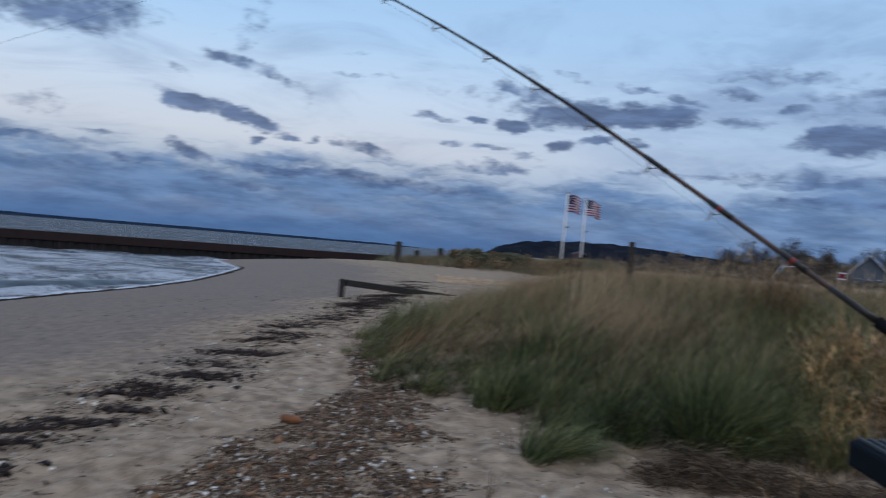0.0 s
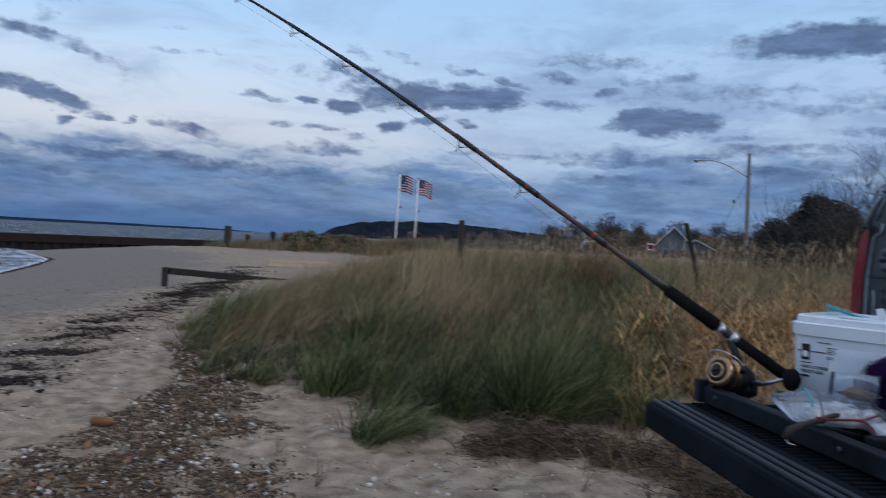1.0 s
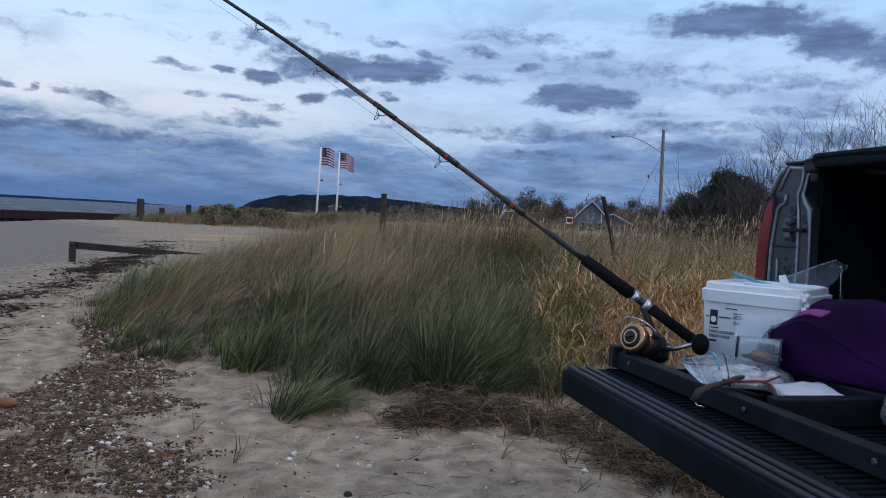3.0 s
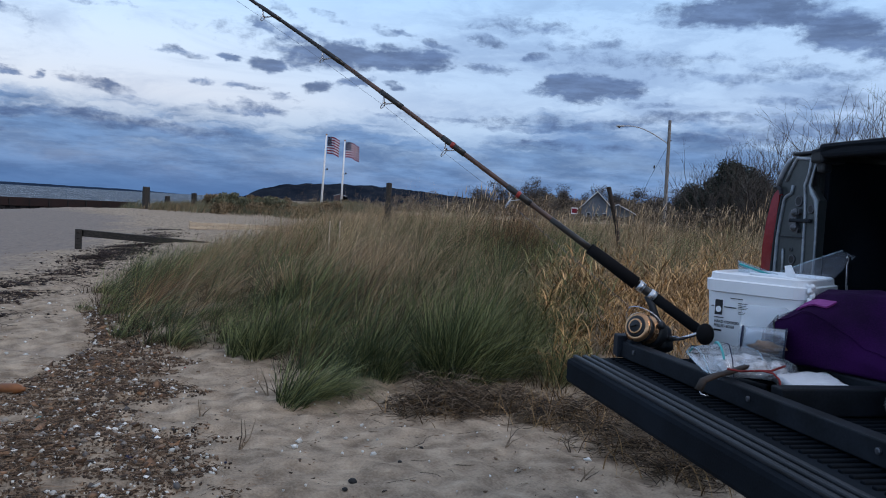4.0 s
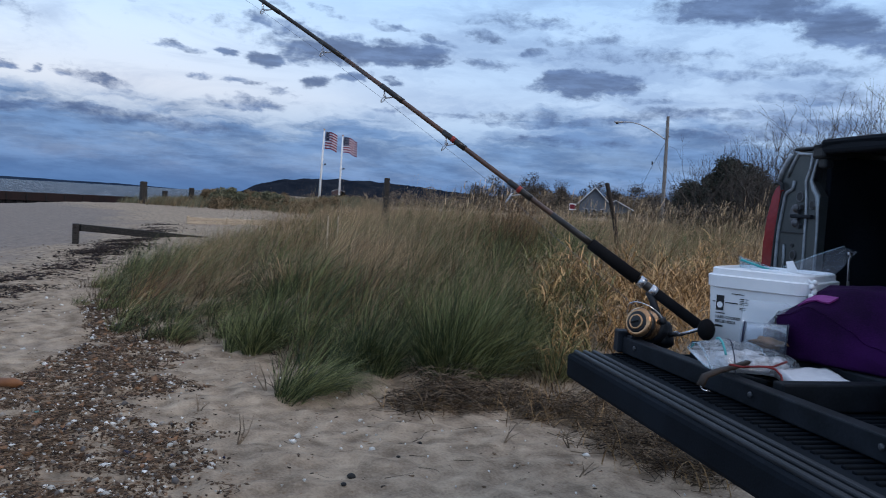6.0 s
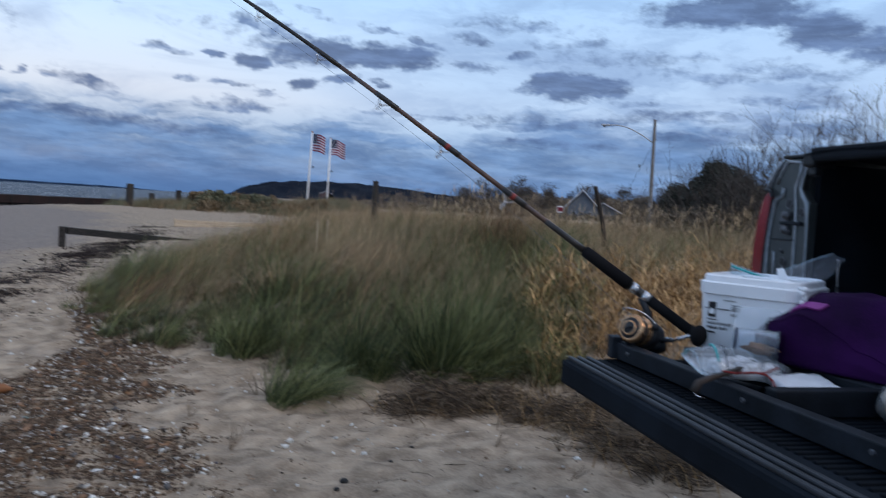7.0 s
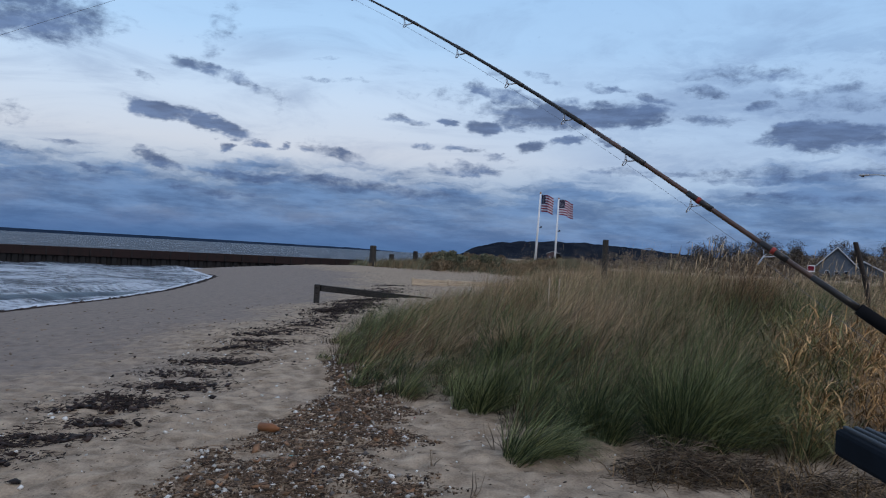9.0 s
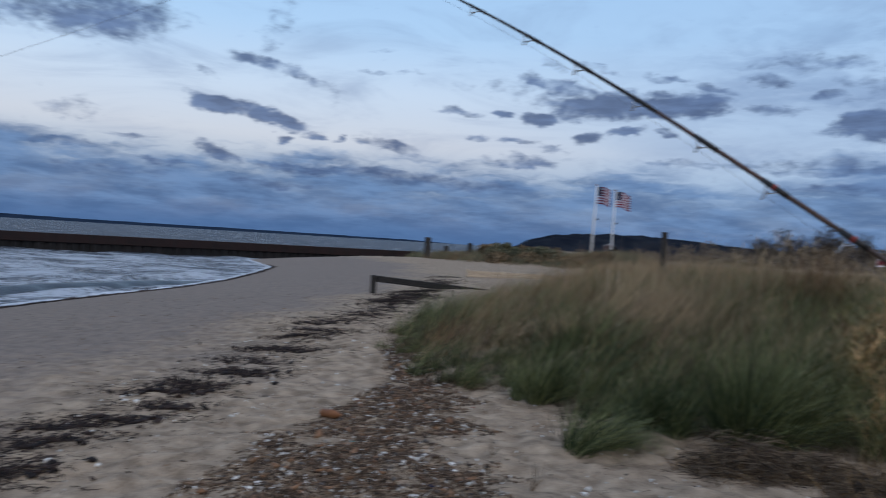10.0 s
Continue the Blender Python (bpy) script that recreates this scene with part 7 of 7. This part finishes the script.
def build_cooler():
    """Soft purple lunch bag lying on the rack, its end panel edged with piping."""
    yaw = -68
    L, Dp, H = 0.40, 0.20, 0.182
    p = thing("cooler_bag", pose(1.450, 1.318, GATE + 0.063, 0, 0, yaw), "dark purple soft cooler bag with a pink tag", "bag")   # local x along the bag
    n, k = 36, 44
    def skin(s, a):
        """s along the bag, a round it: 0 front foot, 0.5 ridge, 1 back foot."""
        top = H * float(np.interp(s, (0, 0.10, 0.28, 0.45, 1.0), (0.52, 0.74, 1.0, 1.02, 0.90)))
        fold = top * float(np.interp(s, (0, 0.3, 0.55, 0.8, 1.0), (0.80, 0.66, 0.46, 0.22, 0.12)))
        w = Dp / 2 * float(np.interp(s, (0, 0.05, 0.2, 0.8, 1.0), (0.62, 0.84, 1.0, 1.0, 0.8)))
        ys = (-w * 0.96, -w, -w * 0.92, -w * 0.30, w * 0.30, w * 0.90, w, w * 0.95)
        zs = (0.0, fold * 0.5, fold, top * 0.96, top, top * 0.80, top * 0.4, 0.0)
        knots = (0, 0.13, 0.28, 0.47, 0.58, 0.76, 0.9, 1.0)
        q = Vector((-L / 2 + L * s, float(np.interp(a, knots, ys)), float(np.interp(a, knots, zs))))
        e = 0.010 * noise.noise(q * 9 + Vector((3, 0, 0))) + 0.006 * noise.noise(q * 22) + 0.003 * abs(noise.noise(q * 40))
        return Vector((q.x + 0.01 * noise.noise(q * 11 + Vector((0, 7, 0))), q.y - e * (0.4 if a < 0.5 else -0.4), max(0, q.z + e * min(1, q.z / 0.05))))
    bm = bmesh.new()
    rings = [[bm.verts.new(skin(i / n, j / k)) for j in range(k + 1)] for i in range(n + 1)]
    for a, b in zip(rings, rings[1:]):
        for j in range(k): bm.faces.new((a[j], b[j], b[j + 1], a[j + 1]))
        bm.faces.new((a[k], b[k], b[0], a[0]))
    bm.faces.new(rings[-1])
    bmesh.ops.smooth_vert(bm, verts=bm.verts[:], factor=0.35, use_axis_x=True, use_axis_y=True, use_axis_z=True)
    part("body", bm, M_PURPLE, p, "", True)
    # end panel, set in behind its piping
    bm = bmesh.new()
    loop = [skin(0.0, j / k) for j in range(k + 1)]
    mid = sum(loop, Vector()) / len(loop) + Vector((0.012, 0, 0))
    outer = [bm.verts.new(v) for v in loop]; inner = [bm.verts.new(v.lerp(mid, 0.3) + Vector((0.010, 0, 0))) for v in loop]; c = bm.verts.new(mid)
    for j in range(k):
        bm.faces.new((outer[j + 1], outer[j], inner[j], inner[j + 1])); bm.faces.new((inner[j + 1], inner[j], c))
    part("end_panel", bm, M_SLATE, p, "slate-grey recessed end panel", True)
    bm = bmesh.new(); tube(bm, loop + [loop[0]], 0.0055, 8, False)
    part("piping", bm, M_PURPLE, p, "thick purple piping round the end", True)
    bm = bmesh.new(); tube(bm, [skin(0.085, j / k) + Vector((0, 0, 0.001)) for j in range(k + 1)], 0.0026, 6, False)
    part("edge_seam", bm, M_BLACK, p, "dark stitched seam", True)
    bm = bmesh.new(); tube(bm, [skin(0.09 + 0.88 * i / 30, 0.28) + Vector((0, -0.001, 0.001)) for i in range(31)], 0.0011, 6)
    part("fold_seam", bm, M_PURPLE, p, "", True)
    bm = bmesh.new()
    g = [[bm.verts.new(skin(0.20 + 0.17 * i / 5 + 0.03 * jj, 0.345 + 0.055 * jj) + Vector((0, -0.004, 0.005))) for i in range(6)] for jj in (0, 0.33, 0.66, 1)]
    for j in range(3):
        for i in range(5): bm.faces.new((g[j][i], g[j][i + 1], g[j + 1][i + 1], g[j + 1][i]))
    r = bmesh.ops.extrude_face_region(bm, geom=bm.faces[:])
    bmesh.ops.translate(bm, vec=(0, 0.002, -0.004), verts=[v for v in r["geom"] if isinstance(v, bmesh.types.BMVert)])
    part("tag", bm, M_PINK, p, "pink fabric tag")


build_cooler()


def build_zip_bag():
    """A flat zip-top bag lying open on the rack: two films joined along their sides."""
    p = thing("zip_bag", Matrix.Identity(4), "open clear zip-top plastic bag of pale bait with a teal seal", "plastic bag")
    ts = (0.0, 0.28, 0.6, 0.85, 1.0)
    far = ((1.057, 1.422, 0.958), (1.140, 1.430, 0.955), (1.235, 1.435, 0.940), (1.310, 1.425, 0.928), (1.345, 1.415, 0.922))
    near = ((1.062, 1.345, 0.926), (1.095, 1.322, 0.924), (1.170, 1.302, 0.922), (1.250, 1.312, 0.922), (1.295, 1.332, 0.922))
    rise = (0.030, 0.046, 0.040, 0.026, 0.012)
    def at(rows, s): return Vector([float(np.interp(s, ts, [v[i] for v in rows])) for i in range(3)])
    def film(s, a, seed=2.0):
        """s from the mouth to the tail; a: 0 far seam, 0.5 near seam over the top, 1 back under the bottom."""
        u, v = at(far, s), at(near, s)
        k = a * 2 if a < 0.5 else 2 - a * 2
        q = u.lerp(v, k)
        lift = float(np.interp(s, ts, rise)) * math.sin(math.pi * k) ** 0.8
        e = 0.0050 * noise.noise(q * 30 + Vector((seed, a * 3, 0))) + 0.0035 * noise.noise(q * 70 + Vector((0, seed, a * 5)))
        q.z = q.z + lift + e if a < 0.5 else max(q.z - 0.15 * lift + 0.3 * e, 0.921)
        return q
    bm = bmesh.new(); n, k = 30, 36
    rings = [[bm.verts.new(film(i / n, j / k)) for j in range(k)] for i in range(n + 1)]
    for a, b in zip(rings, rings[1:]):
        for j in range(k): bm.faces.new((a[j], a[(j + 1) % k], b[(j + 1) % k], b[j]))
    part("film", bm, M_FILM2, p, "", True)
    bm = bmesh.new()
    for i, (x, y, z, s) in enumerate(((1.150, 1.385, 0.940, 0.030), (1.175, 1.345, 0.938, 0.032), (1.205, 1.385, 0.938, 0.030), (1.225, 1.345, 0.934, 0.026), (1.130, 1.360, 0.936, 0.022), (1.260, 1.370, 0.932, 0.022))):
        lump(bm, (x, y, z), (s * 1.2, s * 1.1, s * 0.62), i * 2.3, 0.38)
    part("bait", bm, M_BAITWRAP, p, "pale wrapped bait", True)
    for s, a0, a1, r, m, lab in ((0.0, 0.0, 1.0, 0.0014, M_FILMBLUE, "thick clear lip"), (0.03, 0.0, 0.08, 0.0022, M_TEAL, "end of the teal seal"), (0.24, 0.12, 0.42, 0.0028, M_TEAL, "teal zip seal"), (0.33, 0.12, 0.5, 0.0012, M_FLAGBLUE, "dark blue zip ridge"), (0.62, 0.08, 0.45, 0.0010, M_FILMBLUE, "blue crease")):
        bm = bmesh.new(); tube(bm, [film(s, a0 + (a1 - a0) * i / 24) + Vector((0, 0, 0.0012)) for i in range(25)], r, 6, False)
        part("seal", bm, m, p, lab, True)


build_zip_bag()


def build_small_load():
    bm = bmesh.new(); film_sheet(bm, (1.185, 1.215, GATE + 0.050), (0.140, -0.005, 0.0), (0.035, 0.115, 0.010), 20, 12, 0.0035, 3.0)
    r = bmesh.ops.extrude_face_region(bm, geom=bm.faces[:])
    bmesh.ops.translate(bm, vec=(0, 0, -0.02), verts=[v for v in r["geom"] if isinstance(v, bmesh.types.BMVert)])
    tagged(link("paper_wrap", bm, M_PAPER, smooth=True), "crumpled white paper wrap on the tailgate rack", "paper")
    # old leather strap over the bar
    st = thing("knife_sheath", Matrix.Identity(4), "dark brown leather strap draped over the black rack", "strap")
    bm = bmesh.new()
    path = [Vector(v) for v in ((1.004, 1.300, 0.902), (1.014, 1.300, 0.922), (1.045, 1.300, 0.932), (1.100, 1.316, 0.937), (1.155, 1.335, 0.944), (1.205, 1.355, 0.952))]
    for a, w in ((0, 0.0088),):
        vs = []
        for i, q in enumerate(path):
            d = (path[min(i + 1, 5)] - path[max(i - 1, 0)]).normalized(); sd = d.cross(Vector((0, 0, 1))).normalized(); up = sd.cross(d)
            ww = w * (1.3 - 0.12 * i)
            vs.append([bm.verts.new(q + sd * ww - up * 0.002), bm.verts.new(q + sd * ww * 0.8 + up * 0.004), bm.verts.new(q - sd * ww * 0.8 + up * 0.004), bm.verts.new(q - sd * ww - up * 0.002)])
        for r0, r1 in zip(vs, vs[1:]):
            for j in range(4): bm.faces.new((r0[j], r0[(j + 1) % 4], r1[(j + 1) % 4], r1[j]))
        bm.faces.new(vs[0]); bm.faces.new(vs[-1][::-1])
    part("strap", bm, M_LEATHER, st, "", True)
    bm = bmesh.new(); tube(bm, [(1.004, 1.298, 0.903), (1.004, 1.290, 0.896), (1.016, 1.282, 0.894)], 0.002, 6)
    part("hook", bm, M_CHROME, st, "bright bent hook", True)
    bm = bmesh.new(); tube(bm, [(1.07, 1.297, 0.947), (1.10, 1.288, 0.943), (1.135, 1.285, 0.945), (1.17, 1.282, 0.944), (1.225, 1.302, 0.950)], 0.0024, 6)
    tube(bm, [(1.10, 1.288, 0.944), (1.14, 1.272, 0.947), (1.158, 1.262, 0.944), (1.162, 1.248, 0.934), (1.156, 1.234, 0.920)], 0.0024, 6)
    tagged(link("cord", bm, M_REDCORD, smooth=True), "thin dark red cord lying across the bags", "cord")
    # clear cup of bait beside the pail
    cup = thing("bait_cup", pose(1.262, 1.420, 0.985, 0, 92, -44), "clear plastic cup of brown bait lying by the pail", "cup")
    bm = bmesh.new(); lathe(bm, [(0.004, -0.05), (0.026, -0.05), (0.028, -0.047), (0.031, 0.0), (0.034, 0.05), (0.036, 0.052), (0.033, 0.051), (0.030, 0.0), (0.027, -0.046)], 28)
    w = part("cup_wall", bm, M_FILMTHIN, cup, "", True)
    for z, r in ((-0.044, 0.0288), (0.049, 0.0345)):
        bm = bmesh.new(); lathe(bm, [(r, z - 0.0015), (r + 0.0012, z), (r, z + 0.0015)], 28)
        part("ring", bm, M_FLAGBLUE, w, "dark blue ring", True)
    bm = bmesh.new(); lump(bm, (0.014, 0, 0.012), (0.012, 0.018, 0.034), 4, 0.5)
    part("bait", bm, M_LEAF, cup, "brown bait", True)
    # plastic in and around the pail
    bag = thing("clear_bag", Matrix.Identity(4), "crumpled clear plastic bag hanging out behind the pail lid", "plastic bag")
    bm = bmesh.new()
    a, b, c, d = (Vector(v) for v in ((1.418, 1.548, 1.138), (1.572, 1.517, 1.200), (1.606, 1.500, 1.188), (1.490, 1.460, 1.122)))
    rows = []
    for j in range(13):
        rows.append([])
        for i in range(23):
            u, v = i / 22, j / 12
            q = a.lerp(b, u).lerp(d.lerp(c, u), v)
            w = noise.noise(Vector((u * 2.2, v * 6.0, 7))) + 0.4 * noise.noise(Vector((u * 6, v * 13, 2)))
            rows[-1].append(bm.verts.new(q + Vector((0.5, 0.8, 0.2)) * 0.011 * w))
    for r0, r1 in zip(rows, rows[1:]):
        for i in range(22): bm.faces.new((r0[i], r0[i + 1], r1[i + 1], r1[i]))
    part("film", bm, M_FILMHAZE, bag, "", True)
    bm = bmesh.new(); tube(bm, [(1.418, 1.548, 1.139), (1.47, 1.538, 1.160), (1.53, 1.526, 1.184), (1.578, 1.517, 1.201)], 0.0014, 6)
    part("hem", bm, M_FILMBLUE, bag, "thicker pale hem of the bag", True)
    tb = thing("teal_bag", Matrix.Identity(4), "blue-tinted zip bag sticking up behind the pail", "plastic bag")
    bm = bmesh.new(); film_sheet(bm, (1.41, 1.705, 1.155), (0.085, -0.06, -0.03), (0.01, -0.005, -0.075), 10, 6, 0.006, 9.0)
    part("film", bm, M_FILMBLUE, tb, "", True)
    bm = bmesh.new(); tube(bm, [(1.413, 1.70, 1.145), (1.45, 1.672, 1.131), (1.495, 1.64, 1.114)], 0.0035, 6)
    part("seal", bm, M_TEAL, tb, "teal zip seal", True)
    wr = thing("loose_wrap", Matrix.Identity(4), "crumpled clear wrap leaning on the pail front", "plastic wrap")
    bm = bmesh.new(); film_sheet(bm, (1.235, 1.470, 0.905), (0.090, -0.085, 0.0), (0.035, 0.035, 0.155), 12, 12, 0.016, 11.0)
    part("film", bm, M_FILM, wr, "", True)
    # bent metal hook inside the bed
    bm = bmesh.new(); tube(bm, [(1.585, 1.50, 0.90), (1.575, 1.49, 1.08), (1.565, 1.485, 1.165), (1.56, 1.475, 1.185), (1.545, 1.47, 1.185)], 0.003, 8)
    tagged(link("gaff_hook", bm, M_CHROME, smooth=True), "bright bent metal hook standing in the truck bed", "hook")
    # bag of bait and pipe end farther along the tailgate
    bb = thing("bait_bag", pose(1.345, 1.075, GATE + 0.006), "knotted clear bag of brown bait on the tailgate", "plastic bag")
    bm = bmesh.new(); lump(bm, (0, 0, 0.046), (0.052, 0.05, 0.044), 3, 0.15)
    part("bait", bm, M_BAIT, bb, "", True)
    bm = bmesh.new(); lump(bm, (0, 0, 0.050), (0.060, 0.058, 0.050), 8, 0.22)
    part("film", bm, M_FILM2, bb, "", True)
    bm = bmesh.new(); lathe(bm, [(0.017, 0), (0.021, 0), (0.021, 0.30), (0.017, 0.30)], 24, pose(1.40, 1.165, 0.965, 84, 0, 62))
    tagged(link("plastic_pipe", bm, M_PAIL, smooth=True), "short white plastic pipe lying in the truck bed", "pipe")


build_small_load()
